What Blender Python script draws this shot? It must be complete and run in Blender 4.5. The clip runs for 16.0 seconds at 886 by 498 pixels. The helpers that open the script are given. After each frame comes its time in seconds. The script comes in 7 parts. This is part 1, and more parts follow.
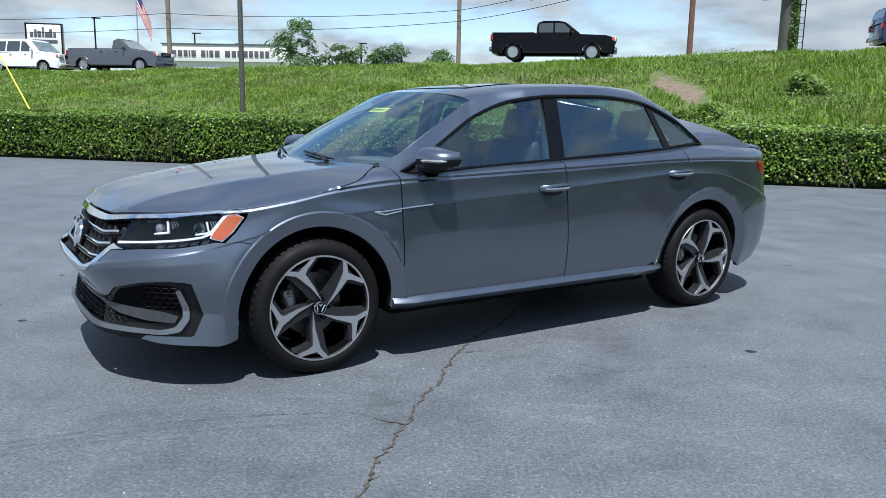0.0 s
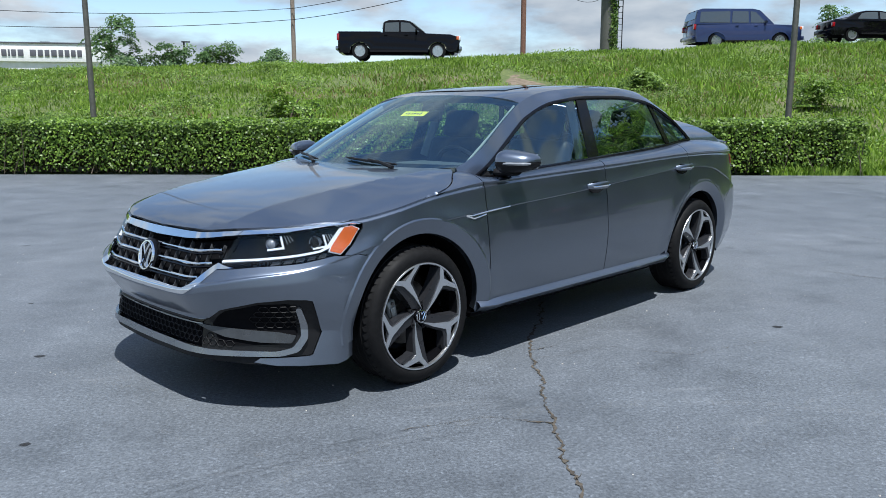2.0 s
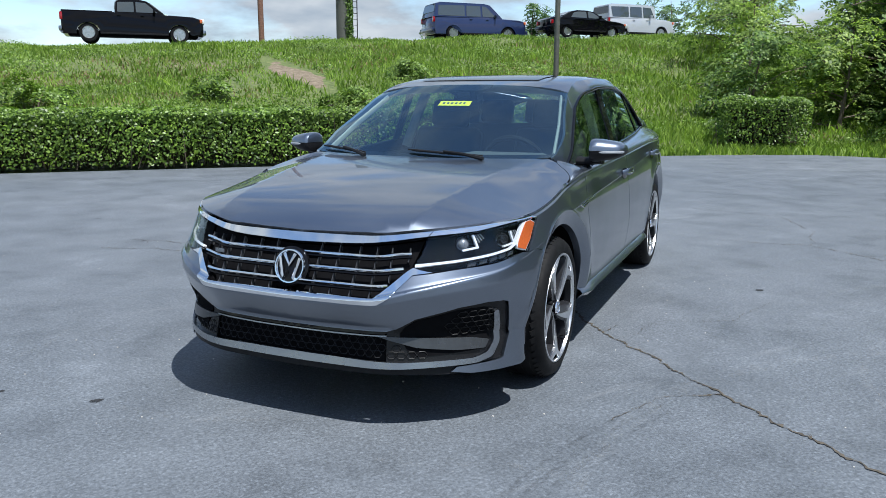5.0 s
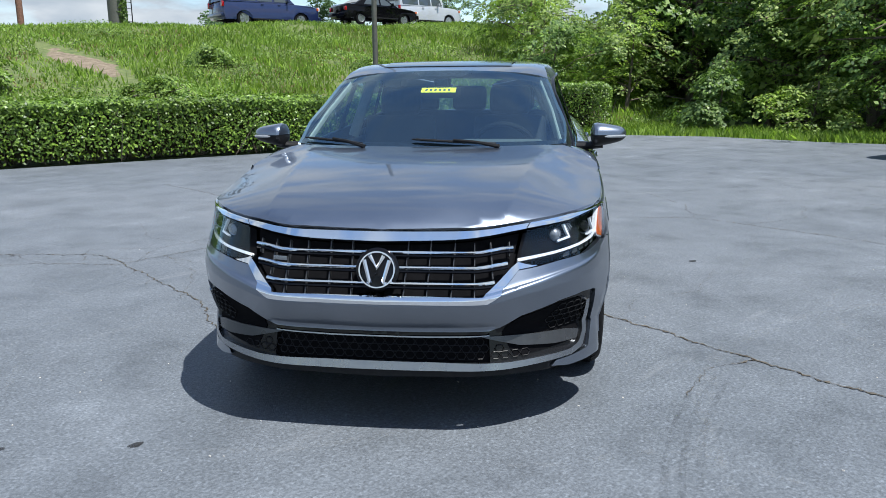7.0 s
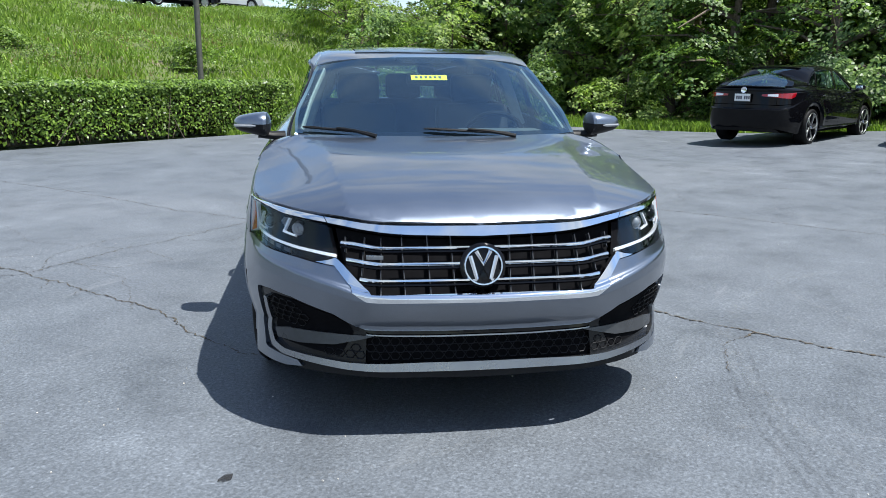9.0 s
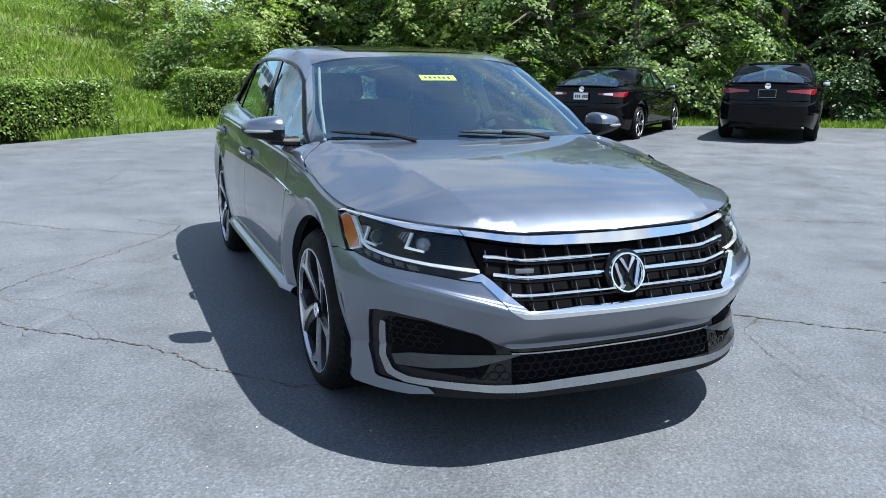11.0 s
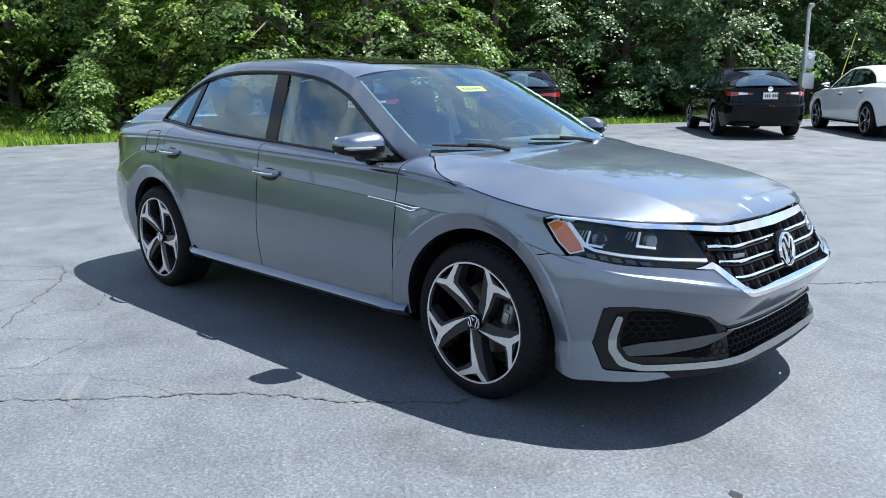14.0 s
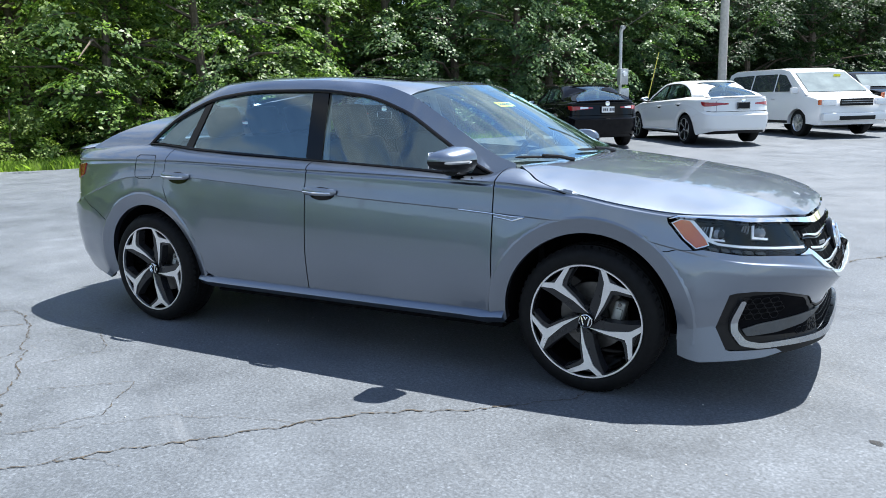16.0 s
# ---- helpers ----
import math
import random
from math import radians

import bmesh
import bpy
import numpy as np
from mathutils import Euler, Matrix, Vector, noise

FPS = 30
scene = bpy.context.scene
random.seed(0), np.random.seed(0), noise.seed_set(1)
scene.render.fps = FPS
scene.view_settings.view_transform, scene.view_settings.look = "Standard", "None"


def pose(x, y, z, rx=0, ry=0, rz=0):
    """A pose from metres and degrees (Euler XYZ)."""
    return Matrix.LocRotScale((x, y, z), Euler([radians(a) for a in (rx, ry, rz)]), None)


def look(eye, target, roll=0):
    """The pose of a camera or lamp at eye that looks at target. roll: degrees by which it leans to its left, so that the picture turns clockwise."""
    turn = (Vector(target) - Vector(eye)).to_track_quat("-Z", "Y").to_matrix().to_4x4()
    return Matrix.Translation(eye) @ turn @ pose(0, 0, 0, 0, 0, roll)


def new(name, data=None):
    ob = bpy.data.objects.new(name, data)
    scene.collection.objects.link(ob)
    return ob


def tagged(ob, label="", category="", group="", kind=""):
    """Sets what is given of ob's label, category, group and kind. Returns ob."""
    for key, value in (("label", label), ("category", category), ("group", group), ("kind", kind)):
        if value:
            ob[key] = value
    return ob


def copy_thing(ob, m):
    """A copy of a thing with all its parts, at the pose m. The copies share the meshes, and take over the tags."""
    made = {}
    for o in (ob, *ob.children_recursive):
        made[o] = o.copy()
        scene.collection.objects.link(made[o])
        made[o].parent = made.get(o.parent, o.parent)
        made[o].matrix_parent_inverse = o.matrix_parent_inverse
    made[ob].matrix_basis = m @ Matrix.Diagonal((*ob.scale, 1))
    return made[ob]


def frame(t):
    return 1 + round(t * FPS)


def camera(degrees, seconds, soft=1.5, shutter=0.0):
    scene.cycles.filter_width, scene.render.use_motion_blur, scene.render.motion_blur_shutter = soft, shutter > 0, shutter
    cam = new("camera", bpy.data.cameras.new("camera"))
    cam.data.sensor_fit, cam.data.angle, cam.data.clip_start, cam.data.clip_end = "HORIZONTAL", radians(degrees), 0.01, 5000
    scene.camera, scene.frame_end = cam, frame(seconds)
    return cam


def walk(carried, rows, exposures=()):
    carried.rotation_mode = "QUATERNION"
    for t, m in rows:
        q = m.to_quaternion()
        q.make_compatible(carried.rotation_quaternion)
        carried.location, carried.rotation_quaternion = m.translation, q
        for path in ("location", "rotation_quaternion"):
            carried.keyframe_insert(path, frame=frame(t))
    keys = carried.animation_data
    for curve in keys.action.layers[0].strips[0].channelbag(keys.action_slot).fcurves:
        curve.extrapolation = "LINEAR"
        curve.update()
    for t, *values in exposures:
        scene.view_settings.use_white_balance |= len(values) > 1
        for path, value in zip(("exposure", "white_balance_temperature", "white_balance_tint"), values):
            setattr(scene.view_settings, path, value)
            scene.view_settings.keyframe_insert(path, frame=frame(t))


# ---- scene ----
cam = camera(59.5, 16.0, soft=0.5)
PATH = [
    (0, (0.129, 0.112, 1.296), (0.066, 2.08, 0.943), 1.0),
    (0.5, (-0.229, 0.055, 1.3), (-0.184, 2.023, 0.95), 0.9),
    (1, (-0.525, 0.062, 1.297), (-0.375, 2.026, 0.951), 0.6),
    (1.5, (-0.836, 0.132, 1.301), (-0.582, 2.085, 0.953), 0.3),
    (2, (-1.161, 0.189, 1.312), (-0.791, 2.123, 0.959), 0.0),
    (2.5, (-1.484, 0.266, 1.324), (-0.998, 2.172, 0.964), -0.1),
    (3, (-1.789, 0.392, 1.313), (-1.189, 2.264, 0.943), -0.1),
    (3.5, (-2.087, 0.497, 1.317), (-1.376, 2.328, 0.941), -0.1),
    (3.7, (-2.215, 0.546, 1.317), (-1.464, 2.361, 0.941), -0.1),
    (5.8, (-3.287, 1.319, 1.32), (-2.082, 2.865, 0.925), -0.0),
    (6, (-3.363, 1.407, 1.318), (-2.114, 2.918, 0.918), -0.1),
    (6.5, (-3.544, 1.645, 1.318), (-2.192, 3.063, 0.911), -0.4),
    (7, (-3.761, 1.866, 1.318), (-2.316, 3.186, 0.904), -0.5),
    (7.5, (-3.927, 2.095, 1.313), (-2.397, 3.312, 0.89), -0.5),
    (8, (-4.047, 2.362, 1.314), (-2.443, 3.474, 0.881), -0.3),
    (8.5, (-4.176, 2.592, 1.316), (-2.504, 3.598, 0.877), 0.1),
    (9, (-4.298, 2.85, 1.313), (-2.563, 3.741, 0.871), 0.4),
    (9.2, (-4.318, 2.957, 1.306), (-2.558, 3.799, 0.862), 0.5),
    (11.3, (-4.545, 4.208, 1.308), (-2.62, 4.531, 0.872), 0.6),
    (11.5, (-4.554, 4.322, 1.307), (-2.621, 4.593, 0.874), 0.6),
    (12, (-4.613, 4.659, 1.311), (-2.664, 4.801, 0.887), 0.5),
    (12.5, (-4.634, 4.959, 1.292), (-2.677, 4.971, 0.877), 0.5),
    (13, (-4.615, 5.283, 1.292), (-2.661, 5.162, 0.883), 0.3),
    (13.5, (-4.629, 5.614, 1.327), (-2.689, 5.365, 0.908), -0.3),
    (14, (-4.621, 5.924, 1.323), (-2.703, 5.546, 0.904), -0.5),
    (14.5, (-4.556, 6.238, 1.324), (-2.664, 5.74, 0.911), -1.0),
    (15, (-4.505, 6.563, 1.338), (-2.647, 5.945, 0.933), -1.3),
    (15.5, (-4.444, 6.915, 1.349), (-2.625, 6.182, 0.957), -1.4),
    (16, (-4.32, 7.216, 1.329), (-2.551, 6.365, 0.949), -1.4),
]
walk(cam, [(t, look(eye, target, roll)) for t, eye, target, roll in PATH],
     exposures=[(0, 0.60, 6060, 8), (3.7, 0.62, 6060, 8), (6, 0.76, 6150, 8), (9, 0.94, 6250, 8), (11.5, 1.14, 6280, 8), (13.5, 1.26, 6300, 8), (16, 1.32, 6300, 8)])

# ---- world, sun, light ----
SHADE = Vector((-0.046, 0.40, -1.0)).normalized()      # the way the sunlight travels
SUN_EL = math.degrees(math.asin(-SHADE.z))
SUN_AZ = math.atan2(-SHADE.x, -SHADE.y)                 # clockwise from +y

world = bpy.data.worlds.new("sky")
scene.world = world
world.use_nodes = True
wn, wl = world.node_tree.nodes, world.node_tree.links
wn.clear()
w_out = wn.new("ShaderNodeOutputWorld")
w_bg = wn.new("ShaderNodeBackground")
w_sky = wn.new("ShaderNodeTexSky")
w_sky.sky_type, w_sky.sun_disc = "NISHITA", False
w_sky.sun_elevation, w_sky.sun_rotation = radians(SUN_EL), SUN_AZ
w_sky.air_density, w_sky.dust_density, w_sky.ozone_density = 1.0, 0.25, 1.8
w_co = wn.new("ShaderNodeTexCoord")
w_map = wn.new("ShaderNodeMapping")
w_map.inputs["Scale"].default_value = (1.0, 1.0, 3.0)
w_map.inputs["Location"].default_value = (0.7, 0.2, 0.1)
w_n = wn.new("ShaderNodeTexNoise")
w_n.inputs["Scale"].default_value, w_n.inputs["Detail"].default_value, w_n.inputs["Roughness"].default_value = 4.2, 9.0, 0.55
w_r = wn.new("ShaderNodeValToRGB")
w_r.color_ramp.elements[0].position, w_r.color_ramp.elements[1].position = 0.43, 0.56
w_n2 = wn.new("ShaderNodeTexNoise")
w_n2.inputs["Scale"].default_value, w_n2.inputs["Detail"].default_value = 9.0, 6.0
w_cl = wn.new("ShaderNodeValToRGB")
w_cl.color_ramp.elements[0].position, w_cl.color_ramp.elements[1].position = 0.3, 0.65
w_cl.color_ramp.elements[0].color, w_cl.color_ramp.elements[1].color = (2.1, 2.5, 3.0, 1), (4.1, 4.25, 4.4, 1)
w_mix = wn.new("ShaderNodeMixRGB")
wl.new(w_co.outputs["Generated"], w_map.inputs["Vector"])
wl.new(w_map.outputs[0], w_n.inputs["Vector"])
wl.new(w_map.outputs[0], w_n2.inputs["Vector"])
wl.new(w_n.outputs["Fac"], w_r.inputs[0])
wl.new(w_n2.outputs["Fac"], w_cl.inputs[0])
w_sep = wn.new("ShaderNodeSeparateXYZ")
w_low = wn.new("ShaderNodeValToRGB")                    # clouds thin out overhead
w_low.color_ramp.elements[0].position, w_low.color_ramp.elements[1].position = 0.5, 0.9
w_low.color_ramp.elements[0].color, w_low.color_ramp.elements[1].color = (1, 1, 1, 1), (0.12, 0.12, 0.12, 1)
w_mul = wn.new("ShaderNodeMixRGB")
w_mul.blend_type = "MULTIPLY"
w_mul.inputs[0].default_value = 1.0
wl.new(w_co.outputs["Generated"], w_sep.inputs[0])
wl.new(w_sep.outputs["Z"], w_low.inputs[0])
wl.new(w_r.outputs[0], w_mul.inputs[1])
wl.new(w_low.outputs[0], w_mul.inputs[2])
wl.new(w_mul.outputs[0], w_mix.inputs[0])
wl.new(w_sky.outputs[0], w_mix.inputs[1])
wl.new(w_cl.outputs[0], w_mix.inputs[2])
wl.new(w_mix.outputs[0], w_bg.inputs[0])
w_bg.inputs[1].default_value = 0.108
wl.new(w_bg.outputs[0], w_out.inputs[0])

sun = new("sun", bpy.data.lights.new("sun", "SUN"))
sun.data.energy, sun.data.angle, sun.data.color = 5.0, radians(0.55), (1.0, 0.96, 0.9)
sun.matrix_world = look((0, 0, 60), Vector((0, 0, 60)) + SHADE)


# ---- materials ----
class Nodes:
    """A material with short calls to add nodes to it."""

    def __init__(self, name, rough=0.5, metal=0.0, color=(0.5, 0.5, 0.5)):
        self.mat = bpy.data.materials.new(name)
        self.mat.use_nodes = True
        self.tree = self.mat.node_tree
        self.b = self.tree.nodes["Principled BSDF"]
        self.b.inputs["Roughness"].default_value = rough
        self.b.inputs["Metallic"].default_value = metal
        self.b.inputs["Base Color"].default_value = (*color, 1)

    def add(self, kind, **kw):
        n = self.tree.nodes.new(kind)
        for k, v in kw.items():
            n.inputs[k.replace("_", " ")].default_value = v
        return n

    def link(self, a, b):
        self.tree.links.new(a, b)

    def coords(self, scale=(1, 1, 1)):
        c, m = self.add("ShaderNodeTexCoord"), self.add("ShaderNodeMapping")
        m.inputs["Scale"].default_value = scale
        self.link(c.outputs["Object"], m.inputs["Vector"])
        return m.outputs[0]

    def noise(self, co, scale, detail=4.0, rough=0.55):
        n = self.add("ShaderNodeTexNoise", Scale=scale, Detail=detail, Roughness=rough)
        self.link(co, n.inputs["Vector"])
        return n.outputs["Fac"]

    def ramp(self, fac, stops):
        r = self.add("ShaderNodeValToRGB")
        e = r.color_ramp.elements
        while len(e) < len(stops):
            e.new(0.5)
        for k, (p, c) in enumerate(stops):
            e[k].position = p
            e[k].color = (*c, 1) if len(c) == 3 else c
        self.link(fac, r.inputs[0])
        return r.outputs[0]

    def mix(self, fac, a, b, how="MIX"):
        m = self.tree.nodes.new("ShaderNodeMixRGB")
        m.blend_type = how
        for k, v in enumerate((fac, a, b)):
            if isinstance(v, (int, float)):
                m.inputs[k].default_value = v
            elif isinstance(v, tuple):
                m.inputs[k].default_value = (*v, 1)
            else:
                self.link(v, m.inputs[k])
        return m.outputs[0]

    def bump(self, height, strength, distance=0.01):
        n = self.add("ShaderNodeBump", Strength=strength, Distance=distance)
        self.link(height, n.inputs["Height"])
        self.link(n.outputs[0], self.b.inputs["Normal"])

    def color(self, out):
        self.link(out, self.b.inputs["Base Color"])

    def rough(self, out):
        self.link(out, self.b.inputs["Roughness"])


def g(v):
    return (v, v, v)


def plain(name, color, rough=0.5, metal=0.0, wear=0.15, scale=30.0, coat=0.0, bump=0.0, spec=0.5):
    """A material of one colour with slight grain in colour and gloss."""
    m = Nodes(name, rough, metal, color)
    co = m.coords()
    n = m.noise(co, scale, 4)
    lo = tuple(c * (1 - wear) for c in color)
    hi = tuple(min(1.0, c * (1 + wear)) for c in color)
    m.color(m.ramp(n, [(0.3, lo), (0.7, hi)]))
    m.rough(m.ramp(m.noise(co, scale * 0.3, 3), [(0.3, g(max(0.02, rough * 0.85))), (0.7, g(min(1, rough * 1.15)))]))
    m.b.inputs["Specular IOR Level"].default_value = spec
    if coat:
        m.b.inputs["Coat Weight"].default_value, m.b.inputs["Coat Roughness"].default_value = coat, 0.03
    if bump:
        m.bump(n, bump, 0.003)
    return m.mat


def car_paint(name, color, metal=0.75, rough=0.34, flake=0.12, spec=0.5):
    """Metallic paint with flakes under a clear coat."""
    m = Nodes(name, rough, metal, color)
    co = m.coords()
    v = m.add("ShaderNodeTexVoronoi", Scale=900.0)
    m.link(co, v.inputs["Vector"])
    f = m.ramp(v.outputs["Color"], [(0.0, tuple(c * (1 - flake) for c in color)), (1.0, tuple(c * (1 + flake) for c in color))])
    m.color(f)
    dust = m.noise(co, 3.0, 6)
    m.rough(m.ramp(dust, [(0.35, g(rough * 0.92)), (0.75, g(rough * 1.15))]))
    m.b.inputs["Coat Weight"].default_value, m.b.inputs["Specular IOR Level"].default_value = 1.0, spec
    m.b.inputs["Coat IOR"].default_value = 1.5 if spec else 1.3
    cr = m.ramp(dust, [(0.3, g(0.012)), (0.8, g(0.045))])
    m.link(cr, m.b.inputs["Coat Roughness"])
    return m.mat


def glass(name, tint=(0.75, 0.82, 0.8), rough=0.0, base=0.085):
    """Thin car glass: clear or tinted, with mirror gloss."""
    m = Nodes(name)
    t = m.tree
    tr = t.nodes.new("ShaderNodeBsdfTransparent")
    gl = t.nodes.new("ShaderNodeBsdfGlossy")
    mx = t.nodes.new("ShaderNodeMixShader")
    lw = m.add("ShaderNodeLayerWeight", Blend=0.5)
    pw = m.add("ShaderNodeMath")
    pw.operation = "POWER"
    pw.inputs[1].default_value = 3.8
    ml = m.add("ShaderNodeMath")
    ml.operation = "MULTIPLY_ADD"
    ml.inputs[1].default_value, ml.inputs[2].default_value = 0.88, base
    m.link(lw.outputs["Facing"], pw.inputs[0])
    m.link(pw.outputs[0], ml.inputs[0])
    tr.inputs[0].default_value = (*tint, 1)
    gl.inputs["Roughness"].default_value = rough
    gl.inputs["Color"].default_value = (0.74, 0.92, 1.0, 1)
    m.link(ml.outputs[0], mx.inputs[0])
    m.link(tr.outputs[0], mx.inputs[1])
    m.link(gl.outputs[0], mx.inputs[2])
    m.link(mx.outputs[0], t.nodes["Material Output"].inputs["Surface"])
    return m.mat


def asphalt_material():
    m = Nodes("asphalt", 0.6)
    co = m.coords()
    big = m.noise(co, 0.16, 6, 0.6)
    mid = m.noise(co, 1.7, 8, 0.68)
    fine = m.noise(co, 70.0, 4, 0.75)
    base = m.ramp(big, [(0.3, (0.092, 0.104, 0.12)), (0.52, (0.11, 0.122, 0.138)), (0.72, (0.138, 0.149, 0.165))])
    worn = m.ramp(mid, [(0.33, g(0.74)), (0.47, g(0.95)), (0.6, g(1.06)), (0.72, g(1.34))])
    c = m.mix(1.0, base, worn, "MULTIPLY")
    v = m.add("ShaderNodeTexVoronoi", Scale=95.0)
    m.link(co, v.inputs["Vector"])
    sep = m.add("ShaderNodeSeparateColor")
    m.link(v.outputs["Color"], sep.inputs[0])
    stone = m.ramp(sep.outputs[0], [(0.0, g(0.55)), (0.5, g(0.9)), (0.85, g(1.15)), (0.97, g(1.5)), (1.0, g(2.0))])
    c = m.mix(0.36, c, stone, "MULTIPLY")
    grain = m.ramp(fine, [(0.3, g(0.6)), (0.5, g(1.0)), (0.68, g(1.42))])
    c = m.mix(1.0, c, grain, "MULTIPLY")
    # oil drips and tar spots
    v2 = m.add("ShaderNodeTexVoronoi", Scale=0.9)
    m.link(co, v2.inputs["Vector"])
    spot = m.ramp(v2.outputs["Distance"], [(0.02, g(0.35)), (0.05, g(1.0))])
    c = m.mix(0.7, c, spot, "MULTIPLY")
    # pale scuffs drawn out along the way cars turn
    st = m.noise(m.coords((0.5, 3.5, 1)), 1.3, 7, 0.7)
    c = m.mix(m.ramp(st, [(0.6, g(0.0)), (0.75, g(0.35))]), c, (0.22, 0.23, 0.245))
    m.color(c)
    m.rough(m.ramp(mid, [(0.3, g(0.48)), (0.7, g(0.66))]))
    m.b.inputs["Specular IOR Level"].default_value = 0.3
    m.bump(fine, 0.7, 0.005)
    return m.mat


def leaf_material(name, dark, light, back=0.35, gloss=0.5):
    """Leaves: colour by clump and by leaf, with light through them."""
    m = Nodes(name, gloss)
    m.b.inputs["Specular IOR Level"].default_value = 0.3
    geo = m.add("ShaderNodeNewGeometry")
    co = m.coords()
    mid = tuple((a + b) / 2 for a, b in zip(dark, light))
    per = m.ramp(geo.outputs["Random Per Island"], [(0.0, dark), (0.55, mid), (1.0, light)])
    tone = m.ramp(m.noise(co, 0.7, 4), [(0.3, g(0.7)), (0.7, g(1.25))])
    c = m.mix(1.0, per, tone, "MULTIPLY")
    m.color(c)
    t = m.tree
    tl = t.nodes.new("ShaderNodeBsdfTranslucent")
    c2 = m.mix(1.0, c, (1.15, 1.3, 0.65), "MULTIPLY")
    m.link(c2, tl.inputs[0])
    mx = t.nodes.new("ShaderNodeMixShader")
    mx.inputs[0].default_value = back
    m.link(m.b.outputs[0], mx.inputs[1])
    m.link(tl.outputs[0], mx.inputs[2])
    m.link(mx.outputs[0], t.nodes["Material Output"].inputs["Surface"])
    return m.mat


def soil_material():
    m = Nodes("bank_soil", 0.95)
    co = m.coords()
    n1, n2 = m.noise(co, 0.35, 6), m.noise(co, 6.0, 6)
    grassy = m.ramp(n2, [(0.3, (0.05, 0.07, 0.02)), (0.6, (0.1, 0.125, 0.035)), (0.8, (0.17, 0.15, 0.07))])
    earth = m.ramp(n2, [(0.3, (0.085, 0.065, 0.042)), (0.55, (0.16, 0.125, 0.085)), (0.75, (0.22, 0.175, 0.125))])
    # the bare patch that rain has washed out
    c = m.add("ShaderNodeTexCoord")
    mp = m.add("ShaderNodeMapping")
    mp.vector_type = "POINT"
    mp.inputs["Location"].default_value = (-7.1 / 0.8, -27.0 / 3.0, 0)
    mp.inputs["Scale"].default_value = (1 / 0.8, 1 / 3.0, 0.0)
    m.link(c.outputs["Object"], mp.inputs["Vector"])
    ln = m.add("ShaderNodeVectorMath")
    ln.operation = "LENGTH"
    m.link(mp.outputs[0], ln.inputs[0])
    ad = m.add("ShaderNodeMath")
    ad.operation = "ADD"
    m.link(ln.outputs["Value"], ad.inputs[0])
    m.link(m.ramp(m.noise(co, 0.9, 5), [(0.3, g(0.0)), (0.7, g(0.5))]), ad.inputs[1])
    patch = m.ramp(ad.outputs[0], [(0.95, g(1.0)), (1.0, g(0.0))])
    thin = m.ramp(n1, [(0.6, g(0)), (0.7, g(0.7))])
    m.color(m.mix(patch, m.mix(thin, grassy, earth), earth))
    m.bump(n2, 0.6, 0.05)
    return m.mat


PAINT = car_paint("grey_metallic_paint", (0.178, 0.206, 0.255), 0.97, 0.35)
BLACK_PAINT = car_paint("black_paint", (0.003, 0.003, 0.004), 0.0, 0.4, spec=0.0)
WHITE_PAINT = car_paint("white_paint", (0.68, 0.69, 0.7), 0.0, 0.4, 0.03)
CHROME = plain("chrome", (0.86, 0.87, 0.88), 0.06, 1.0, 0.02)
SATIN = plain("satin_silver", (0.32, 0.335, 0.36), 0.28, 1.0, 0.04)
MACHINED = plain("machined_alloy", (0.74, 0.75, 0.77), 0.32, 1.0, 0.04, 80)
GLOSS_BLACK = plain("gloss_black", (0.004, 0.004, 0.005), 0.08, 0.0, 0.1, spec=0.25)
SPOKE_BLACK = plain("satin_black_alloy", (0.016, 0.0165, 0.019), 0.3, 0.0, 0.1, 60, spec=0.4)
SLAT = plain("grey_slat_edge", (0.06, 0.062, 0.068), 0.35, 0.3, 0.1)
WING = plain("dark_grey_plastic", (0.07, 0.074, 0.08), 0.3, 0.6, 0.1, spec=0.4)
PIANO = plain("black_vent_plastic", (0.009, 0.009, 0.01), 0.22, 0.0, 0.1, spec=0.25)
BLACK_TRIM = plain("black_plastic", (0.011, 0.011, 0.012), 0.45, 0.0, 0.2, 60, bump=0.1, spec=0.16)
DARK = plain("dark_underbody", (0.006, 0.006, 0.007), 0.85, spec=0.03)
RUBBER = plain("tyre_rubber", (0.008, 0.008, 0.0085), 0.6, 0.0, 0.25, 40, bump=0.15, spec=0.12)
BRAKE = plain("brake_steel", (0.13, 0.125, 0.12), 0.4, 0.8, 0.2, 40)
CALIPER = plain("cast_caliper", (0.3, 0.31, 0.3), 0.45, 0.4, 0.2, 40)
CLOTH = plain("dark_seat_leather", (0.03, 0.031, 0.033), 0.55, 0.0, 0.2, 30, bump=0.2, spec=0.2)
LINING = plain("grey_lining", (0.3, 0.31, 0.31), 0.8, 0.0, 0.08)
DASH = plain("dark_grey_dash", (0.09, 0.095, 0.1), 0.6, 0.0, 0.15, 60, spec=0.25)
GLASS = glass("car_glass", (0.78, 0.89, 0.9), base=0.14)
SCREEN_GLASS = glass("screen_glass", (0.74, 0.88, 0.86), base=0.17)
DARK_GLASS = glass("tinted_glass", (0.66, 0.78, 0.8), base=0.17)
LENS = glass("lamp_lens", (0.9, 0.92, 0.94), 0.0, 0.03)
SMOKED = plain("smoked_lamp_plastic", (0.045, 0.047, 0.05), 0.3, 0.2, 0.1, 90)
SEGMENT = plain("lamp_segment_plastic", (0.2, 0.21, 0.225), 0.3, 0.2, 0.1, 90)
AMBER = plain("amber_reflector", (0.55, 0.115, 0.028), 0.2, 0.0, 0.15, 120, coat=0.8)
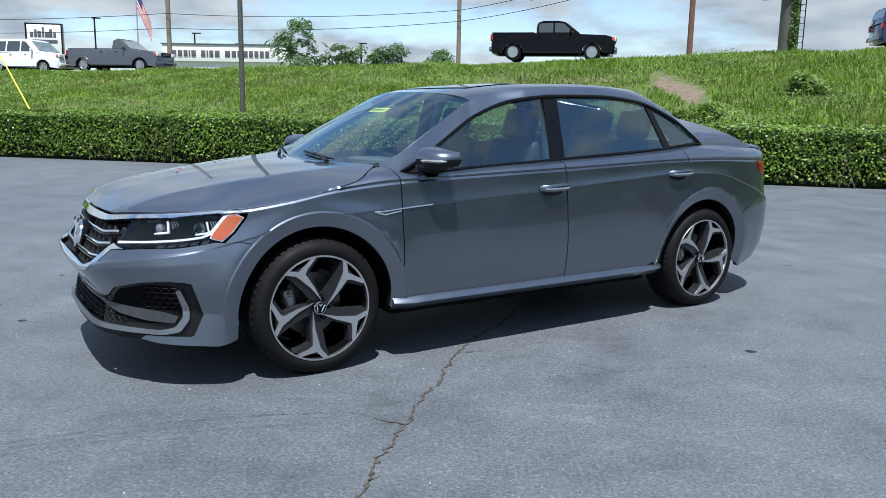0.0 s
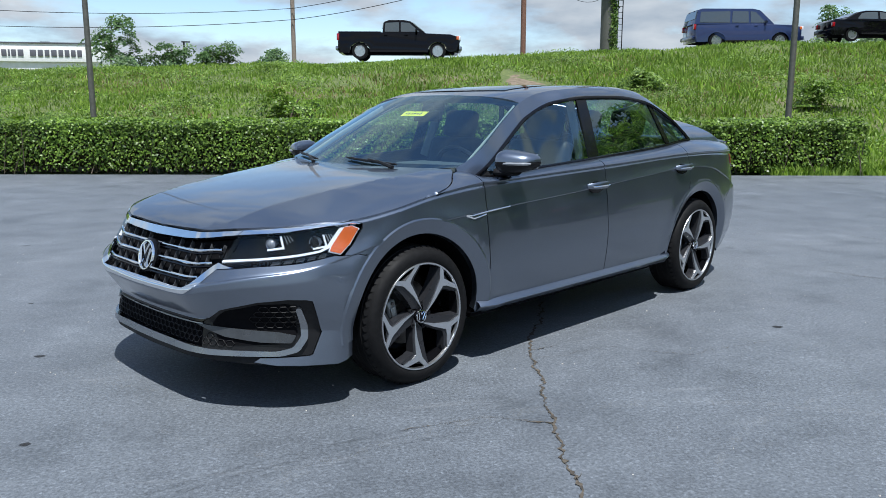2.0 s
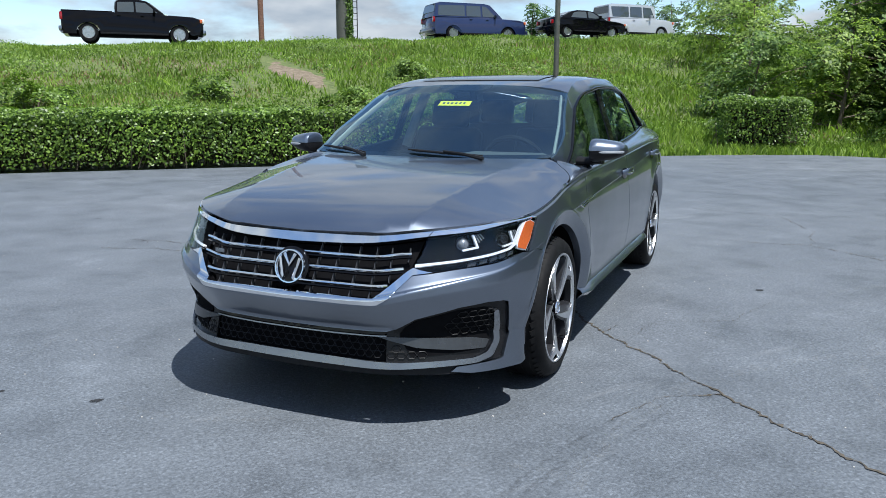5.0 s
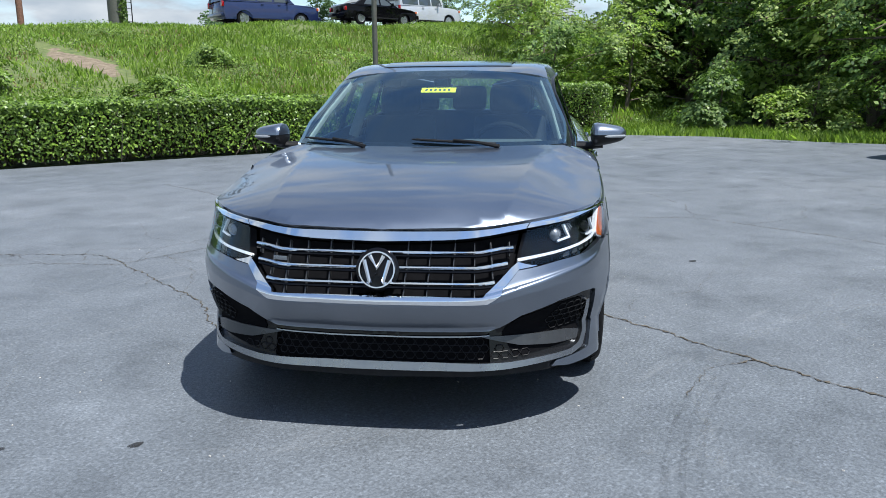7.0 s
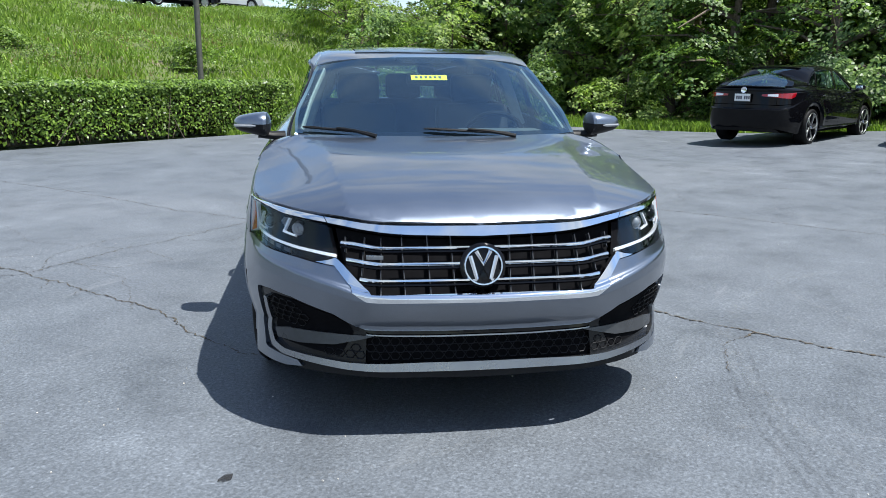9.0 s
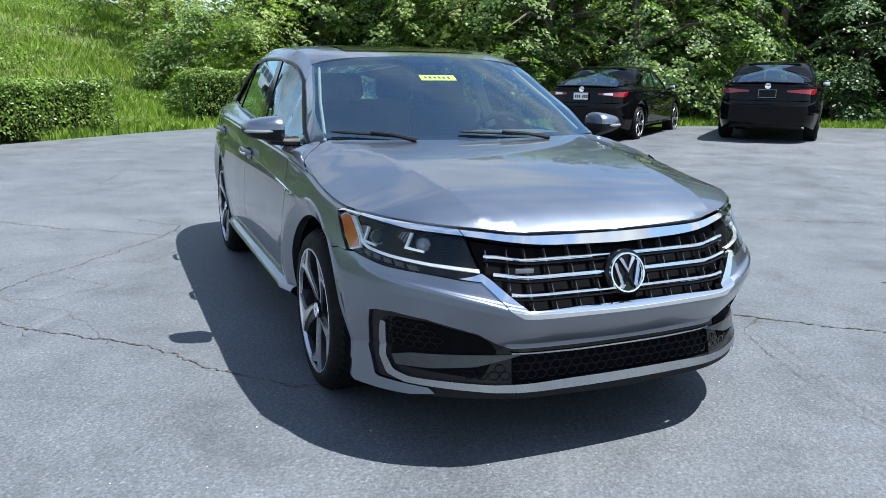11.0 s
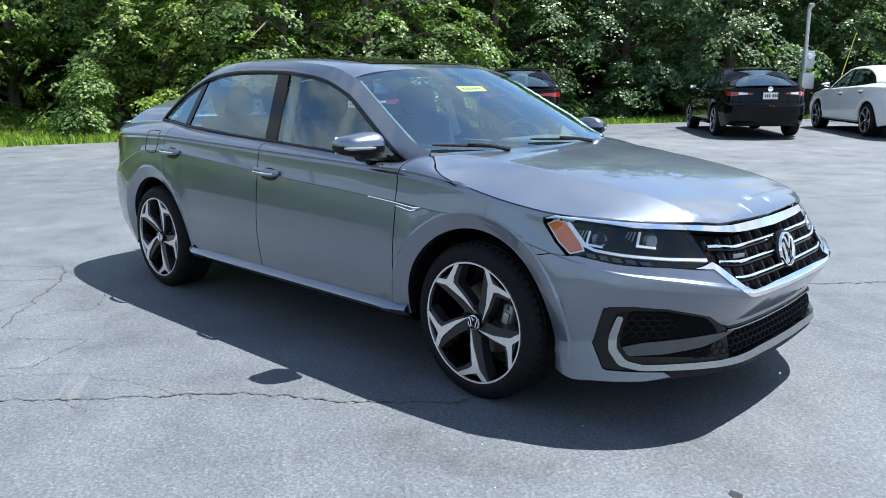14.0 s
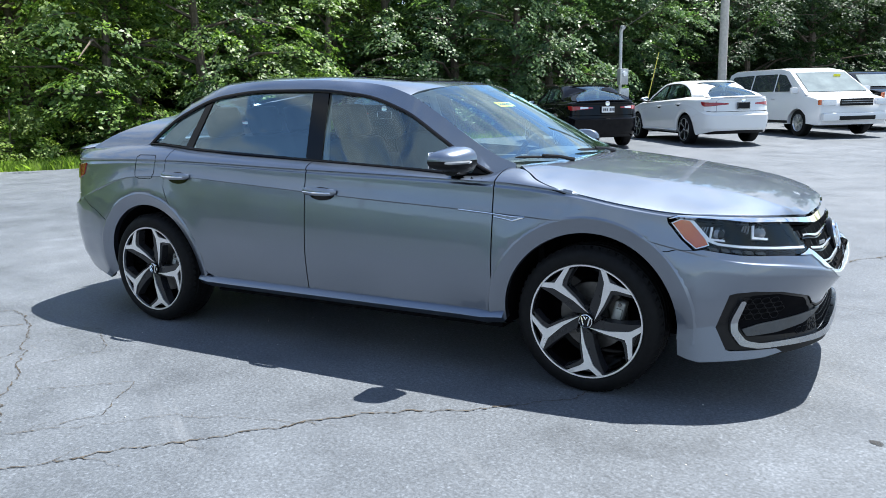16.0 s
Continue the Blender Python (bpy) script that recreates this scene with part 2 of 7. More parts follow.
RED_LENS = plain("red_lens", (0.27, 0.002, 0.007), 0.12, 0.0, 0.2, 90, coat=0.8)
CLEAR_LENS = plain("clear_lens", (0.75, 0.77, 0.8), 0.12, 0.1, 0.1, 90, coat=0.8)
TURN_LENS = plain("grey_turn_lens", (0.3, 0.31, 0.32), 0.15, 0.3, 0.1, 90, coat=0.8)
YELLOW = plain("yellow_paper", (0.92, 0.86, 0.04), 0.7, 0.0, 0.03)
ASPHALT = asphalt_material()
SOIL = soil_material()
HEDGE_LEAF = leaf_material("hedge_leaf", (0.035, 0.075, 0.012), (0.2, 0.31, 0.045), 0.32, 0.38)
MID_LEAF = leaf_material("mid_leaf", (0.03, 0.07, 0.034), (0.17, 0.265, 0.105), 0.42, 0.42)
# leaves darkened for the hollows of the woods: shade put into the colour
SHADED_LEAF = leaf_material("shaded_leaf", (0.016, 0.038, 0.018), (0.07, 0.118, 0.048), 0.4)
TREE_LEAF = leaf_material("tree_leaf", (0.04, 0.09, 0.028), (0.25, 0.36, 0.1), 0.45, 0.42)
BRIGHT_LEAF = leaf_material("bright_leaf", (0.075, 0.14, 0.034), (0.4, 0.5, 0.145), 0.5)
BANK_LEAF = leaf_material("bank_weed_leaf", (0.06, 0.12, 0.025), (0.24, 0.34, 0.07), 0.35, 0.5)
GRASS = leaf_material("grass_blade", (0.10, 0.18, 0.026), (0.29, 0.40, 0.075), 0.42, 0.55)
# near-black hedge core: shade between the leaves put into the colour
HEDGE_CORE_SHADE = plain("hedge_core_shade", (0.03, 0.028, 0.016), 0.95, 0.0, 0.5, 30, bump=0.8, spec=0.1)
BARK = plain("bark", (0.11, 0.085, 0.065), 0.9, 0.0, 0.4, 14, bump=0.8)
WOOD_POLE = plain("weathered_pole", (0.2, 0.16, 0.13), 0.85, 0.0, 0.3, 12, bump=0.4)
RED_POLE = plain("brown_pole", (0.15, 0.075, 0.05), 0.85, 0.0, 0.3, 12, bump=0.4)
STEEL = plain("painted_steel_pole", (0.1, 0.1, 0.085), 0.55, 0.3, 0.2, 12)
GALV = plain("galvanised_steel", (0.45, 0.46, 0.47), 0.45, 0.7, 0.15)
WIRE = plain("black_wire", (0.012, 0.012, 0.013), 0.6, spec=0.2)
CONCRETE = plain("concrete", (0.42, 0.4, 0.37), 0.9, 0.0, 0.15, 12, bump=0.3)
WHITE_WALL = plain("white_wall_paint", (0.75, 0.75, 0.74), 0.7, 0.0, 0.06, 3)
SIGN_DARK = plain("sign_letter_grey", (0.09, 0.09, 0.11), 0.6)
CRACK = plain("crack_dirt", (0.06, 0.05, 0.038), 0.95, 0.0, 0.7, 25)


def mark_material(name, color, cut, clear):
    """A faint mark on the asphalt, worn through in most places."""
    m = Nodes(name, 0.7, 0.0, color)
    t = m.tree
    tr, mx = t.nodes.new("ShaderNodeBsdfTransparent"), t.nodes.new("ShaderNodeMixShader")
    m.link(m.ramp(m.noise(m.coords(), 11.0, 7, 0.75), [(cut, g(1.0)), (cut + 0.3, g(clear))]), mx.inputs[0])
    m.link(m.b.outputs[0], mx.inputs[1])
    m.link(tr.outputs[0], mx.inputs[2])
    m.link(mx.outputs[0], t.nodes["Material Output"].inputs["Surface"])
    return m.mat


TYRE_MARK = mark_material("tyre_mark", (0.03, 0.032, 0.036), 0.42, 0.72)
PALE_SCUFF = mark_material("pale_scuff", (0.3, 0.31, 0.32), 0.46, 0.74)
OIL_DRIP = mark_material("oil_drip", (0.012, 0.012, 0.013), 0.2, 0.15)


# ---- building blocks ----
def mesh_from(name, verts, faces, mat, normals=None, smooth=True):
    me = bpy.data.meshes.new(name)
    me.from_pydata([tuple(v) for v in verts], [], faces)
    me.materials.append(mat)
    if smooth:
        me.polygons.foreach_set("use_smooth", [True] * len(me.polygons))
    if normals is not None:
        me.normals_split_custom_set_from_vertices([tuple(n) for n in normals])
    me.update()
    return me


def piece(name, me, parent=None, label="", m=None):
    ob = new(name, me)
    if parent is not None:
        ob.parent = parent
    if m is not None:
        ob.matrix_basis = m
    return tagged(ob, label)


def part(name, bm, mat, parent, label="", smooth=True, m=None):
    """Links a bmesh as one mesh object under a thing or a part."""
    me = bpy.data.meshes.new(name)
    bm.to_mesh(me)
    bm.free()
    me.materials.append(mat)
    if smooth:
        me.polygons.foreach_set("use_smooth", [True] * len(me.polygons))
        me.set_sharp_from_angle(angle=radians(38))
    return piece(name, me, parent, label, m)


def thing(name, label, category, group="", m=None, kind=""):
    ob = new(name)
    if m is not None:
        ob.matrix_basis = m
    return tagged(ob, label, category, group, kind)


def box_bm(sx, sy, sz, at=(0, 0, 0), bevel=0.0, seg=2, bm=None, turn=None):
    bm = bm or bmesh.new()
    made = bmesh.ops.create_cube(bm, size=1.0)["verts"]
    bmesh.ops.scale(bm, vec=(sx, sy, sz), verts=made)
    if bevel:
        ed = list({e for v in made for e in v.link_edges})
        out = bmesh.ops.bevel(bm, geom=ed, offset=bevel, segments=seg, affect="EDGES", profile=0.6)
        made = list({v for f in out["faces"] for v in f.verts} | {v for v in made if v.is_valid})
    if turn is not None:
        bmesh.ops.transform(bm, matrix=turn, verts=made)
    bmesh.ops.translate(bm, vec=at, verts=made)
    return bm


def lathe(profile, n=48, axis="y"):
    """A turned shape from (radius, along) pairs; closed at both ends if the radius there is 0."""
    bm = bmesh.new()
    rings = []
    for r, a in profile:
        ring = []
        for k in range(n):
            t = 2 * math.pi * k / n
            c, s = r * math.cos(t), r * math.sin(t)
            ring.append(bm.verts.new({"y": (c, a, s), "z": (c, s, a), "x": (a, c, s)}[axis]))
            if r == 0:
                break
        rings.append(ring)
    for p, q in zip(rings, rings[1:]):
        for k in range(n):
            a, b = p[k % len(p)], p[(k + 1) % len(p)]
            c, d = q[(k + 1) % len(q)], q[k % len(q)]
            f = [a, b, c, d]
            f = [v for i, v in enumerate(f) if v not in f[:i]]
            if len(f) > 2:
                bm.faces.new(f)
    bmesh.ops.recalc_face_normals(bm, faces=bm.faces[:])
    return bm


def tube(points, radius, n=8, bm=None, closed=False, flat=1.0):
    """A round bar along points; radius may be a list. flat scales its thickness across the vertical."""
    bm = bm or bmesh.new()
    pts = [Vector(p) for p in points]
    rad = radius if isinstance(radius, (list, tuple)) else [radius] * len(pts)
    rings = []
    up = Vector((0, 0, 1))
    for i, p in enumerate(pts):
        a = pts[i - 1] if (i or closed) else p
        b = pts[(i + 1) % len(pts)] if (i < len(pts) - 1 or closed) else p
        d = (b - a).normalized()
        side = d.cross(up)
        side = side.normalized() if side.length > 1e-3 else Vector((1, 0, 0))
        top = side.cross(d).normalized()
        rings.append([bm.verts.new(p + rad[i] * (side * math.cos(t) * flat + top * math.sin(t))) for t in (2 * math.pi * k / n for k in range(n))])
    pairs = list(zip(rings, rings[1:])) + ([(rings[-1], rings[0])] if closed else [])
    for p, q in pairs:
        for k in range(n):
            bm.faces.new((p[k], p[(k + 1) % n], q[(k + 1) % n], q[k]))
    if not closed:
        bm.faces.new(rings[0])
        bm.faces.new(rings[-1][::-1])
    bmesh.ops.recalc_face_normals(bm, faces=bm.faces[:])
    return bm


def spline(xs, ys):
    """A smooth curve through the points (xs, ys), as a function; xs may fall."""
    if xs[0] > xs[-1]:
        xs, ys = xs[::-1], ys[::-1]
    n = len(xs)
    h = [xs[i + 1] - xs[i] for i in range(n - 1)]
    s = [(ys[i + 1] - ys[i]) / h[i] for i in range(n - 1)]
    m = [s[0]] + [0.0 if s[i - 1] * s[i] <= 0 else 2 * s[i - 1] * s[i] / (s[i - 1] + s[i]) for i in range(1, n - 1)] + [s[-1]]

    def at(x):
        if x <= xs[0]:
            return ys[0]
        if x >= xs[-1]:
            return ys[-1]
        lo, hi = 0, n - 1
        while hi - lo > 1:
            mid = (lo + hi) // 2
            if xs[mid] <= x:
                lo = mid
            else:
                hi = mid
        t = (x - xs[lo]) / h[lo]
        a, b = ys[lo], ys[lo + 1]
        return (2 * t ** 3 - 3 * t * t + 1) * a + (t ** 3 - 2 * t * t + t) * h[lo] * m[lo] + (3 * t * t - 2 * t ** 3) * b + (t ** 3 - t * t) * h[lo] * m[lo + 1]
    return at


def smooth(x, a, b):
    t = min(1.0, max(0.0, (x - a) / (b - a)))
    return t * t * (3 - 2 * t)


def dense(poly, step, closed=True):
    """The same outline with points no further than step apart."""
    out = []
    n = len(poly)
    for i in range(n if closed else n - 1):
        a, b = poly[i], poly[(i + 1) % n]
        k = max(1, math.ceil(math.dist(a, b) / step))
        out += [tuple(a[c] + (b[c] - a[c]) * j / k for c in range(len(a))) for j in range(k)]
    return out if closed else out + [tuple(poly[-1])]


def rounded(poly, r, steps=4):
    """The outline with its corners rounded."""
    out = []
    n = len(poly)
    for i in range(n):
        p, a, b = (Vector(poly[k % n]) for k in (i, i - 1, i + 1))
        da, db = a - p, b - p
        q = min(r, da.length * 0.45, db.length * 0.45)
        s, e = p + da.normalized() * q, p + db.normalized() * q
        for k in range(steps + 1):
            t = k / steps
            out.append(tuple((1 - t) ** 2 * s + 2 * t * (1 - t) * p + t * t * e))
    return out


def inset(poly, d):
    """The outline moved inwards by d."""
    area = sum(a[0] * b[1] - b[0] * a[1] for a, b in zip(poly, poly[1:] + poly[:1]))
    sg = 1 if area > 0 else -1
    out = []
    n = len(poly)
    for i in range(n):
        p, a, b = (Vector(poly[k % n]) for k in (i, i - 1, i + 1))
        u, v = (p - a), (b - p)
        if u.length < 1e-7 or v.length < 1e-7:
            out.append(tuple(p))
            continue
        u, v = u.normalized(), v.normalized()
        n1, n2 = Vector((-u.y, u.x)) * sg, Vector((-v.y, v.x)) * sg
        m = n1 + n2
        m = m.normalized() / max(0.5, m.normalized().dot(n1)) if m.length > 1e-5 else n1
        out.append(tuple(p + m * d))
    return out


def fill2d(poly, us, vs):
    """A flat mesh of the outline, cut along the lines us and vs: points and faces."""
    bm = bmesh.new()
    f = bm.faces.new([bm.verts.new((p[0], p[1], 0)) for p in poly])
    f.normal_update()
    bmesh.ops.triangulate(bm, faces=[f])
    for axis, lines in ((0, us), (1, vs)):
        lo, hi = min(p[axis] for p in poly), max(p[axis] for p in poly)
        for c in lines:
            if lo + 1e-4 < c < hi - 1e-4:
                co, no = [0, 0, 0], [0, 0, 0]
                co[axis], no[axis] = c, 1
                bmesh.ops.bisect_plane(bm, geom=bm.verts[:] + bm.edges[:] + bm.faces[:], dist=1e-5, plane_co=co, plane_no=no)
    bm.verts.index_update()
    pts = [(v.co.x, v.co.y) for v in bm.verts]
    faces = [[v.index for v in f.verts] for f in bm.faces]
    rim = [[v.index for v in e.verts] for e in bm.edges if len(e.link_faces) == 1]
    bm.free()
    return pts, faces, rim


def skin(name, poly, surf, mat, parent, us, vs, label="", gap=0.0, rim=0.012, lift=0.0, tosurf=None, step=0.03):
    """A panel of sheet: the outline laid on the surface surf(u, v), with turned-in edges of depth rim."""
    if gap:
        poly = inset(poly, gap)
    poly = dense(poly, step)
    pts, faces, edge = fill2d(poly, us, vs)
    uv = [tosurf(*p) for p in pts] if tosurf else pts
    e = 0.004
    co, no = [], []
    for u, v in uv:
        p = Vector(surf(u, v))
        a = Vector(surf(u + e, v)) - Vector(surf(u - e, v))
        b = Vector(surf(u, v + e)) - Vector(surf(u, v - e))
        n = a.cross(b)
        n = n.normalized() if n.length > 1e-12 else Vector((0, 0, 1))
        co.append(p + n * lift)
        no.append(n)
    out = []
    for f in faces:
        a, b, c = (co[f[k]] for k in (0, 1, 2))
        fn = (b - a).cross(c - a)
        out.append(f if fn.dot(no[f[0]]) >= 0 else f[::-1])
    if rim:
        base, back = {}, {}
        for i in {k for e2 in edge for k in e2}:
            base[i] = len(co)
            co.append(co[i].copy())
            no.append(no[i])
            back[i] = len(co)
            co.append(co[i] - no[i] * rim)
            no.append(no[i])
        seen = {}
        for f in out:
            for a, b in zip(f, f[1:] + f[:1]):
                seen[(a, b)] = 1
        for a, b in edge:
            if (a, b) not in seen:
                a, b = b, a
            t = (co[b] - co[a]).cross(no[a])
            for k in (base[a], base[b], back[a], back[b]):
                no[k] = t.normalized() if t.length else no[k]
            out.append([base[b], base[a], back[a], back[b]])
    return piece(name, mesh_from(name, co, out, mat, no), parent, label)


def grid_skin(name, surf, nu, nv, mat, parent, label="", thick=0.0):
    """A sheet over the unit square, surf(u, v), facing along du x dv."""
    co = [Vector(surf(i / nu, j / nv)) for i in range(nu + 1) for j in range(nv + 1)]
    w = nv + 1
    faces = [(i * w + j, (i + 1) * w + j, (i + 1) * w + j + 1, i * w + j + 1) for i in range(nu) for j in range(nv)]
    me = mesh_from(name, co, faces, mat)
    if thick:
        bm = bmesh.new()
        bm.from_mesh(me)
        bmesh.ops.solidify(bm, geom=bm.faces[:], thickness=thick)
        bm.to_mesh(me)
        bm.free()
        me.polygons.foreach_set("use_smooth", [True] * len(me.polygons))
        me.set_sharp_from_angle(angle=radians(40))
    return piece(name, me, parent, label)


def span(a, b, step):
    n = max(1, round((b - a) / step))
    return [a + (b - a) * k / n for k in range(n + 1)]


# ---- the sedan: its surfaces, in its own axes (x ahead, y to its left, z up) ----
OUT_X = [2.40, 2.395, 2.372, 2.30, 2.20, 2.05, 1.90, 1.75, 1.55, 1.40, 1.0, 0.0, -1.0, -1.4, -1.75, -2.0, -2.2, -2.35, -2.44, -2.49, -2.51]
OUT_Y = [0.0, 0.20, 0.42, 0.577, 0.698, 0.811, 0.871, 0.899, 0.911, 0.913, 0.915, 0.917, 0.915, 0.91, 0.888, 0.85, 0.79, 0.68, 0.50, 0.25, 0.0]


def outline():
    """The plan of the body as a dense line of points with their running length."""
    k = list(range(len(OUT_X)))
    fx, fy = spline_k(k, OUT_X), spline_k(k, OUT_Y)
    n = 1200
    pts = [(fx(i * k[-1] / n), fy(i * k[-1] / n)) for i in range(n + 1)]
    run = [0.0]
    for a, b in zip(pts, pts[1:]):
        run.append(run[-1] + math.dist(a, b))
    return np.array(pts), np.array(run)


def spline_k(k, v):
    """A smooth curve through values at whole numbers, free to swing."""
    n = len(v)
    # chord lengths make the tangents fit uneven spacing
    ch = [math.dist((OUT_X[i], OUT_Y[i]), (OUT_X[i + 1], OUT_Y[i + 1])) for i in range(n - 1)]
    m = []
    for i in range(n):
        if i == 0 or i == n - 1:
            m.append(None)
        else:
            m.append(((v[i] - v[i - 1]) / ch[i - 1] * ch[i] + (v[i + 1] - v[i]) / ch[i] * ch[i - 1]) / (ch[i] + ch[i - 1]))
    sym = v is OUT_Y
    m[0] = (v[1] - v[0]) / ch[0] if sym else 0.0
    m[-1] = (v[-1] - v[-2]) / ch[-1] if sym else 0.0

    def at(t):
        i = min(n - 2, int(t))
        u = t - i
        h = ch[i]
        return (2 * u ** 3 - 3 * u * u + 1) * v[i] + (u ** 3 - 2 * u * u + u) * h * m[i] + (3 * u * u - 2 * u ** 3) * v[i + 1] + (u ** 3 - u * u) * h * m[i + 1]
    return at


PLAN, RUN = outline()
SMAX = float(RUN[-1])
HALF = int(np.argmax(PLAN[:, 1]))
TAN = np.gradient(PLAN, RUN, axis=0)


def X(x):
    return float(np.interp(-x, -PLAN[:, 0], RUN))


def Y(y):
    return float(np.interp(y, PLAN[:HALF, 1], RUN[:HALF]))


def YR(y):
    return float(np.interp(-y, -PLAN[HALF:, 1], RUN[HALF:]))


def table(rows):
    return spline([r[0] for r in rows], [r[1] for r in rows])


G0 = table([(0, 0.235), (Y(0.45), 0.24), (X(2.0), 0.215), (X(1.7), 0.2), (X(-1.7), 0.2), (X(-2.2), 0.23), (SMAX, 0.25)])
G1 = table([(0, 0.41), (Y(0.44), 0.415), (X(2.0), 0.375), (X(1.75), 0.34), (X(1.0), 0.325), (X(-1.0), 0.34), (X(-1.75), 0.35), (X(-2.2), 0.37), (SMAX, 0.38)])
G2 = table([(0, 0.545), (Y(0.38), 0.552), (Y(0.55), 0.588), (Y(0.68), 0.613), (X(2.05), 0.635), (X(1.9), 0.664), (X(1.7), 0.712), (X(1.4), 0.772), (X(0.96), 0.802), (X(0.1), 0.845),
            (X(-0.69), 0.894), (X(-1.09), 0.915), (X(-1.5), 0.90), (X(-1.9), 0.80), (X(-2.2), 0.70), (X(-2.4), 0.66), (SMAX, 0.66)])
G3 = table([(0, 0.782), (Y(0.25), 0.784), (Y(0.45), 0.790), (Y(0.56), 0.799), (X(2.0), 0.826), (X(1.86), 0.834), (X(1.75), 0.842), (X(1.55), 0.868), (X(1.3), 0.912),
            (X(0.95), 0.942), (X(-0.14), 0.974), (X(-1.31), 1.003), (X(-2.0), 0.995), (X(-2.25), 0.985), (SMAX, 0.99)])
EDGE = [(1.90, 1.90, 0.80, 0.847), (1.75, 1.75, 0.825, 0.860), (1.52, 1.52, 0.832, 0.892), (1.3, 1.3, 0.815, 0.928), (1.16, 1.15, 0.79, 0.962), (1.05, 1.06, 0.755, 0.995),
        (0.97, 0.985, 0.735, 1.004), (0.90, 0.90, 0.758, 0.975), (0.80, 0.80, 0.775, 0.962), (0.36, 0.36, 0.79, 0.99), (-0.18, -0.18, 0.797, 1.019), (-0.7, -0.7, 0.79, 1.044),
        (-1.03, -1.03, 0.772, 1.066), (-1.43, -1.43, 0.737, 1.097), (-1.7, -1.7, 0.728, 1.09), (-2.0, -2.0, 0.71, 1.068), (-2.2, -2.2, 0.66, 1.055), (-2.35, -2.34, 0.52, 1.052)]
E_S = [X(r[0]) for r in EDGE] + [SMAX]
EX, EY, EZ = (spline(E_S, [r[k] for r in EDGE] + [v]) for k, v in ((1, -2.42), (2, 0.0), (3, 1.062)))
W_FRONT = table([(0, 1.0), (Y(0.45), 1.0), (X(2.1), 0.55), (X(1.75), 0.0), (SMAX, 0.0)])
W_REAR = table([(0, 0.0), (X(-1.75), 0.0), (X(-2.3), 0.7), (X(-2.44), 1.0), (SMAX, 1.0)])


def offset(s, q, x, z):
    if q < 1:
        nose = smooth(x, 1.6, 1.95)
        f, d, r = -0.035 - 0.035 * q, (-0.068 + 0.038 * q) * (1 - nose) + (-0.022 - 0.008 * q) * nose, -0.10 + 0.07 * q
    elif q < 2:
        u = q - 1
        f, d, r = -0.070 + 0.076 * min(1.0, u / 0.82), -0.030 * (1 - min(1, u / 0.45)) ** 1.5 - 0.023 * max(0.0, (u - 0.45) / 0.55) ** 2, -0.03 + 0.03 * u
    else:
        u = q - 2
        f = 0.006 - 0.022 * smooth(u, 0, 0.06) - 0.124 * u
        d = -0.016 - 0.007 * (1 - smooth(u, 0, 0.06)) - 0.022 * u - 0.004 * math.sin(math.pi * u) - 0.009 * smooth(u, 0.86, 0.97)
        r = -0.030 * smooth(u, 0, 0.08) - 0.045 * u
    wf, wr = W_FRONT(s), W_REAR(s)
    side = d
    for cx in (1.405, -1.403):
        rr = math.hypot(x - cx, z - 0.335)
        side += 0.006 * math.exp(-((rr - 0.49) / 0.06) ** 2) - 0.028 * min(1.0, max(0.0, (0.468 - rr) / 0.066))
    return f * wf + r * wr + side * (1 - wf - wr)


def body(s, q):
    """The body's skin: s runs round the plan from the nose (right side negative), q climbs by the guide heights."""
    sg = -1.0 if s < 0 else 1.0
    a = min(abs(s), SMAX)
    px, py = float(np.interp(a, RUN, PLAN[:, 0])), float(np.interp(a, RUN, PLAN[:, 1]))
    tx, ty = float(np.interp(a, RUN, TAN[:, 0])), float(np.interp(a, RUN, TAN[:, 1]))
    nx, ny = ty, -tx
    ln = math.hypot(nx, ny)
    nx, ny = nx / ln, ny / ln
    qq = min(q, 3.0)
    h = (G0(a), G1(a), G2(a), G3(a))
    k = min(2, int(max(0.0, qq)))
    z = h[k] + (h[k + 1] - h[k]) * (qq - k)
    d = offset(a, qq, px, z)
    p = Vector((px + nx * d, py + ny * d, z))
    if q > 3:
        u = q - 3
        e = Vector((EX(a), EY(a), EZ(a)))
        b = 0.014 * math.sin(math.pi * min(1, u)) ** 0.8
        side = 1 - W_FRONT(a) - W_REAR(a)
        lip = 0.010 * side * smooth(u, 0.0, 0.10) * (1 - u)
        p = p.lerp(e, u) + Vector((nx * (b + lip), ny * (b + lip), 0.6 * b))
    p.y *= sg
    if s == 0:
        p.y = 0
    return p


def rear(r, q):
    """The same skin run from the middle of the tail; its left side negative."""
    return body((SMAX - abs(r)) * (1 if r < 0 else -1), q)


def Q(s, z):
    a = abs(s)
    h = (G0(a), G1(a), G2(a), G3(a), EZ(a))
    for k in range(4):
        if z <= h[k + 1] or k == 3:
            return k + (z - h[k]) / max(1e-3, h[k + 1] - h[k])


KQ = 0.25


def P(x, z):
    """A place on the left flank, by its x and height, in the skin's flat axes."""
    s = X(x)
    return (s, Q(s, z) * KQ)


def F(y, z):
    """A place on the front, by its y and height."""
    s = Y(abs(y))
    return (s if y >= 0 else -s, Q(s, z) * KQ)


def PQ(x, q):
    return (X(x), q * KQ)


def flat(u, v):
    return u, v / KQ


US = span(-SMAX, SMAX, 0.05)
VS = sorted(set(span(0, 4 * KQ, 0.025) + [(k + d) * KQ for k in (2, 3) for d in (-0.14, -0.08, -0.03, 0.03, 0.06, 0.1)]))


def mirrored(poly):
    return [(-u, v) for u, v in poly][::-1]


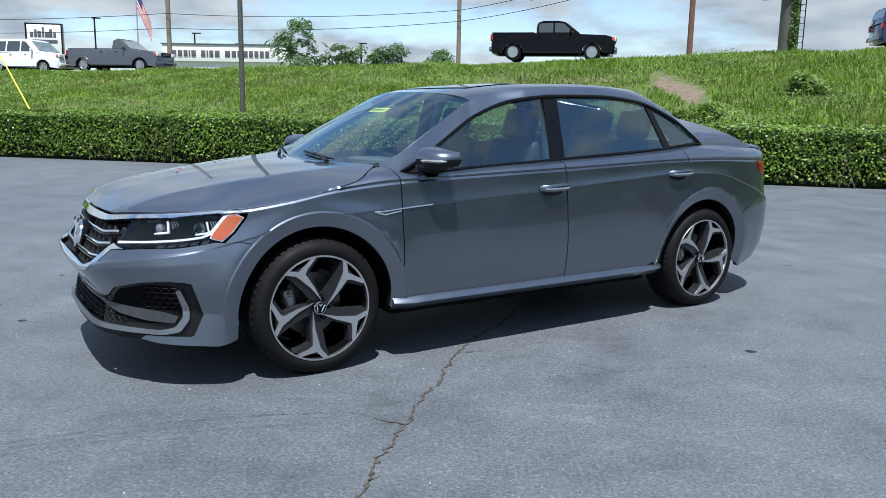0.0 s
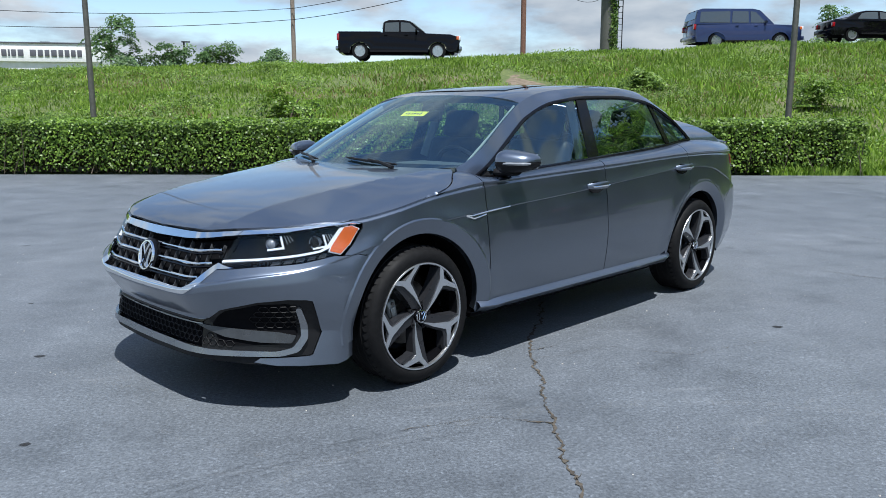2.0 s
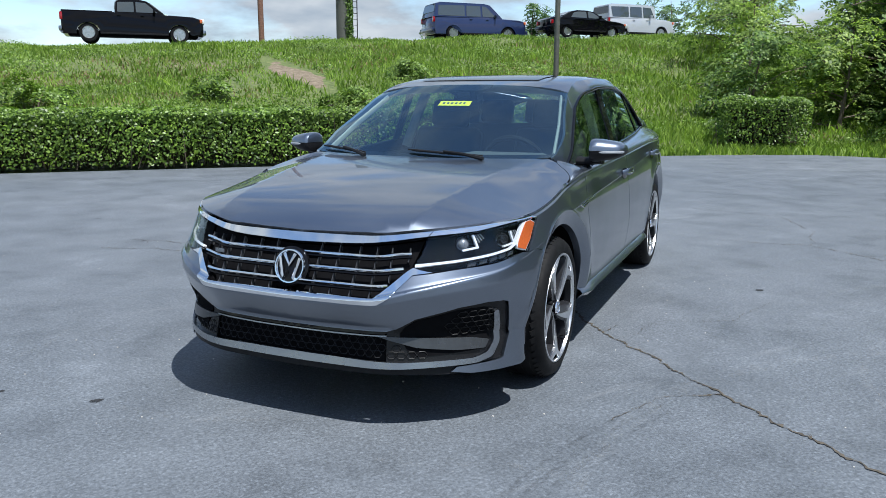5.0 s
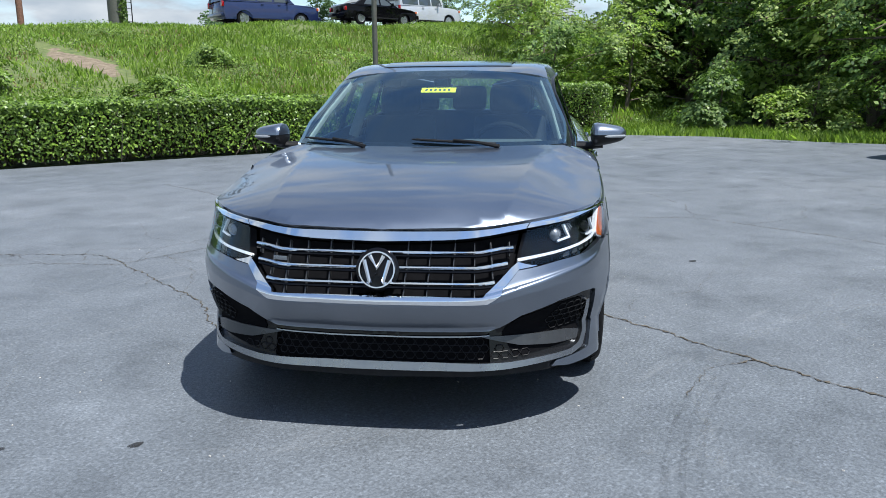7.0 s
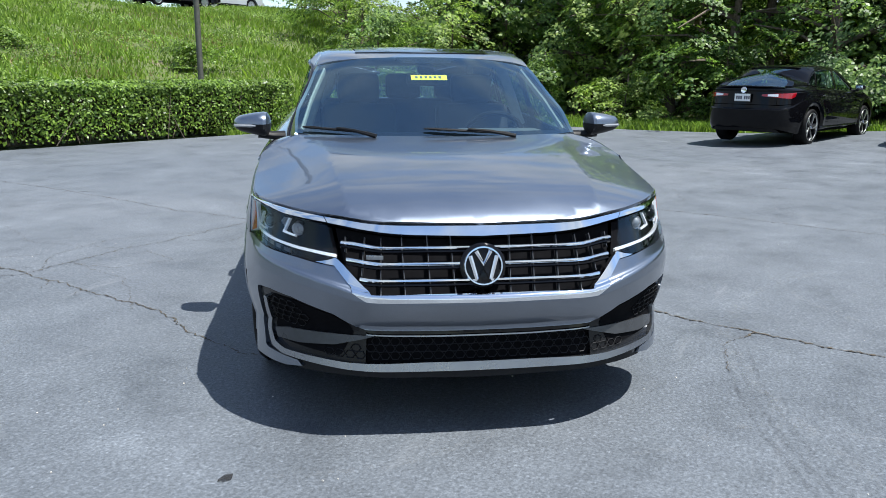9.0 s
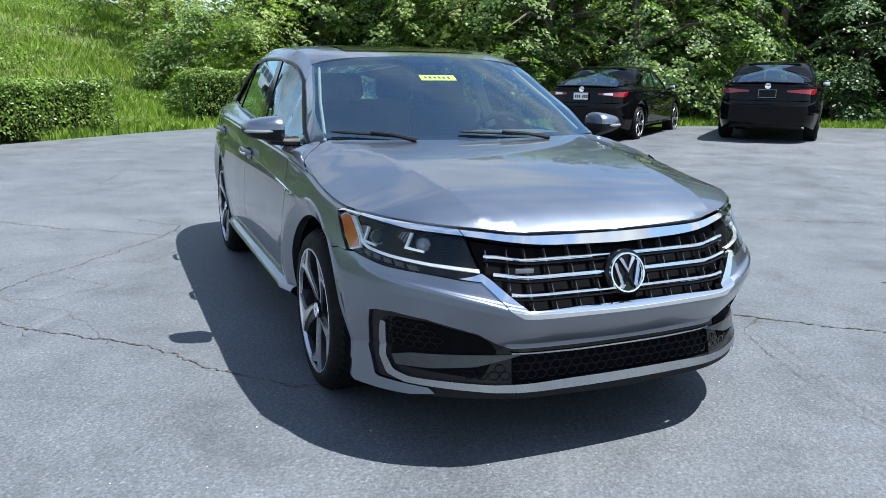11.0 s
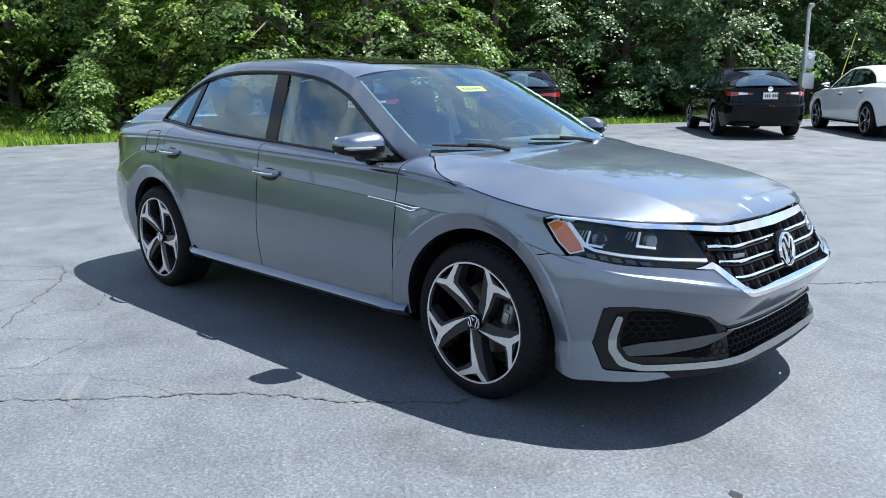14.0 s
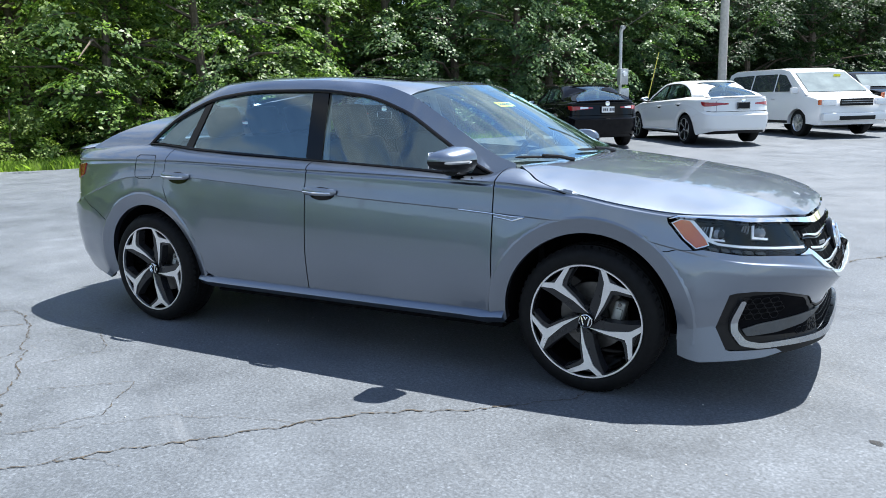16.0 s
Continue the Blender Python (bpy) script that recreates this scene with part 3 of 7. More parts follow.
def arch(cx, a0, a1, r=0.405, n=24):
    return [(cx + r * math.cos(radians(a0 + (a1 - a0) * k / n)), 0.335 + r * math.sin(radians(a0 + (a1 - a0) * k / n))) for k in range(n + 1)]


# the greenhouse: half width by x and height
DLO_X = [-1.47, -1.40, -1.22, -0.89, -0.56, -0.21, 0.08, 0.355, 0.60, 0.80, 0.935]
DLO_Z = [1.092, 1.155, 1.272, 1.378, 1.403, 1.397, 1.366, 1.276, 1.14, 1.025, 0.958]
dlo_top = spline(DLO_X, DLO_Z)
belt_y = spline([-2.1, -2.0, -1.7, -1.43, -0.9, -0.2, 0.36, 0.82, 1.05], [0.70, 0.713, 0.732, 0.748, 0.785, 0.797, 0.79, 0.772, 0.73])
belt_z = spline([-2.1, -1.43, -1.03, -0.18, 0.36, 0.87, 1.05], [1.06, 1.095, 1.066, 1.019, 0.99, 0.958, 0.95])


GUTTER = [(1.0, 1.020), (0.93, 1.045), (0.86, 1.080), (0.79, 1.120), (0.65, 1.200), (0.51, 1.280), (0.44, 1.318), (0.37, 1.350), (0.28, 1.384), (0.20, 1.405), (0.0, 1.432), (-0.3, 1.449), (-0.62, 1.452), (-0.92, 1.438), (-1.2, 1.395), (-1.5, 1.303), (-1.75, 1.208), (-1.93, 1.128), (-2.06, 1.076)]
gut_z = spline([p[0] for p in GUTTER], [p[1] for p in GUTTER])
pillar_y = spline([1.05, 1.0, 0.86, 0.79, 0.72, 0.65, 0.58, 0.51, 0.44, 0.37, 0.25, 0.0], [0.71, 0.718, 0.722, 0.718, 0.702, 0.682, 0.664, 0.648, 0.634, 0.617, 0.612, 0.612])


def house(x, z):
    k = 0.33 + 0.42 * max(x, 0) + 0.12 * max(-x - 0.7, 0)
    dz = z - belt_z(x)
    over = max(0.0, z - dlo_top(min(0.8, max(-1.45, x)))) if x > -1.45 else max(0.0, z - 1.12)
    y = belt_y(x) - k * dz - 0.06 * dz * dz - min(2.4, 12 * over) * over * (1 - 0.75 * smooth(x, 0.0, 0.34))
    if x > 0:
        # the screen pillar: straight from the belt to the screen's edge
        run = max(0.02, gut_z(min(x, 1.0)) - belt_z(x))
        w = smooth(x, 0.0, 0.34)
        y = y * (1 - w) + w * (belt_y(x) - (belt_y(x) - pillar_y(min(x, 1.05))) * dz / run)
    return Vector((x, y, z))


def house_r(x, z):
    p = house(x, z)
    p.y = -p.y
    return Vector((p.x, p.y, p.z))


def flank(sg):
    """The greenhouse side as a sheet that faces outwards."""
    return (lambda u, z: house(-u, z)) if sg > 0 else house_r


def gut(x):
    return house(x, gut_z(x))


# the bonnet's edge: along the chrome in front, then along the shoulder crease, and in to the screen's corner
WING_TOP = [(1.86, 2.985), (1.75, 2.985), (1.64, 2.985), (1.52, 2.985), (1.4, 2.985), (1.31, 3.03), (1.235, 3.28), (1.165, 3.6), (1.10, 3.9), (1.05, 4.0)]
HOOD_EDGE = [(2.262, 0.0, 0.781)] + [(p.x, p.y - 0.002, p.z + 0.003) for p in [body(Y(y), 3.0) for y in (0.2, 0.38, 0.5, 0.57)] + [body(X(x), 3.0) for x in (2.25, 2.2, 2.15, 2.1, 2.0, 1.93)]]
HOOD_EDGE += [(p.x, p.y - 0.002, p.z + 0.003) for p in (body(X(x), q) for x, q in WING_TOP)] + [(1.015, 0.70, 1.012)]
hood_ye = spline([p[0] for p in HOOD_EDGE], [p[1] for p in HOOD_EDGE])
hood_ze = spline([p[0] for p in HOOD_EDGE], [p[2] for p in HOOD_EDGE])


def hood_zc(x):
    """The bonnet's height along its middle: a long even fall, then the turn-down at the nose."""
    u = min(1.0, max(0.0, (x - 0.95) / 1.312))
    return 1.018 - 0.106 * u - 0.0815 * u * u - 0.0475 * u ** 16 + 0.014 * math.sin(math.pi * u ** 1.3)


def hood(x, y):
    ye = max(0.02, hood_ye(min(x, 2.2615)))
    ze, zc = hood_ze(x), hood_zc(x)
    t = min(1.0, abs(y) / ye)
    # a flat crown up to the crease, then a plane that falls to the edge
    tr = min(0.9, max(0.5, (0.47 + (2.2 - x) * 0.12) / ye))
    drop = 0.10 + 0.25 * smooth(x, 2.0, 2.25)
    g = 1 - drop * (t / tr) ** 2 if t < tr else (1 - drop) * (1 - (t - tr) / (1 - tr)) ** 0.92
    z = ze + (zc - ze) * g
    return Vector((x, y, z))


roof_zc = spline([0.42, 0.2, -0.2, -0.6, -1.0, -1.2, -1.3], [1.402, 1.437, 1.471, 1.482, 1.465, 1.44, 1.42])


def roof(u, v):
    """u from the screen back to the rear glass, v from the left gutter to the right."""
    w = 1 - 2 * v
    xe = 0.365 - 1.535 * u
    e = gut(xe)
    x = xe + (0.068 * (1 - u) - 0.10 * u) * (1 - w * w)
    zc = roof_zc(x)
    z = e.z + (zc - e.z) * (1 - abs(w) ** 2.3) + 0.014 * (abs(w) ** 2.3 - abs(w) ** 12)
    return Vector((x, e.y * w, z))


def screen(u, v):
    """The windscreen: u from its right side to its left, v from bottom to top."""
    w = 2 * u - 1
    e = gut(1.0 - 0.63 * v)
    b = 1 - w * w
    cx = 1.135 - 0.70 * v - 0.03 * math.sin(math.pi * v)
    cz = 0.992 + 0.411 * v + 0.035 * math.sin(math.pi * v)
    return Vector((e.x + (cx - e.x) * b, e.y * w, e.z + (cz - e.z) * (1 - abs(w) ** 2.6)))


def back_glass(u, v):
    w = 1 - 2 * u
    e = gut(-2.04 + 0.84 * v)
    b = 1 - w * w
    cx = -2.10 + 0.83 * v + 0.02 * math.sin(math.pi * v)
    cz = 1.075 + 0.352 * v + 0.04 * math.sin(math.pi * v)
    return Vector((e.x + (cx - e.x) * b, e.y * w * (0.99 - 0.02 * v), e.z + (cz - e.z) * (1 - abs(w) ** 2.6) - 0.012))


def both(poly):
    return (("", poly, body), ("r", mirrored(poly), body))


# ---- the sedan's parts ----
RIM_R = 0.262
SPOKE_FACE = [(0.135, -50), (0.42, -10), (0.73, -1), (0.80, -6), (0.968, -19.5), (0.968, -13), (0.84, 5.5), (0.968, 14), (0.968, 20), (0.80, 12.5), (0.76, 11), (0.42, -1), (0.15, -38)]
SPOKE_BODY = [(0.13, -70), (0.40, -17), (0.69, -6), (0.78, -12), (0.955, -23), (0.96, 21.5), (0.75, 20), (0.45, 20), (0.25, 26), (0.16, 5)]


def wheel_plate(name, shape, turn, top, depth, mat, wheel, flare=1.0):
    """A spoke layer: its outline in (share of the rim's radius, degrees), a face that follows the dish and sides behind it."""
    bm = bmesh.new()
    rings = []
    for k in (1.0, flare):
        rings.append([bm.verts.new((-r * RIM_R * math.sin(radians(a * k + turn)), 0, -r * RIM_R * math.cos(radians(a * k + turn)))) for r, a in shape])
    f = bm.faces.new(rings[0])
    f.normal_update()
    bmesh.ops.triangulate(bm, faces=[f])
    n = len(shape)
    for i in range(n):
        bm.faces.new((rings[0][i], rings[1][i], rings[1][(i + 1) % n], rings[0][(i + 1) % n]))
    for ring, back in zip(rings, (0.0, depth)):
        for v, (r, a) in zip(ring, shape):
            v.co.y = top - 0.028 * (1 - r) ** 1.2 - back
    bmesh.ops.recalc_face_normals(bm, faces=bm.faces[:])
    if sum(q.normal.y for q in bm.faces if abs(q.normal.y) > 0.8) < 0:
        bmesh.ops.reverse_faces(bm, faces=bm.faces[:])
    return part(name, bm, mat, wheel, smooth=False)


def make_wheel(car, x, y, spin, side):
    """An alloy wheel with its tyre; side +1 is the left, spin the angle of its lowest spoke."""
    wh = new("wheel")
    wh.parent = car
    wh.matrix_basis = pose(x, y, 0.335, 0, 0, 0 if side > 0 else 180)
    tagged(wh, "nineteen inch two-tone alloy wheel with low-profile tyre")
    ty = [(0.243, -0.215), (0.262, -0.228), (0.29, -0.234), (0.315, -0.229), (0.329, -0.215), (0.3345, -0.195), (0.3362, -0.16), (0.3365, -0.117), (0.3362, -0.075), (0.3345, -0.04), (0.329, -0.02), (0.315, -0.004), (0.298, 0.004), (0.28, 0.006), (0.268, 0.002), (0.2635, -0.002), (0.262, -0.02)]
    part("tyre", lathe(ty, 80), RUBBER, wh, "black road tyre")
    # tread: shoulder blocks on both edges, and ribs between
    bm = bmesh.new()
    for k in range(56):
        a = 2 * math.pi * k / 56
        for yy, tw, r in ((-0.030, 0.35, 0.3295), (-0.205, -0.35, 0.3295)):
            m = Matrix.Rotation(-a, 4, "Y") @ Matrix.Translation((r, yy, 0)) @ Matrix.Rotation(0.55 if yy > -0.1 else -0.55, 4, "Z") @ Matrix.Rotation(tw, 4, "X")
            box_bm(0.008, 0.030, 0.024, bm=bm, turn=m)
    for yy in (-0.075, -0.118, -0.16):
        rib = lathe([(0.335, yy - 0.013), (0.3385, yy - 0.011), (0.3385, yy + 0.011), (0.335, yy + 0.013)], 80)
        me = bpy.data.meshes.new("rib")
        rib.to_mesh(me)
        rib.free()
        bm.from_mesh(me)
        bpy.data.meshes.remove(me)
    tagged(part("tread", bm, RUBBER, wh), kind="stuff")
    bm = lathe([(0.2635, -0.012), (0.2645, -0.003), (0.2615, 0.003), (0.2545, 0.002), (0.2525, -0.006), (0.25, -0.02)], 80)
    part("rim_edge", bm, MACHINED, wh, "bright machined rim edge")
    bm = lathe([(0.2505, -0.012), (0.243, -0.04), (0.239, -0.06), (0.244, -0.075), (0.236, -0.12), (0.228, -0.21), (0.1, -0.215)], 60)
    part("rim", bm, GLOSS_BLACK, wh, "gloss black rim barrel")
    bm = lathe([(0.0, -0.112), (0.075, -0.112), (0.08, -0.122), (0.157, -0.122), (0.16, -0.128), (0.157, -0.142), (0.0, -0.142)], 48)
    part("brake_disc", bm, BRAKE, wh, "bare steel brake disc")
    cal = new("caliper")
    cal.parent = wh
    cal.matrix_basis = pose(side * 0.128, -0.10, 0.035, 0, side * 14, 0)
    part("caliper_body", box_bm(0.052, 0.062, 0.115, (0, 0, 0), 0.014, 3), CALIPER, cal)
    part("caliper_bridge", box_bm(0.03, 0.012, 0.05, (side * 0.004, 0.034, 0.0), 0.004), CALIPER, cal)
    for d in (-0.042, 0.042):
        part("caliper_bolt", lathe([(0, 0.04), (0.008, 0.04), (0.009, 0.02)], 10), BRAKE, cal, m=pose(0, 0, d))
    for k in range(5):
        wheel_plate("spoke_face", SPOKE_FACE, 72 * k + spin, 0.001, 0.008, MACHINED, wh)
        wheel_plate("spoke", SPOKE_BODY, 72 * k + spin, -0.006, 0.045, SPOKE_BLACK, wh, 1.12)
    bm = lathe([(0.0, -0.014), (0.0325, -0.014), (0.034, -0.03), (0.058, -0.038), (0.068, -0.06), (0.0, -0.06)], 32)
    part("hub", bm, GLOSS_BLACK, wh)
    bm = lathe([(0.0265, -0.013), (0.0285, -0.007), (0.0315, -0.008), (0.033, -0.014)], 32)
    zig = [(-0.020, 0.017), (-0.010, -0.019), (0.0, 0.004), (0.010, -0.019), (0.020, 0.017)]
    tube([(a, -0.010, b) for a, b in zig], 0.0036, 6, bm)
    tube([(a, -0.010, b) for a, b in ((-0.009, 0.021), (0.0, 0.008), (0.009, 0.021))], 0.0036, 6, bm)
    part("hub_cap", bm, CHROME, wh, "chrome ringed hub cap emblem", m=pose(0, 0, 0, 0, spin, 0))
    for k in range(5):
        a = radians(72 * k + spin - 90 + 36)
        bm = lathe([(0, -0.004), (0.006, -0.004), (0.0065, 0.0), (0.0105, 0.0), (0.0115, -0.02), (0.0, -0.02)], 12)
        part("wheel_bolt", bm, BLACK_TRIM, wh, m=pose(-0.062 * math.cos(a), -0.022, 0.062 * math.sin(a)))
    part("valve", tube([(0.0, -0.035, -0.236), (0.0, -0.012, -0.228)], 0.004, 6), BLACK_TRIM, wh, m=pose(0, 0, 0, 0, spin + 50, 0))
    return wh


def make_mirror(car, sg):
    """A door mirror: painted cap over a black foot, with a lamp strip."""
    mir = new("door_mirror")
    mir.parent = car
    tagged(mir, "grey door mirror with black base and lamp strip")

    y0, wide = 0.856, 0.190

    def section(w):
        """Front, back, top and bottom of the shell at a share of its width, the inner end first."""
        end = min(1.0, math.sqrt(max(0.0, w / 0.10))) if w < 0.10 else math.sqrt(max(0.0, 1 - ((w - 0.80) / 0.20) ** 2)) if w > 0.80 else 1.0
        end = 0.30 + 0.70 * end
        fr = 0.735 + (0.146 - 0.072 * w ** 1.8) * end
        bk = 0.735 - (0.036 + 0.014 * w) * end
        top = 1.050 + (0.064 - 0.008 * w - 0.022 * w * w) * end
        low = 1.050 - (0.066 - 0.012 * w - 0.026 * w * w) * end
        return fr, bk, top, low

    def shell(upper):
        """One half of the shell: tall and upright at its inner end, drawn out sideways, blunt behind."""
        bm = bmesh.new()
        n, rings = 14, []
        for w in (0.0, 0.03, 0.08, 0.16, 0.3, 0.45, 0.6, 0.72, 0.82, 0.89, 0.95, 0.985, 1.0):
            fr, bk, top, low = section(w)
            mid = (fr + bk) / 2 - 0.012
            ring = []
            for k in range(n + 1):
                a = math.pi * k / n
                ca, sa = math.cos(a), math.sin(a)
                x = mid + (fr - mid if ca > 0 else mid - bk) * math.copysign(abs(ca) ** 0.8, ca)
                h = abs(sa) ** 0.8
                ring.append(bm.verts.new((x, sg * (y0 + wide * w), 1.051 + (top - 1.051) * h if upper else 1.049 - (1.049 - low) * h)))
            rings.append(ring)
        for p, q in zip(rings, rings[1:]):
            for k in range(n + 1):
                bm.faces.new((p[k], p[(k + 1) % (n + 1)], q[(k + 1) % (n + 1)], q[k]))
        bm.faces.new(rings[0])
        bm.faces.new(rings[-1])
        bmesh.ops.recalc_face_normals(bm, faces=bm.faces[:])
        return bm
    part("cap", shell(True), PAINT, mir, "grey painted mirror cap")
    part("housing", shell(False), BLACK_TRIM, mir, "black mirror base")
    pts = [(section(w)[0] - 0.002, sg * (y0 + wide * w), 1.043) for w in (0.35, 0.45, 0.55, 0.65, 0.75, 0.84, 0.91, 0.96)]
    part("turn_lamp", tube(pts, [0.003] + [0.0085] * (len(pts) - 2) + [0.005], 6), TURN_LENS, mir, "clear turn lamp strip")
    bm = tube([(0.755, sg * 0.92, 1.0), (0.75, sg * 0.85, 0.987), (0.74, sg * 0.785, 0.985)], [0.026, 0.022, 0.026], 10, flat=1.6)
    part("foot", bm, BLACK_TRIM, mir)
    bm = box_bm(0.004, 0.13, 0.075, (0.689, sg * 0.945, 1.05), 0.0015)
    part("mirror_glass", bm, CHROME, mir)


def make_handle(car, x, z, sg):
    y = abs(body(X(x), Q(X(x), z)).y)
    h = new("door_handle")
    h.parent = car
    pts = [(x + d, sg * (y + b), z + 0.02 * -d) for d, b in ((0.105, 0.004), (0.09, 0.022), (0.05, 0.034), (0, 0.037), (-0.05, 0.036), (-0.085, 0.026), (-0.10, 0.006))]
    bm = tube(pts, [0.012, 0.018, 0.021, 0.022, 0.022, 0.019, 0.012], 10, flat=0.5)
    part("grip", bm, PAINT, h, "grey painted grip")
    bm = tube([(p[0], p[1] * 1.012, p[2] - 0.004) for p in pts[1:-1]], 0.0045, 6)
    part("chrome_blade", bm, CHROME, h, "chrome strip")
    # flat black oval laid on the door skin: the grip hollow's shade put in as colour
    bm = bmesh.new()
    n = 24
    def skin_y(px, pz):
        return abs(body(X(px), Q(X(px), pz)).y)
    ring = [bm.verts.new((px, sg * (skin_y(px, pz) + 0.003), pz)) for px, pz in ((x + 0.01 + 0.082 * math.cos(a), z - 0.014 + 0.034 * math.sin(a)) for a in (2 * math.pi * k / n for k in range(n)))]
    mid = bm.verts.new((x + 0.01, sg * (skin_y(x, z - 0.012) + 0.0035), z - 0.012))
    for k in range(n):
        bm.faces.new((ring[k], ring[(k + 1) % n], mid))
    bmesh.ops.recalc_face_normals(bm, faces=bm.faces[:])
    part("recess", bm, GLOSS_BLACK, h)


def make_seat(car, x, y, back=True):
    st = new("front_seat" if back else "rear_seat")
    st.parent = car
    part("cushion", box_bm(0.52, 0.5, 0.16, (x, y, 0.52), 0.06, 3), CLOTH, st)
    m = Matrix.Rotation(radians(-18), 4, "Y")
    part("backrest", box_bm(0.14, 0.48, 0.58, (x - 0.30, y, 0.84), 0.06, 3, turn=m), CLOTH, st)
    part("headrest", box_bm(0.10, 0.27, 0.19, (x - 0.40, y, 1.215), 0.045, 3, turn=m), CLOTH, st)
    for d in (-0.06, 0.06):
        part("headrest_post", tube([(x - 0.37, y + d, 1.08), (x - 0.395, y + d, 1.16)], 0.006, 6), CHROME, st)


def slab(name, poly, depth, mat, parent, at, label="", m=None):
    """A flat plate in the y, z plane: outline of (y, z), its face towards +x at the given x, with depth behind."""
    bm = bmesh.new()
    f = [bm.verts.new((at, a, b)) for a, b in poly]
    r = [bm.verts.new((at - depth, a, b)) for a, b in poly]
    bm.faces.new(f)
    bm.faces.new(r[::-1])
    n = len(f)
    for i in range(n):
        bm.faces.new((f[i], r[i], r[(i + 1) % n], f[(i + 1) % n]))
    bmesh.ops.triangulate(bm, faces=[q for q in bm.faces if len(q.verts) > 4])
    bmesh.ops.recalc_face_normals(bm, faces=bm.faces[:])
    return part(name, bm, mat, parent, label, False, m)


def on_body(points, lift=0.0):
    """Points on the skin from flat coordinates."""
    out = []
    for u, v in points:
        s, q = flat(u, v)
        e = 0.004
        p = body(s, q)
        n = (body(s + e, q) - body(s - e, q)).cross(body(s, q + e) - body(s, q - e)).normalized()
        out.append(p + n * lift)
    return out


GRILLE = [(0, 0.742), (0.25, 0.748), (0.42, 0.760), (0.606, 0.780), (0.53, 0.66), (0.40, 0.557), (0.2, 0.556), (0, 0.555)]


def grille_edge(z):
    """Half width of the grille opening at a height."""
    return float(np.interp(z, [0.56, 0.66, 0.785], [0.41, 0.522, 0.603]))


def make_sedan(m, label, group=""):
    car = thing("sedan_car", label, "car", group, m)
    L, R = 1, -1
    # hood
    pe = [(p[0], p[1]) for p in HOOD_EDGE]
    ed = dense(pe, 0.02, False)
    ed = [(x, hood_ye(x) if x < 2.26 else y) for x, y in ed]
    back = [(1.0 + 0.10 * (1 - (y / 0.70) ** 2), y) for y in [0.70 - 0.1 * k for k in range(15)]]
    poly = ed + back[1:-1] + [(x, -y) for x, y in ed[::-1]][:-1]
    skin("hood", poly, hood, PAINT, car, span(0.9, 2.3, 0.04), span(-0.85, 0.85, 0.035), gap=0.003, rim=0.02)
    # front wing, doors, quarter on both sides
    fa = arch(1.405, 56, 186)
    fender = [P(x, z) for x, z in fa] + [P(0.997, 0.28), P(0.958, 0.28), P(0.958, 0.33)] + [PQ(0.958, 3.0), PQ(0.958, 4.0)] + [PQ(x, q) for x, q in WING_TOP[::-1]] \
        + [P(1.862, 0.829), P(1.80, 0.834), P(1.752, 0.822), P(1.757, 0.80), P(1.81, 0.735), P(1.86, 0.690), P(1.76, 0.682)]
    door_f = [P(0.955, 0.332), P(0.955, 0.6), PQ(0.955, 3.0)] + [PQ(x, 4.0) for x in (0.955, 0.8, 0.4, 0.0, -0.142)] + [P(-0.142, 0.7), P(-0.155, 0.335)]
    rd = [(-1.212, 0.93), (-1.215, 0.85), (-1.14, 0.69), (-1.04, 0.52), (-0.975, 0.42), (-0.905, 0.355), (-0.83, 0.335)]
    door_r = [P(-0.158, 0.335), P(-0.145, 0.7)] + [PQ(x, 4.0) for x in (-0.145, -0.5, -0.9, -1.2)] + [P(x, z) for x, z in rd]
    ra = arch(-1.403, 2, 139)
    quarter = [PQ(-1.203, 4.0)] + [P(x, z) for x, z in rd[:6]] + [P(-0.93, 0.335), P(-0.985, 0.33)] + [P(x, z) for x, z in ra] + [P(-1.8, 0.63), P(-2.0, 0.705), P(-2.16, 0.775), (YR(0.603), Q(YR(0.603), 0.755) * KQ), (YR(0.603), 4.0 * KQ)] \
        + [PQ(-2.2, 4.0), PQ(-2.05, 4.0), PQ(-1.8, 4.0), PQ(-1.5, 4.0)]
    for nm, poly in (("front_wing", fender), ("front_door", door_f), ("rear_door", door_r), ("quarter_panel", quarter)):
        for _, pl, sf in both(poly):
            skin(nm, pl, sf, PAINT, car, US, VS, gap=0.0016, tosurf=flat)
    # front bumper: a band across, its flanks and what wraps the arch
    right = [F(0.0, 0.529), F(0.2, 0.530), F(0.412, 0.534), F(0.545, 0.641), F(0.618, 0.6475), F(0.66, 0.6530), F(0.7, 0.658)] + [P(2.05, 0.668), P(1.98, 0.679), P(1.90, 0.6925), P(1.86, 0.6885), P(1.76, 0.6805), P(1.66, 0.6735)] \
        + [P(x, z) for x, z in arch(1.405, 55, -8)] + [P(1.81, 0.225), PQ(1.9, 0.0), PQ(2.02, 0.0), PQ(2.15, 0.0), PQ(2.22, 0.06)] \
        + [P(2.2, 0.258), P(2.1, 0.258), P(2.02, 0.258), P(2.005, 0.264), P(1.963, 0.36), P(2.005, 0.506), P(2.03, 0.514), P(2.1, 0.519), P(2.2, 0.509), F(0.61, 0.483), F(0.555, 0.466), F(0.48, 0.418), F(0.44, 0.408), F(0.2, 0.405), F(0.0, 0.405)]
    whole = right + mirrored(right)[1:-1]
    skin("front_bumper", whole, body, PAINT, car, US, VS, tosurf=flat, rim=0.03)
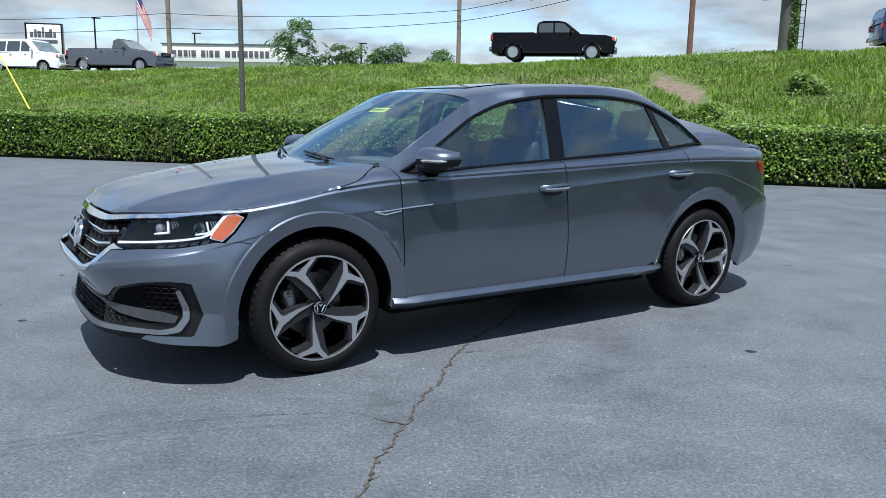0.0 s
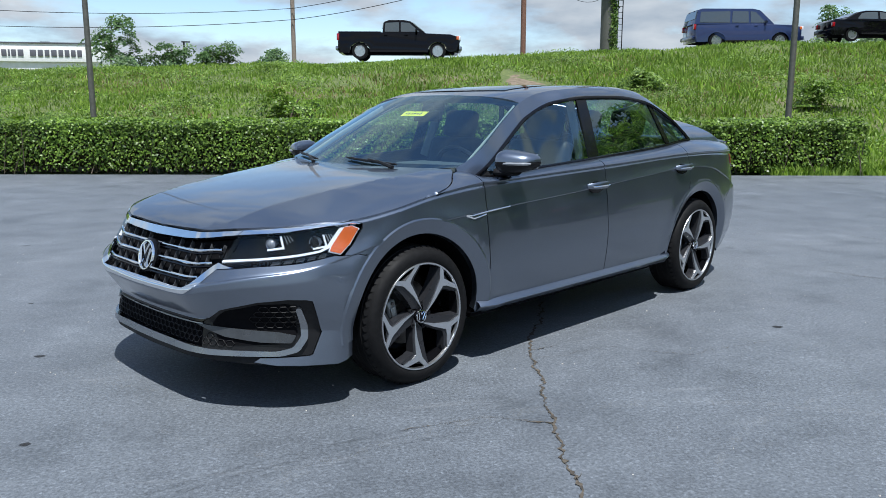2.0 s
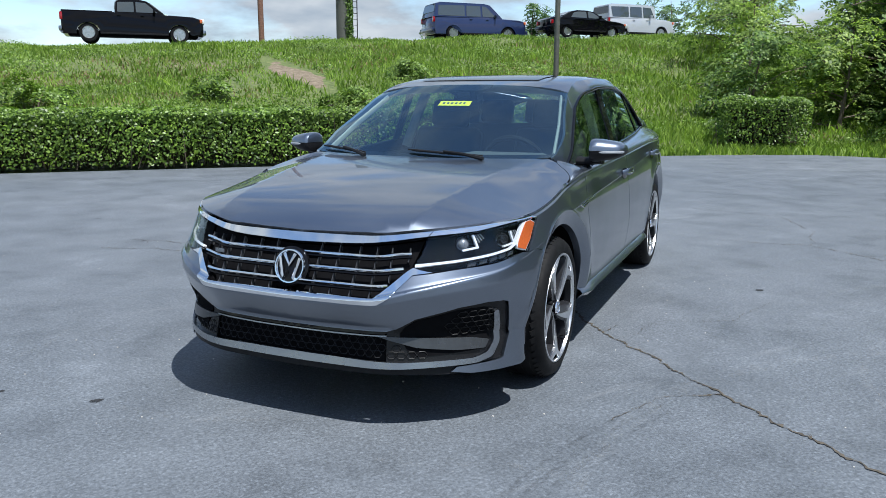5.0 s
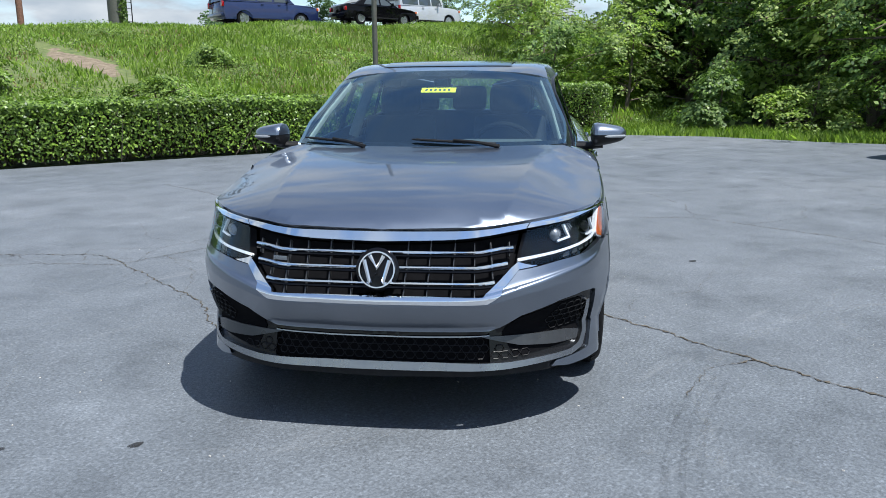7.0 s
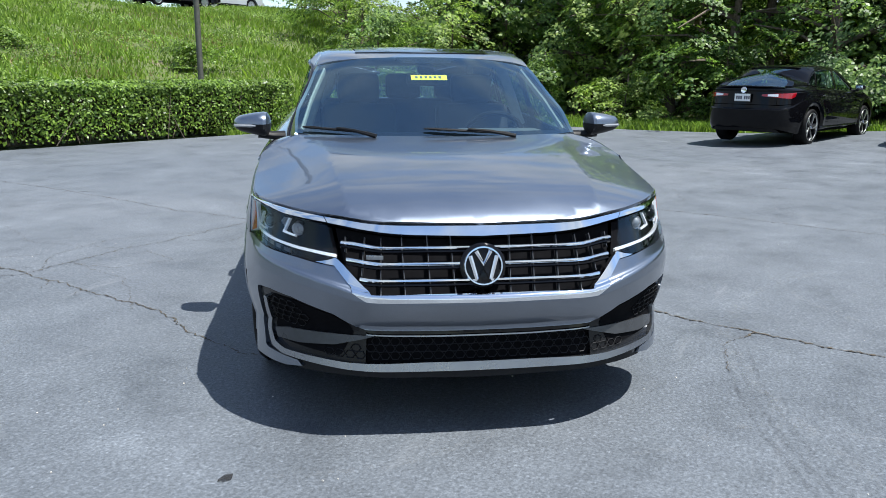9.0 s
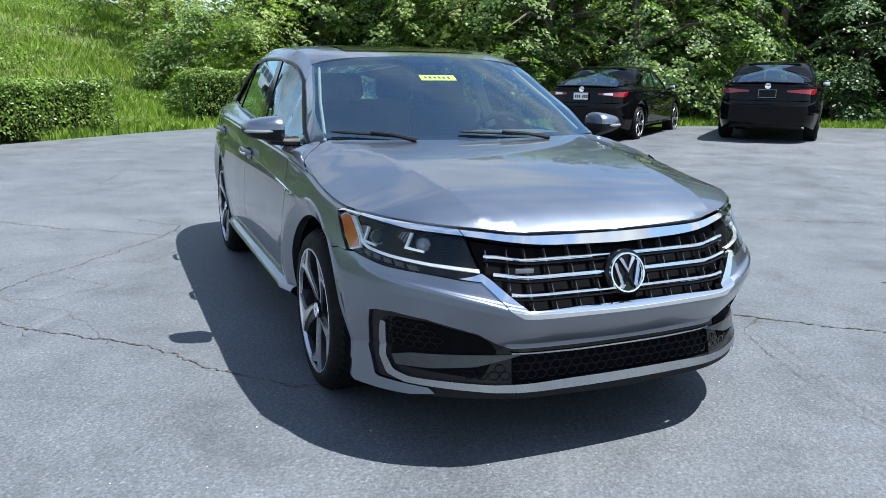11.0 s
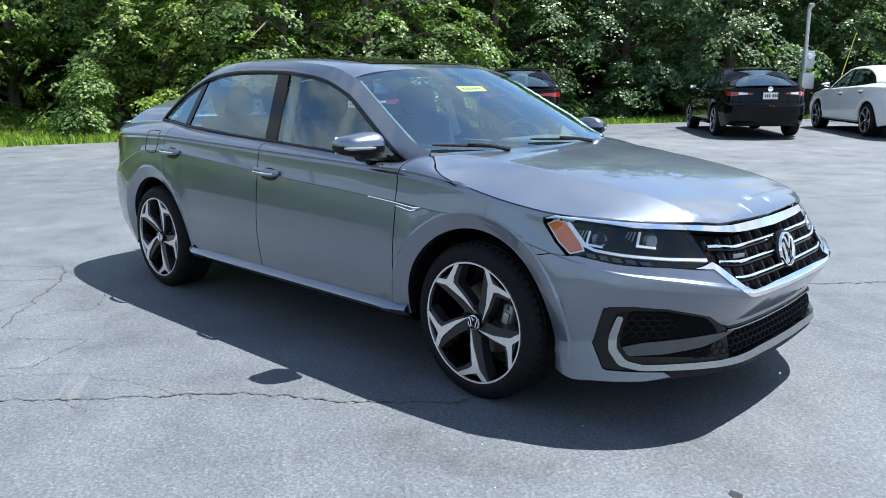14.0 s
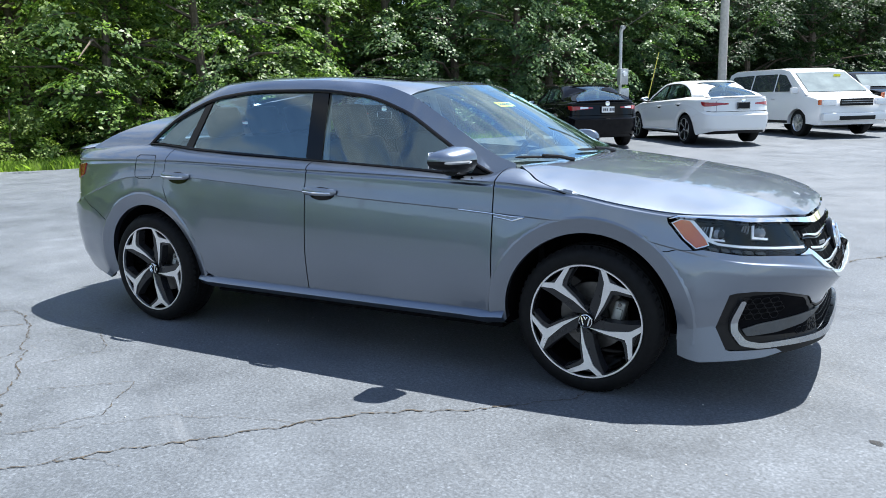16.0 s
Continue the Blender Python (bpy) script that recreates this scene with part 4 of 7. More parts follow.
    # rear bumper, boot lid, lamps
    half = [(-SMAX + a, b) for a, b in [P(x, z) for x, z in arch(-1.403, 187, 141)] + [P(-1.8, 0.6285), P(-2.0, 0.7035), P(-2.155, 0.7725)]] + [(-SMAX + YR(0.45), Q(YR(0.45), 0.745) * KQ), (0.0, Q(SMAX, 0.745) * KQ)]
    low = [(0.0, Q(SMAX, 0.33) * KQ), (-SMAX + YR(0.6), Q(YR(0.6), 0.32) * KQ), (-SMAX + X(-2.1), 0.05), (-SMAX + X(-1.9), 0.02)]
    poly = half + [(-a, b) for a, b in half[-2::-1]] + [(-a, b) for a, b in low[::-1]][:-1] + low
    UR = span(-2, 2, 0.06)
    skin("rear_bumper", poly, rear, PAINT, car, UR, VS, tosurf=flat, rim=0.03)
    dif = [(-SMAX + YR(0.72), 0.02), (-SMAX + YR(0.6), Q(YR(0.6), 0.31) * KQ), (0.0, Q(SMAX, 0.32) * KQ)]
    skin("rear_diffuser", dif + [(-a, b) for a, b in dif[-2::-1]], rear, BLACK_TRIM, car, UR, VS, tosurf=flat, rim=0.03, lift=-0.012)
    r6 = YR(0.60)
    lid = [(-SMAX + r6, Q(r6, 0.75) * KQ), (-SMAX + r6, 4 * KQ)]
    skin("boot_lid", lid + [(-a, b) for a, b in lid[::-1]], rear, PAINT, car, UR, VS, tosurf=flat, rim=0.02, gap=0.003)
    s0 = X(-1.90)
    grid_skin("deck", lambda u, v: Vector((EX(s0 + (SMAX - 0.01 - s0) * u), EY(s0 + (SMAX - 0.01 - s0) * u) * (1 - 2 * v), EZ(s0 + (SMAX - 0.01 - s0) * u) + 0.016 * (1 - (1 - 2 * v) ** 2))), 24, 16, PAINT, car, thick=0.006)
    bm = tube([(-2.40 + 0.16 * (y / 0.66) ** 2, y, 1.078 - 0.02 * (y / 0.66) ** 2) for y in span(-0.66, 0.66, 0.11)], [0.006] + [0.016] * 11 + [0.006], 8, flat=3.0)
    part("lip_spoiler", bm, PAINT, car)
    for sg in (L, R):
        rt = [(-SMAX + X(-2.045), Q(X(-2.045), 0.972) * KQ), (-SMAX + X(-2.085), Q(X(-2.085), 0.90) * KQ), (-SMAX + X(-2.17), Q(X(-2.17), 0.868) * KQ), (-SMAX + YR(0.6), Q(YR(0.6), 0.885) * KQ),
              (-SMAX + YR(0.33), Q(YR(0.33), 0.905) * KQ), (-SMAX + YR(0.33), Q(YR(0.33), 0.935) * KQ), (-SMAX + YR(0.6), Q(YR(0.6), 0.955) * KQ)]
        rt = rt if sg > 0 else [(-a, b) for a, b in rt][::-1]
        skin("tail_lamp", rt, rear, RED_LENS, car, UR, VS, "red tail lamp", tosurf=flat, lift=0.006)
        ex = [(sg * 0.30, 0.31), (sg * 0.48, 0.31), (sg * 0.51, 0.335), (sg * 0.48, 0.365), (sg * 0.30, 0.355)]
        slab("exhaust_trim", [(-a, b) for a, b in ex], 0.02, CHROME, car, 2.35, "chrome exhaust trim", m=pose(0, 0, 0, 0, 0, 180))
    slab("number_plate", [(-0.155, 0.80), (0.155, 0.80), (0.155, 0.955), (-0.155, 0.955)], 0.01, BLACK_TRIM, car, 2.50, m=pose(0, 0, 0, 0, 0, 180))
    for a, b, c, d in ((-0.15, 0.15, 0.805, 0.813), (-0.15, 0.15, 0.942, 0.95), (-0.15, -0.142, 0.815, 0.94), (0.142, 0.15, 0.815, 0.94)):
        slab("plate_frame", [(a, c), (b, c), (b, d), (a, d)], 0.006, SATIN, car, 2.506, m=pose(0, 0, 0, 0, 0, 180))
    bm = lathe([(0.0, 0.0), (0.04, 0.0), (0.052, 0.004), (0.056, -0.004)], 28, "x")
    part("tail_emblem", bm, CHROME, car, m=pose(-2.475, 0, 1.01, 0, 0, 180))
    # sills
    for sg in (L, R):
        bm = bmesh.new()
        rows = []
        for x in span(-1.0, 1.0, 0.1):
            y = abs(body(X(x), 1.0).y)
            t = smooth(x, -1.0, -0.7)
            rows.append([bm.verts.new((x, sg * yy, zz)) for yy, zz in ((y - 0.015, 0.345), (y + 0.014 + 0.012 * t, 0.327), (y + 0.024 + 0.012 * t, 0.310), (y + 0.008, 0.284), (y - 0.04, 0.262), (y - 0.16, 0.245))])
        for p, q in zip(rows, rows[1:]):
            for k in range(5):
                bm.faces.new((p[k], p[k + 1], q[k + 1], q[k]))
        bmesh.ops.recalc_face_normals(bm, faces=bm.faces[:])
        if sum(f.normal.y * sg for f in bm.faces) < 0:
            bmesh.ops.reverse_faces(bm, faces=bm.faces[:])
        part("sill", bm, PAINT, car, "grey painted side sill")
    # body frame round the side glass, roof and glass
    top = [(0.93 - 0.0504 * k, dlo_top(0.93 - 0.0504 * k)) for k in range(48)]
    frame_poly = [(p[0], p[1]) for p in dense(GUTTER, 0.05, False)]
    frame_poly = [(x, gut_z(x)) for x, _ in frame_poly] + [(-2.05, 1.062), (-1.9, 1.072), (-1.7, 1.085), (-1.49, 1.093)] + [p for p in top[::-1]] + [(0.955, 0.957), (0.975, 0.968), (1.0, 0.99)]
    for sg in (L, R):
        po = [(-x, z) for x, z in frame_poly][::-1] if sg > 0 else frame_poly
        skin("body_frame", po, flank(sg), PAINT, car, span(-2.1, 2.1, 0.05), span(0.9, 1.5, 0.04), rim=0.015)
    grid_skin("roof", lambda u, v: roof(u, v), 30, 24, PAINT, car, thick=0.012)
    grid_skin("sunroof", lambda u, v: roof(0.10 + 0.36 * u, 0.5 + (v - 0.5) * 0.66) + Vector((0, 0, 0.004)), 10, 10, GLOSS_BLACK, car, "black glass sunroof")
    ws = grid_skin("windscreen", screen, 24, 16, SCREEN_GLASS, car, "clear windscreen")
    grid_skin("rear_window", lambda u, v: back_glass(0.085 + 0.83 * u, v), 20, 10, DARK_GLASS, car)
    for u0 in (0.0, 0.915):
        grid_skin("rear_pillar", lambda u, v, u0=u0: back_glass(u0 + 0.085 * u, 0.03 + 0.92 * v) + Vector((0, 0, 0.006)), 4, 10, PAINT, car)
    # black frit round the screen
    grid_skin("screen_frit", lambda u, v: screen(u, 0.07 * v) + Vector((-0.006, 0, -0.004)), 24, 2, GLOSS_BLACK, car, "black windscreen border")
    grid_skin("screen_frit", lambda u, v: screen(0.36 + 0.28 * u, 1 - (0.10 if 0.12 < u < 0.88 else 0.05) * v) + Vector((-0.006, 0, -0.004)), 16, 2, GLOSS_BLACK, car)
    bm = box_bm(0.10, 0.09, 0.05, (0.44, 0, 1.335), 0.015)
    part("camera_housing", bm, BLACK_TRIM, car)
    bm = box_bm(0.03, 0.23, 0.065, (0.50, 0.0, 1.275), 0.012)
    part("rear_view_mirror", bm, BLACK_TRIM, car)
    # side glass and its trim
    zb = lambda x: belt_z(x) - 0.004
    panes = [("side_window", (0.80, -0.10), (0.80, -0.10)), ("side_window", (-0.20, -1.11), (-0.20, -0.995)), ("quarter_window", (-1.115, -1.455), (-1.0, -1.455))]
    for sg in (L, R):
        for nm, (x0, x1), (t0, t1) in panes:
            n = 16
            po = [(x, zb(x)) for x in (x0 + (x1 - x0) * k / n for k in range(n + 1))]
            po += [(x, max(zb(x) + 0.003, dlo_top(x) - 0.016)) for x in (t1 + (t0 - t1) * k / n for k in range(n + 1))]
            sf = flank(sg)
            po = [(-x, z) for x, z in po] if sg > 0 else po
            skin(nm, po, sf, GLASS if x0 > 0 else DARK_GLASS, car, span(-2, 2, 0.1), span(0.9, 1.5, 0.1), "clear side glass" if x0 > 0 else "tinted side glass", rim=0, lift=-0.006)
        po = [(x, zb(x)) for x in (0.775, 0.84, 0.90, 0.932)] + [(x, dlo_top(x) - 0.008) for x in (0.93, 0.90, 0.86, 0.81)]
        po = [(-x, z) for x, z in po] if sg > 0 else po
        skin("mirror_sail", po, flank(sg), BLACK_TRIM, car, span(-2, 2, 0.1), span(0.9, 1.5, 0.06), "black corner panel behind the mirror", rim=0.01, lift=-0.002)
        # dark strip added behind the belt so no sun leaks under the glass
        xs2 = span(-1.5, 0.92, 0.11)
        po = [(x, belt_z(x) - 0.05) for x in xs2] + [(x, belt_z(x) + 0.010) for x in xs2[::-1]]
        po = [(-x, z) for x, z in po] if sg > 0 else po
        skin("inner_belt", po, flank(sg), DARK, car, span(-2, 2, 0.1), [], rim=0, lift=-0.016)
        # pillar covers
        for x0, x1, w0 in ((-0.10, -0.205, "pillar_cover"), (-1.085, -1.155, "quarter_divider")):
            lean = 0.035 if w0 == "pillar_cover" else -0.16
            n = 6
            po = [(x0 + 0.0, zb(x0)), (x1, zb(x1)), (x1 - lean * 0.6, dlo_top(x1) - 0.012), (x0 - lean * 0.6, dlo_top(x0) - 0.012)] if w0 == "pillar_cover" else \
                [(-1.085, zb(-1.085)), (-1.145, zb(-1.145)), (-1.03, dlo_top(-1.03) - 0.012), (-0.975, dlo_top(-0.975) - 0.012)]
            sf = flank(sg)
            po = [(-x, z) for x, z in po] if sg > 0 else po
            skin(w0, po, sf, GLOSS_BLACK, car, span(-2, 2, 0.1), span(0.9, 1.5, 0.06), "gloss black pillar cover", rim=0.01, lift=-0.001)
        ring = [house(x, belt_z(x) + 0.004) for x in span(-1.46, 0.935, 0.06)]
        bm = tube([Vector((p.x, sg * (p.y + 0.003), p.z)) for p in ring], 0.0085, 8)
        part("belt_trim", bm, GLOSS_BLACK, car, "black belt moulding")
        ring = [house(x, dlo_top(x) - 0.008) for x in [0.93 - 0.0467 * k for k in range(52)]]
        bm = tube([Vector((p.x, sg * (p.y + 0.002), p.z)) for p in ring], 0.011, 8)
        part("window_trim", bm, GLOSS_BLACK, car, "black window surround")
        cr = on_body([(sg * a, b) for a, b in [P(0.78, 0.818), P(0.955, 0.806), P(1.07, 0.792), P(1.12, 0.798)]], 0.004)
        bm = tube(dense([tuple(p) for p in cr], 0.05, False), 0.004, 6)
        part("wing_badge_strip", bm, CHROME, car, "chrome wing badge strip")
        cr = on_body([(sg * a, b) for a, b in [P(0.965, 0.79), P(1.06, 0.776), P(1.115, 0.797)]], 0.004)
        bm = tube([tuple(p) for p in cr], 0.004, 6)
        part("wing_badge", bm, CHROME, car, "chrome wing badge")
        make_handle(car, -0.04, 0.872, sg)
        make_handle(car, -1.10, 0.925, sg)
        make_mirror(car, sg)
        make_wheel(car, 1.402, sg * 0.882, -11.7 if sg > 0 else 0.0, sg)
        make_wheel(car, -1.403, sg * 0.882, 7.3 if sg > 0 else 8.8, sg)
        # a chamfered lip round each arch, and the liner inside it
        for cx in (1.405, -1.403):
            rows = []
            for k in range(49):
                a = radians(-6 + 192 * k / 48)
                row = []
                for r, lift in ((0.482, -0.0015), (0.470, 0.003), (0.466, 0.0032), (0.43, 0.004), (0.402, 0.004), (0.399, -0.03)):
                    x, z = cx + r * math.cos(a), max(0.245, 0.335 + r * math.sin(a))
                    u, v = P(x, z)
                    row.append(on_body([(sg * u, v)], lift)[0])
                rows.append(row)
            co = [p for row in rows for p in row]
            w = len(rows[0])
            fs = [(i * w + j, (i + 1) * w + j, (i + 1) * w + j + 1, i * w + j + 1) for i in range(48) for j in range(w - 1)]
            me = mesh_from("arch_lip", co, fs if sg < 0 else [f[::-1] for f in fs], PAINT)
            me.set_sharp_from_angle(angle=radians(16))
            piece("arch_lip", me, car, "grey chamfered wheel arch lip")
            bm = bmesh.new()
            n = 24
            rows = []
            for k in range(n + 1):
                a = radians(-10 + 200 * k / n)
                x, z = cx + 0.41 * math.cos(a), 0.335 + 0.41 * math.sin(a)
                u, v = P(x, max(0.25, z))
                out = abs(on_body([(u, v)], -0.02)[0].y)
                rows.append([bm.verts.new((x, sg * yy, z)) for yy in (0.48, out)])
            for p, q in zip(rows, rows[1:]):
                bm.faces.new((p[0], p[1], q[1], q[0]))
            mid = bm.verts.new((cx, sg * 0.48, 0.335))
            for p, q in zip(rows, rows[1:]):
                bm.faces.new((p[0], q[0], mid))
            part("arch_liner", bm, DARK, car)
    # unseen dark shell added behind the panels: blocks light and makes the gaps dark
    for sg in (L, R):
        for x0, x1 in ((0.96, -0.96),):
            po = [P(x0, 0.26), P(x0, 0.7), PQ(x0, 3.9), PQ(0, 3.9), PQ(x1, 3.9), P(x1, 0.7), P(x1, 0.26)]
            po = po if sg > 0 else mirrored(po)
            skin("inner_structure", po, body, DARK, car, US, span(0, 1, 0.1), rim=0, lift=-0.022, tosurf=flat)
        po = [P(1.86, 0.3), P(1.86, 0.76), F(0.3, 0.73), F(0.0, 0.72), F(0.0, 0.27), P(2.1, 0.27)]
        po = po if sg > 0 else mirrored(po)
        skin("inner_structure", po, body, DARK, car, US, span(0, 1, 0.1), rim=0, lift=-0.075, tosurf=flat)
    bm = box_bm(3.9, 1.1, 0.03, (0.0, 0, 0.24), 0.01)
    part("floor_pan", bm, DARK, car)
    bm = box_bm(1.9, 1.55, 0.03, (0.0, 0, 0.235), 0.01)
    part("floor_pan", bm, DARK, car)
    bm = box_bm(0.03, 1.4, 0.66, (1.12, 0, 0.6))
    part("bulkhead", bm, DARK, car)
    bm = box_bm(0.03, 1.3, 0.7, (-1.45, 0, 0.68))
    part("bulkhead", bm, DARK, car)
    # unseen floor added to keep sun from passing through the hollow boot
    part("boot_floor", box_bm(0.72, 1.1, 0.03, (-1.8, 0, 0.36), 0.01), DARK, car)
    # unseen plate added under the bonnet to block stray sunlight
    part("engine_cover", box_bm(1.0, 1.30, 0.02, (1.46, 0, 0.74), 0.005), DARK, car)
    part("boot_wall", box_bm(0.03, 0.9, 0.56, (-2.28, 0, 0.66), 0.01), DARK, car)
    # cabin
    make_seat(car, 0.20, 0.37)
    make_seat(car, 0.20, -0.37)
    for y in (0.38, -0.38, 0.0):
        make_seat(car, -0.80, y, False)
    bm = box_bm(0.42, 1.45, 0.16, (0.92, 0, 0.905), 0.05, 3)
    part("dashboard", bm, DASH, car, "dark grey dashboard")
    bm = box_bm(0.24, 0.46, 0.07, (0.80, 0.37, 0.985), 0.03, 3)
    part("instrument_hood", bm, DASH, car)
    bm = bmesh.new()
    tl = Matrix.Translation((0.58, 0.37, 0.93)) @ Matrix.Rotation(radians(-66), 4, "Y")
    tube([tl @ Vector((0.185 * math.cos(a), 0.185 * math.sin(a), 0)) for a in (2 * math.pi * k / 32 for k in range(32))], 0.015, 8, bm, True)
    for a in (0.0, math.pi, -math.pi / 2):
        tube([tl @ Vector((0, 0, 0)), tl @ Vector((0.18 * math.sin(a) if a == -math.pi / 2 else 0, 0.18 * math.cos(a), 0))], 0.02, 6, bm)
    part("steering_wheel", bm, BLACK_TRIM, car, "black steering wheel")
    bm = box_bm(0.80, 1.26, 0.03, (-1.68, 0, 1.02), 0.01)
    part("parcel_shelf", bm, DASH, car)
    grid_skin("headlining", lambda u, v: roof(0.02 + 0.96 * u, 0.03 + 0.94 * v) - Vector((0, 0, 0.05)), 10, 10, LINING, car, "pale grey headlining")
    for sg in (L, R):
        for pts, rr in (([(0.90, 0.69, 1.02), (0.65, 0.645, 1.165), (0.36, 0.575, 1.325)], 0.018), ([(-0.15, 0.70, 0.98), (-0.18, 0.625, 1.2), (-0.2, 0.565, 1.36)], 0.035), ([(-1.45, 0.62, 1.08), (-1.35, 0.57, 1.2), (-1.15, 0.52, 1.34)], 0.05)):
            bm = tube([(x, sg * y, z) for x, y, z in pts], rr, 8, flat=0.5)
            part("pillar_lining", bm, LINING, car, "pale grey pillar lining")
        bm = box_bm(1.9, 0.05, 0.5, (-0.2, sg * 0.76, 0.70), 0.02)
        part("door_lining", bm, DASH, car)
    # wipers and cowl
    grid_skin("cowl", lambda u, v: Vector((1.13 - 0.11 * (2 * v - 1) ** 2 - 0.10 * u, 0.70 * (2 * v - 1), 0.985 + 0.005 * u)), 3, 16, BLACK_TRIM, car)
    for ya, yb in ((0.36, -0.08), (-0.34, -0.68)):
        wp = new("wiper")
        wp.parent = car
        tagged(wp, "black wiper lying along the foot of the windscreen")
        pts = []
        for k in range(9):
            t = k / 8
            y = ya + (yb - ya) * t
            p = screen((1 + y / 0.75) / 2, 0.035 + 0.045 * t)
            pts.append((p.x + 0.010, y, p.z + 0.010))
        part("blade", tube(pts, [0.004] + [0.0075] * 7 + [0.004], 6), BLACK_TRIM, wp)
        part("arm", tube([(pts[0][0] + 0.05, ya + 0.02, pts[0][2] - 0.012), (pts[2][0] + 0.025, pts[2][1], pts[2][2] + 0.006), (pts[4][0] + 0.008, pts[4][1], pts[4][2] + 0.01)], [0.012, 0.008, 0.006], 6), BLACK_TRIM, wp)
    # fuel door
    fd = [P(-1.30, 1.02), P(-1.30, 0.93), P(-1.315, 0.905), P(-1.345, 0.898), P(-1.44, 0.898), P(-1.465, 0.91), P(-1.475, 0.94), P(-1.47, 1.02), P(-1.455, 1.03), P(-1.315, 1.03)]
    fp = on_body([(-a, b) for a, b in dense(fd, 0.02)], 0.0005)
    part("fuel_door_seam", tube([tuple(p) for p in fp], 0.0018, 4, None, True), DARK, car, "dark seam round the fuel door")
    # grille
    gp = [F(y, z) for y, z in GRILLE]
    gp = gp + [(-a, b) for a, b in gp[-2:0:-1]]
    skin("grille_backing", gp, body, DARK, car, US, VS, "gloss black grille", rim=0, lift=-0.045, tosurf=flat)
    for z, dz in ((0.712, 0.015), (0.659, 0.016), (0.604, 0.016)):
        w = grille_edge(z) - 0.008
        for sg in (L, R):
            ys = [0.03] + [w * k / 12 for k in range(2, 13)]
            zz = lambda y: z - 0.004 + 0.014 * smooth(y, 0.38, 0.54)
            rail = [tuple(p) for p in on_body([F(sg * y, zz(y)) for y in ys], -0.006)]
            part("grille_bar", tube(rail, dz * 0.40, 8), CHROME, car, "chrome grille bar")
            rail = [tuple(p) for p in on_body([F(sg * y, zz(y) - dz * 0.75) for y in ys], -0.014)]
            part("grille_rail", tube(rail, dz * 0.4, 6), GLOSS_BLACK, car)
    for y in (0.10, 0.19, 0.28, 0.37, 0.45, 0.53):
        for sg in (L, R):
            zl = 0.56 if y < 0.38 else 0.56 + (y - 0.38) * (0.85 if y < 0.5 else 0.9)
            po = [F(sg * (y - 0.0015), zl), F(sg * (y + 0.0015), zl), F(sg * (y + 0.0135), 0.745), F(sg * (y + 0.0105), 0.745)]
            po = po if sg > 0 else po[::-1]
            skin("grille_slat", po, body, SLAT, car, US, VS, rim=0.02, lift=-0.018, tosurf=flat)
    # chrome frame of the grille, and the strip over grille and lamps
    inn = [(0, 0.555), (0.2, 0.556), (0.40, 0.557), (0.523, 0.652), (0.550, 0.6685), (0.575, 0.660), (0.60, 0.654)]
    out = [(0.618, 0.6515), (0.60, 0.6485), (0.548, 0.643), (0.415, 0.536), (0.2, 0.532), (0, 0.531)]
    lf = [F(y, z) for y, z in inn + out]
    n_in = len(inn)
    po = [(-a, b) for a, b in lf[n_in - 1:0:-1]] + lf[:n_in] + lf[n_in:] + [(-a, b) for a, b in lf[-2:n_in - 1:-1]]
    skin("grille_frame", po, body, CHROME, car, US, VS, "chrome lower grille frame", rim=0.03, lift=0.004, tosurf=flat, step=0.02)
    t_in = [F(0, 0.742), F(0.25, 0.748), F(0.42, 0.760), F(0.616, 0.781)]
    t_out = [(Y(0.636), 3 * KQ - 0.006), (Y(0.42), 3 * KQ - 0.006), (Y(0.25), 3 * KQ - 0.006), (0, 3 * KQ - 0.006)]
    po = [(-a, b) for a, b in t_in[:0:-1]] + t_in + t_out + [(-a, b) for a, b in t_out[-2::-1]]
    skin("bonnet_strip", po, body, CHROME, car, US, VS, "chrome strip under the bonnet edge", rim=0.03, lift=0.003, tosurf=flat, step=0.02)
    for sg in (L, R):
        a = [F(0.620, 0.782), P(2.1, 0.796), P(2.0, 0.809), P(1.9, 0.819), P(1.80, 0.824), P(1.757, 0.818)]
        b = [P(1.80, 0.833), (X(1.88), 3 * KQ - 0.004), (X(2.0), 3 * KQ - 0.006), (X(2.1), 3 * KQ - 0.006), (Y(0.640), 3 * KQ - 0.006)]
        po = a + b
        po = po if sg > 0 else mirrored(po)
        skin("lamp_brow", po, body, CHROME, car, US, VS, "chrome strip over the headlamp", rim=0.02, lift=0.003, tosurf=flat, step=0.02)
        # headlamp
        # dark tube added inside the bonnet gap to stop sun leaking through
        he = [Vector((p[0], sg * (p[1] - 0.003), p[2] - 0.014)) for p in HOOD_EDGE[8:]]
        part("bonnet_seal", tube([tuple(p) for p in he], 0.005, 6), DARK, car)
        hl = new("headlamp")
        hl.parent = car
        tagged(hl, "clear headlamp with amber reflector and light bar")
        lamp = [F(0.616, 0.776), F(0.553, 0.670), F(0.577, 0.6625), F(0.604, 0.656), F(0.635, 0.655), F(0.7, 0.661), P(2.05, 0.671), P(1.98, 0.682), P(1.90, 0.696), P(1.866, 0.695), P(1.816, 0.736), P(1.761, 0.801), P(1.80, 0.822), P(1.9, 0.817), P(2.0, 0.807), P(2.1, 0.794)]
        lampm = lamp if sg > 0 else mirrored(lamp)
        bk = skin("lamp_housing", lampm, body, DARK, hl, US, VS, "black lamp housing", rim=0, lift=-0.04, tosurf=flat)
        ln = skin("lens", lampm, body, LENS, hl, US, VS, "clear lens", rim=0, lift=-0.002, tosurf=flat)

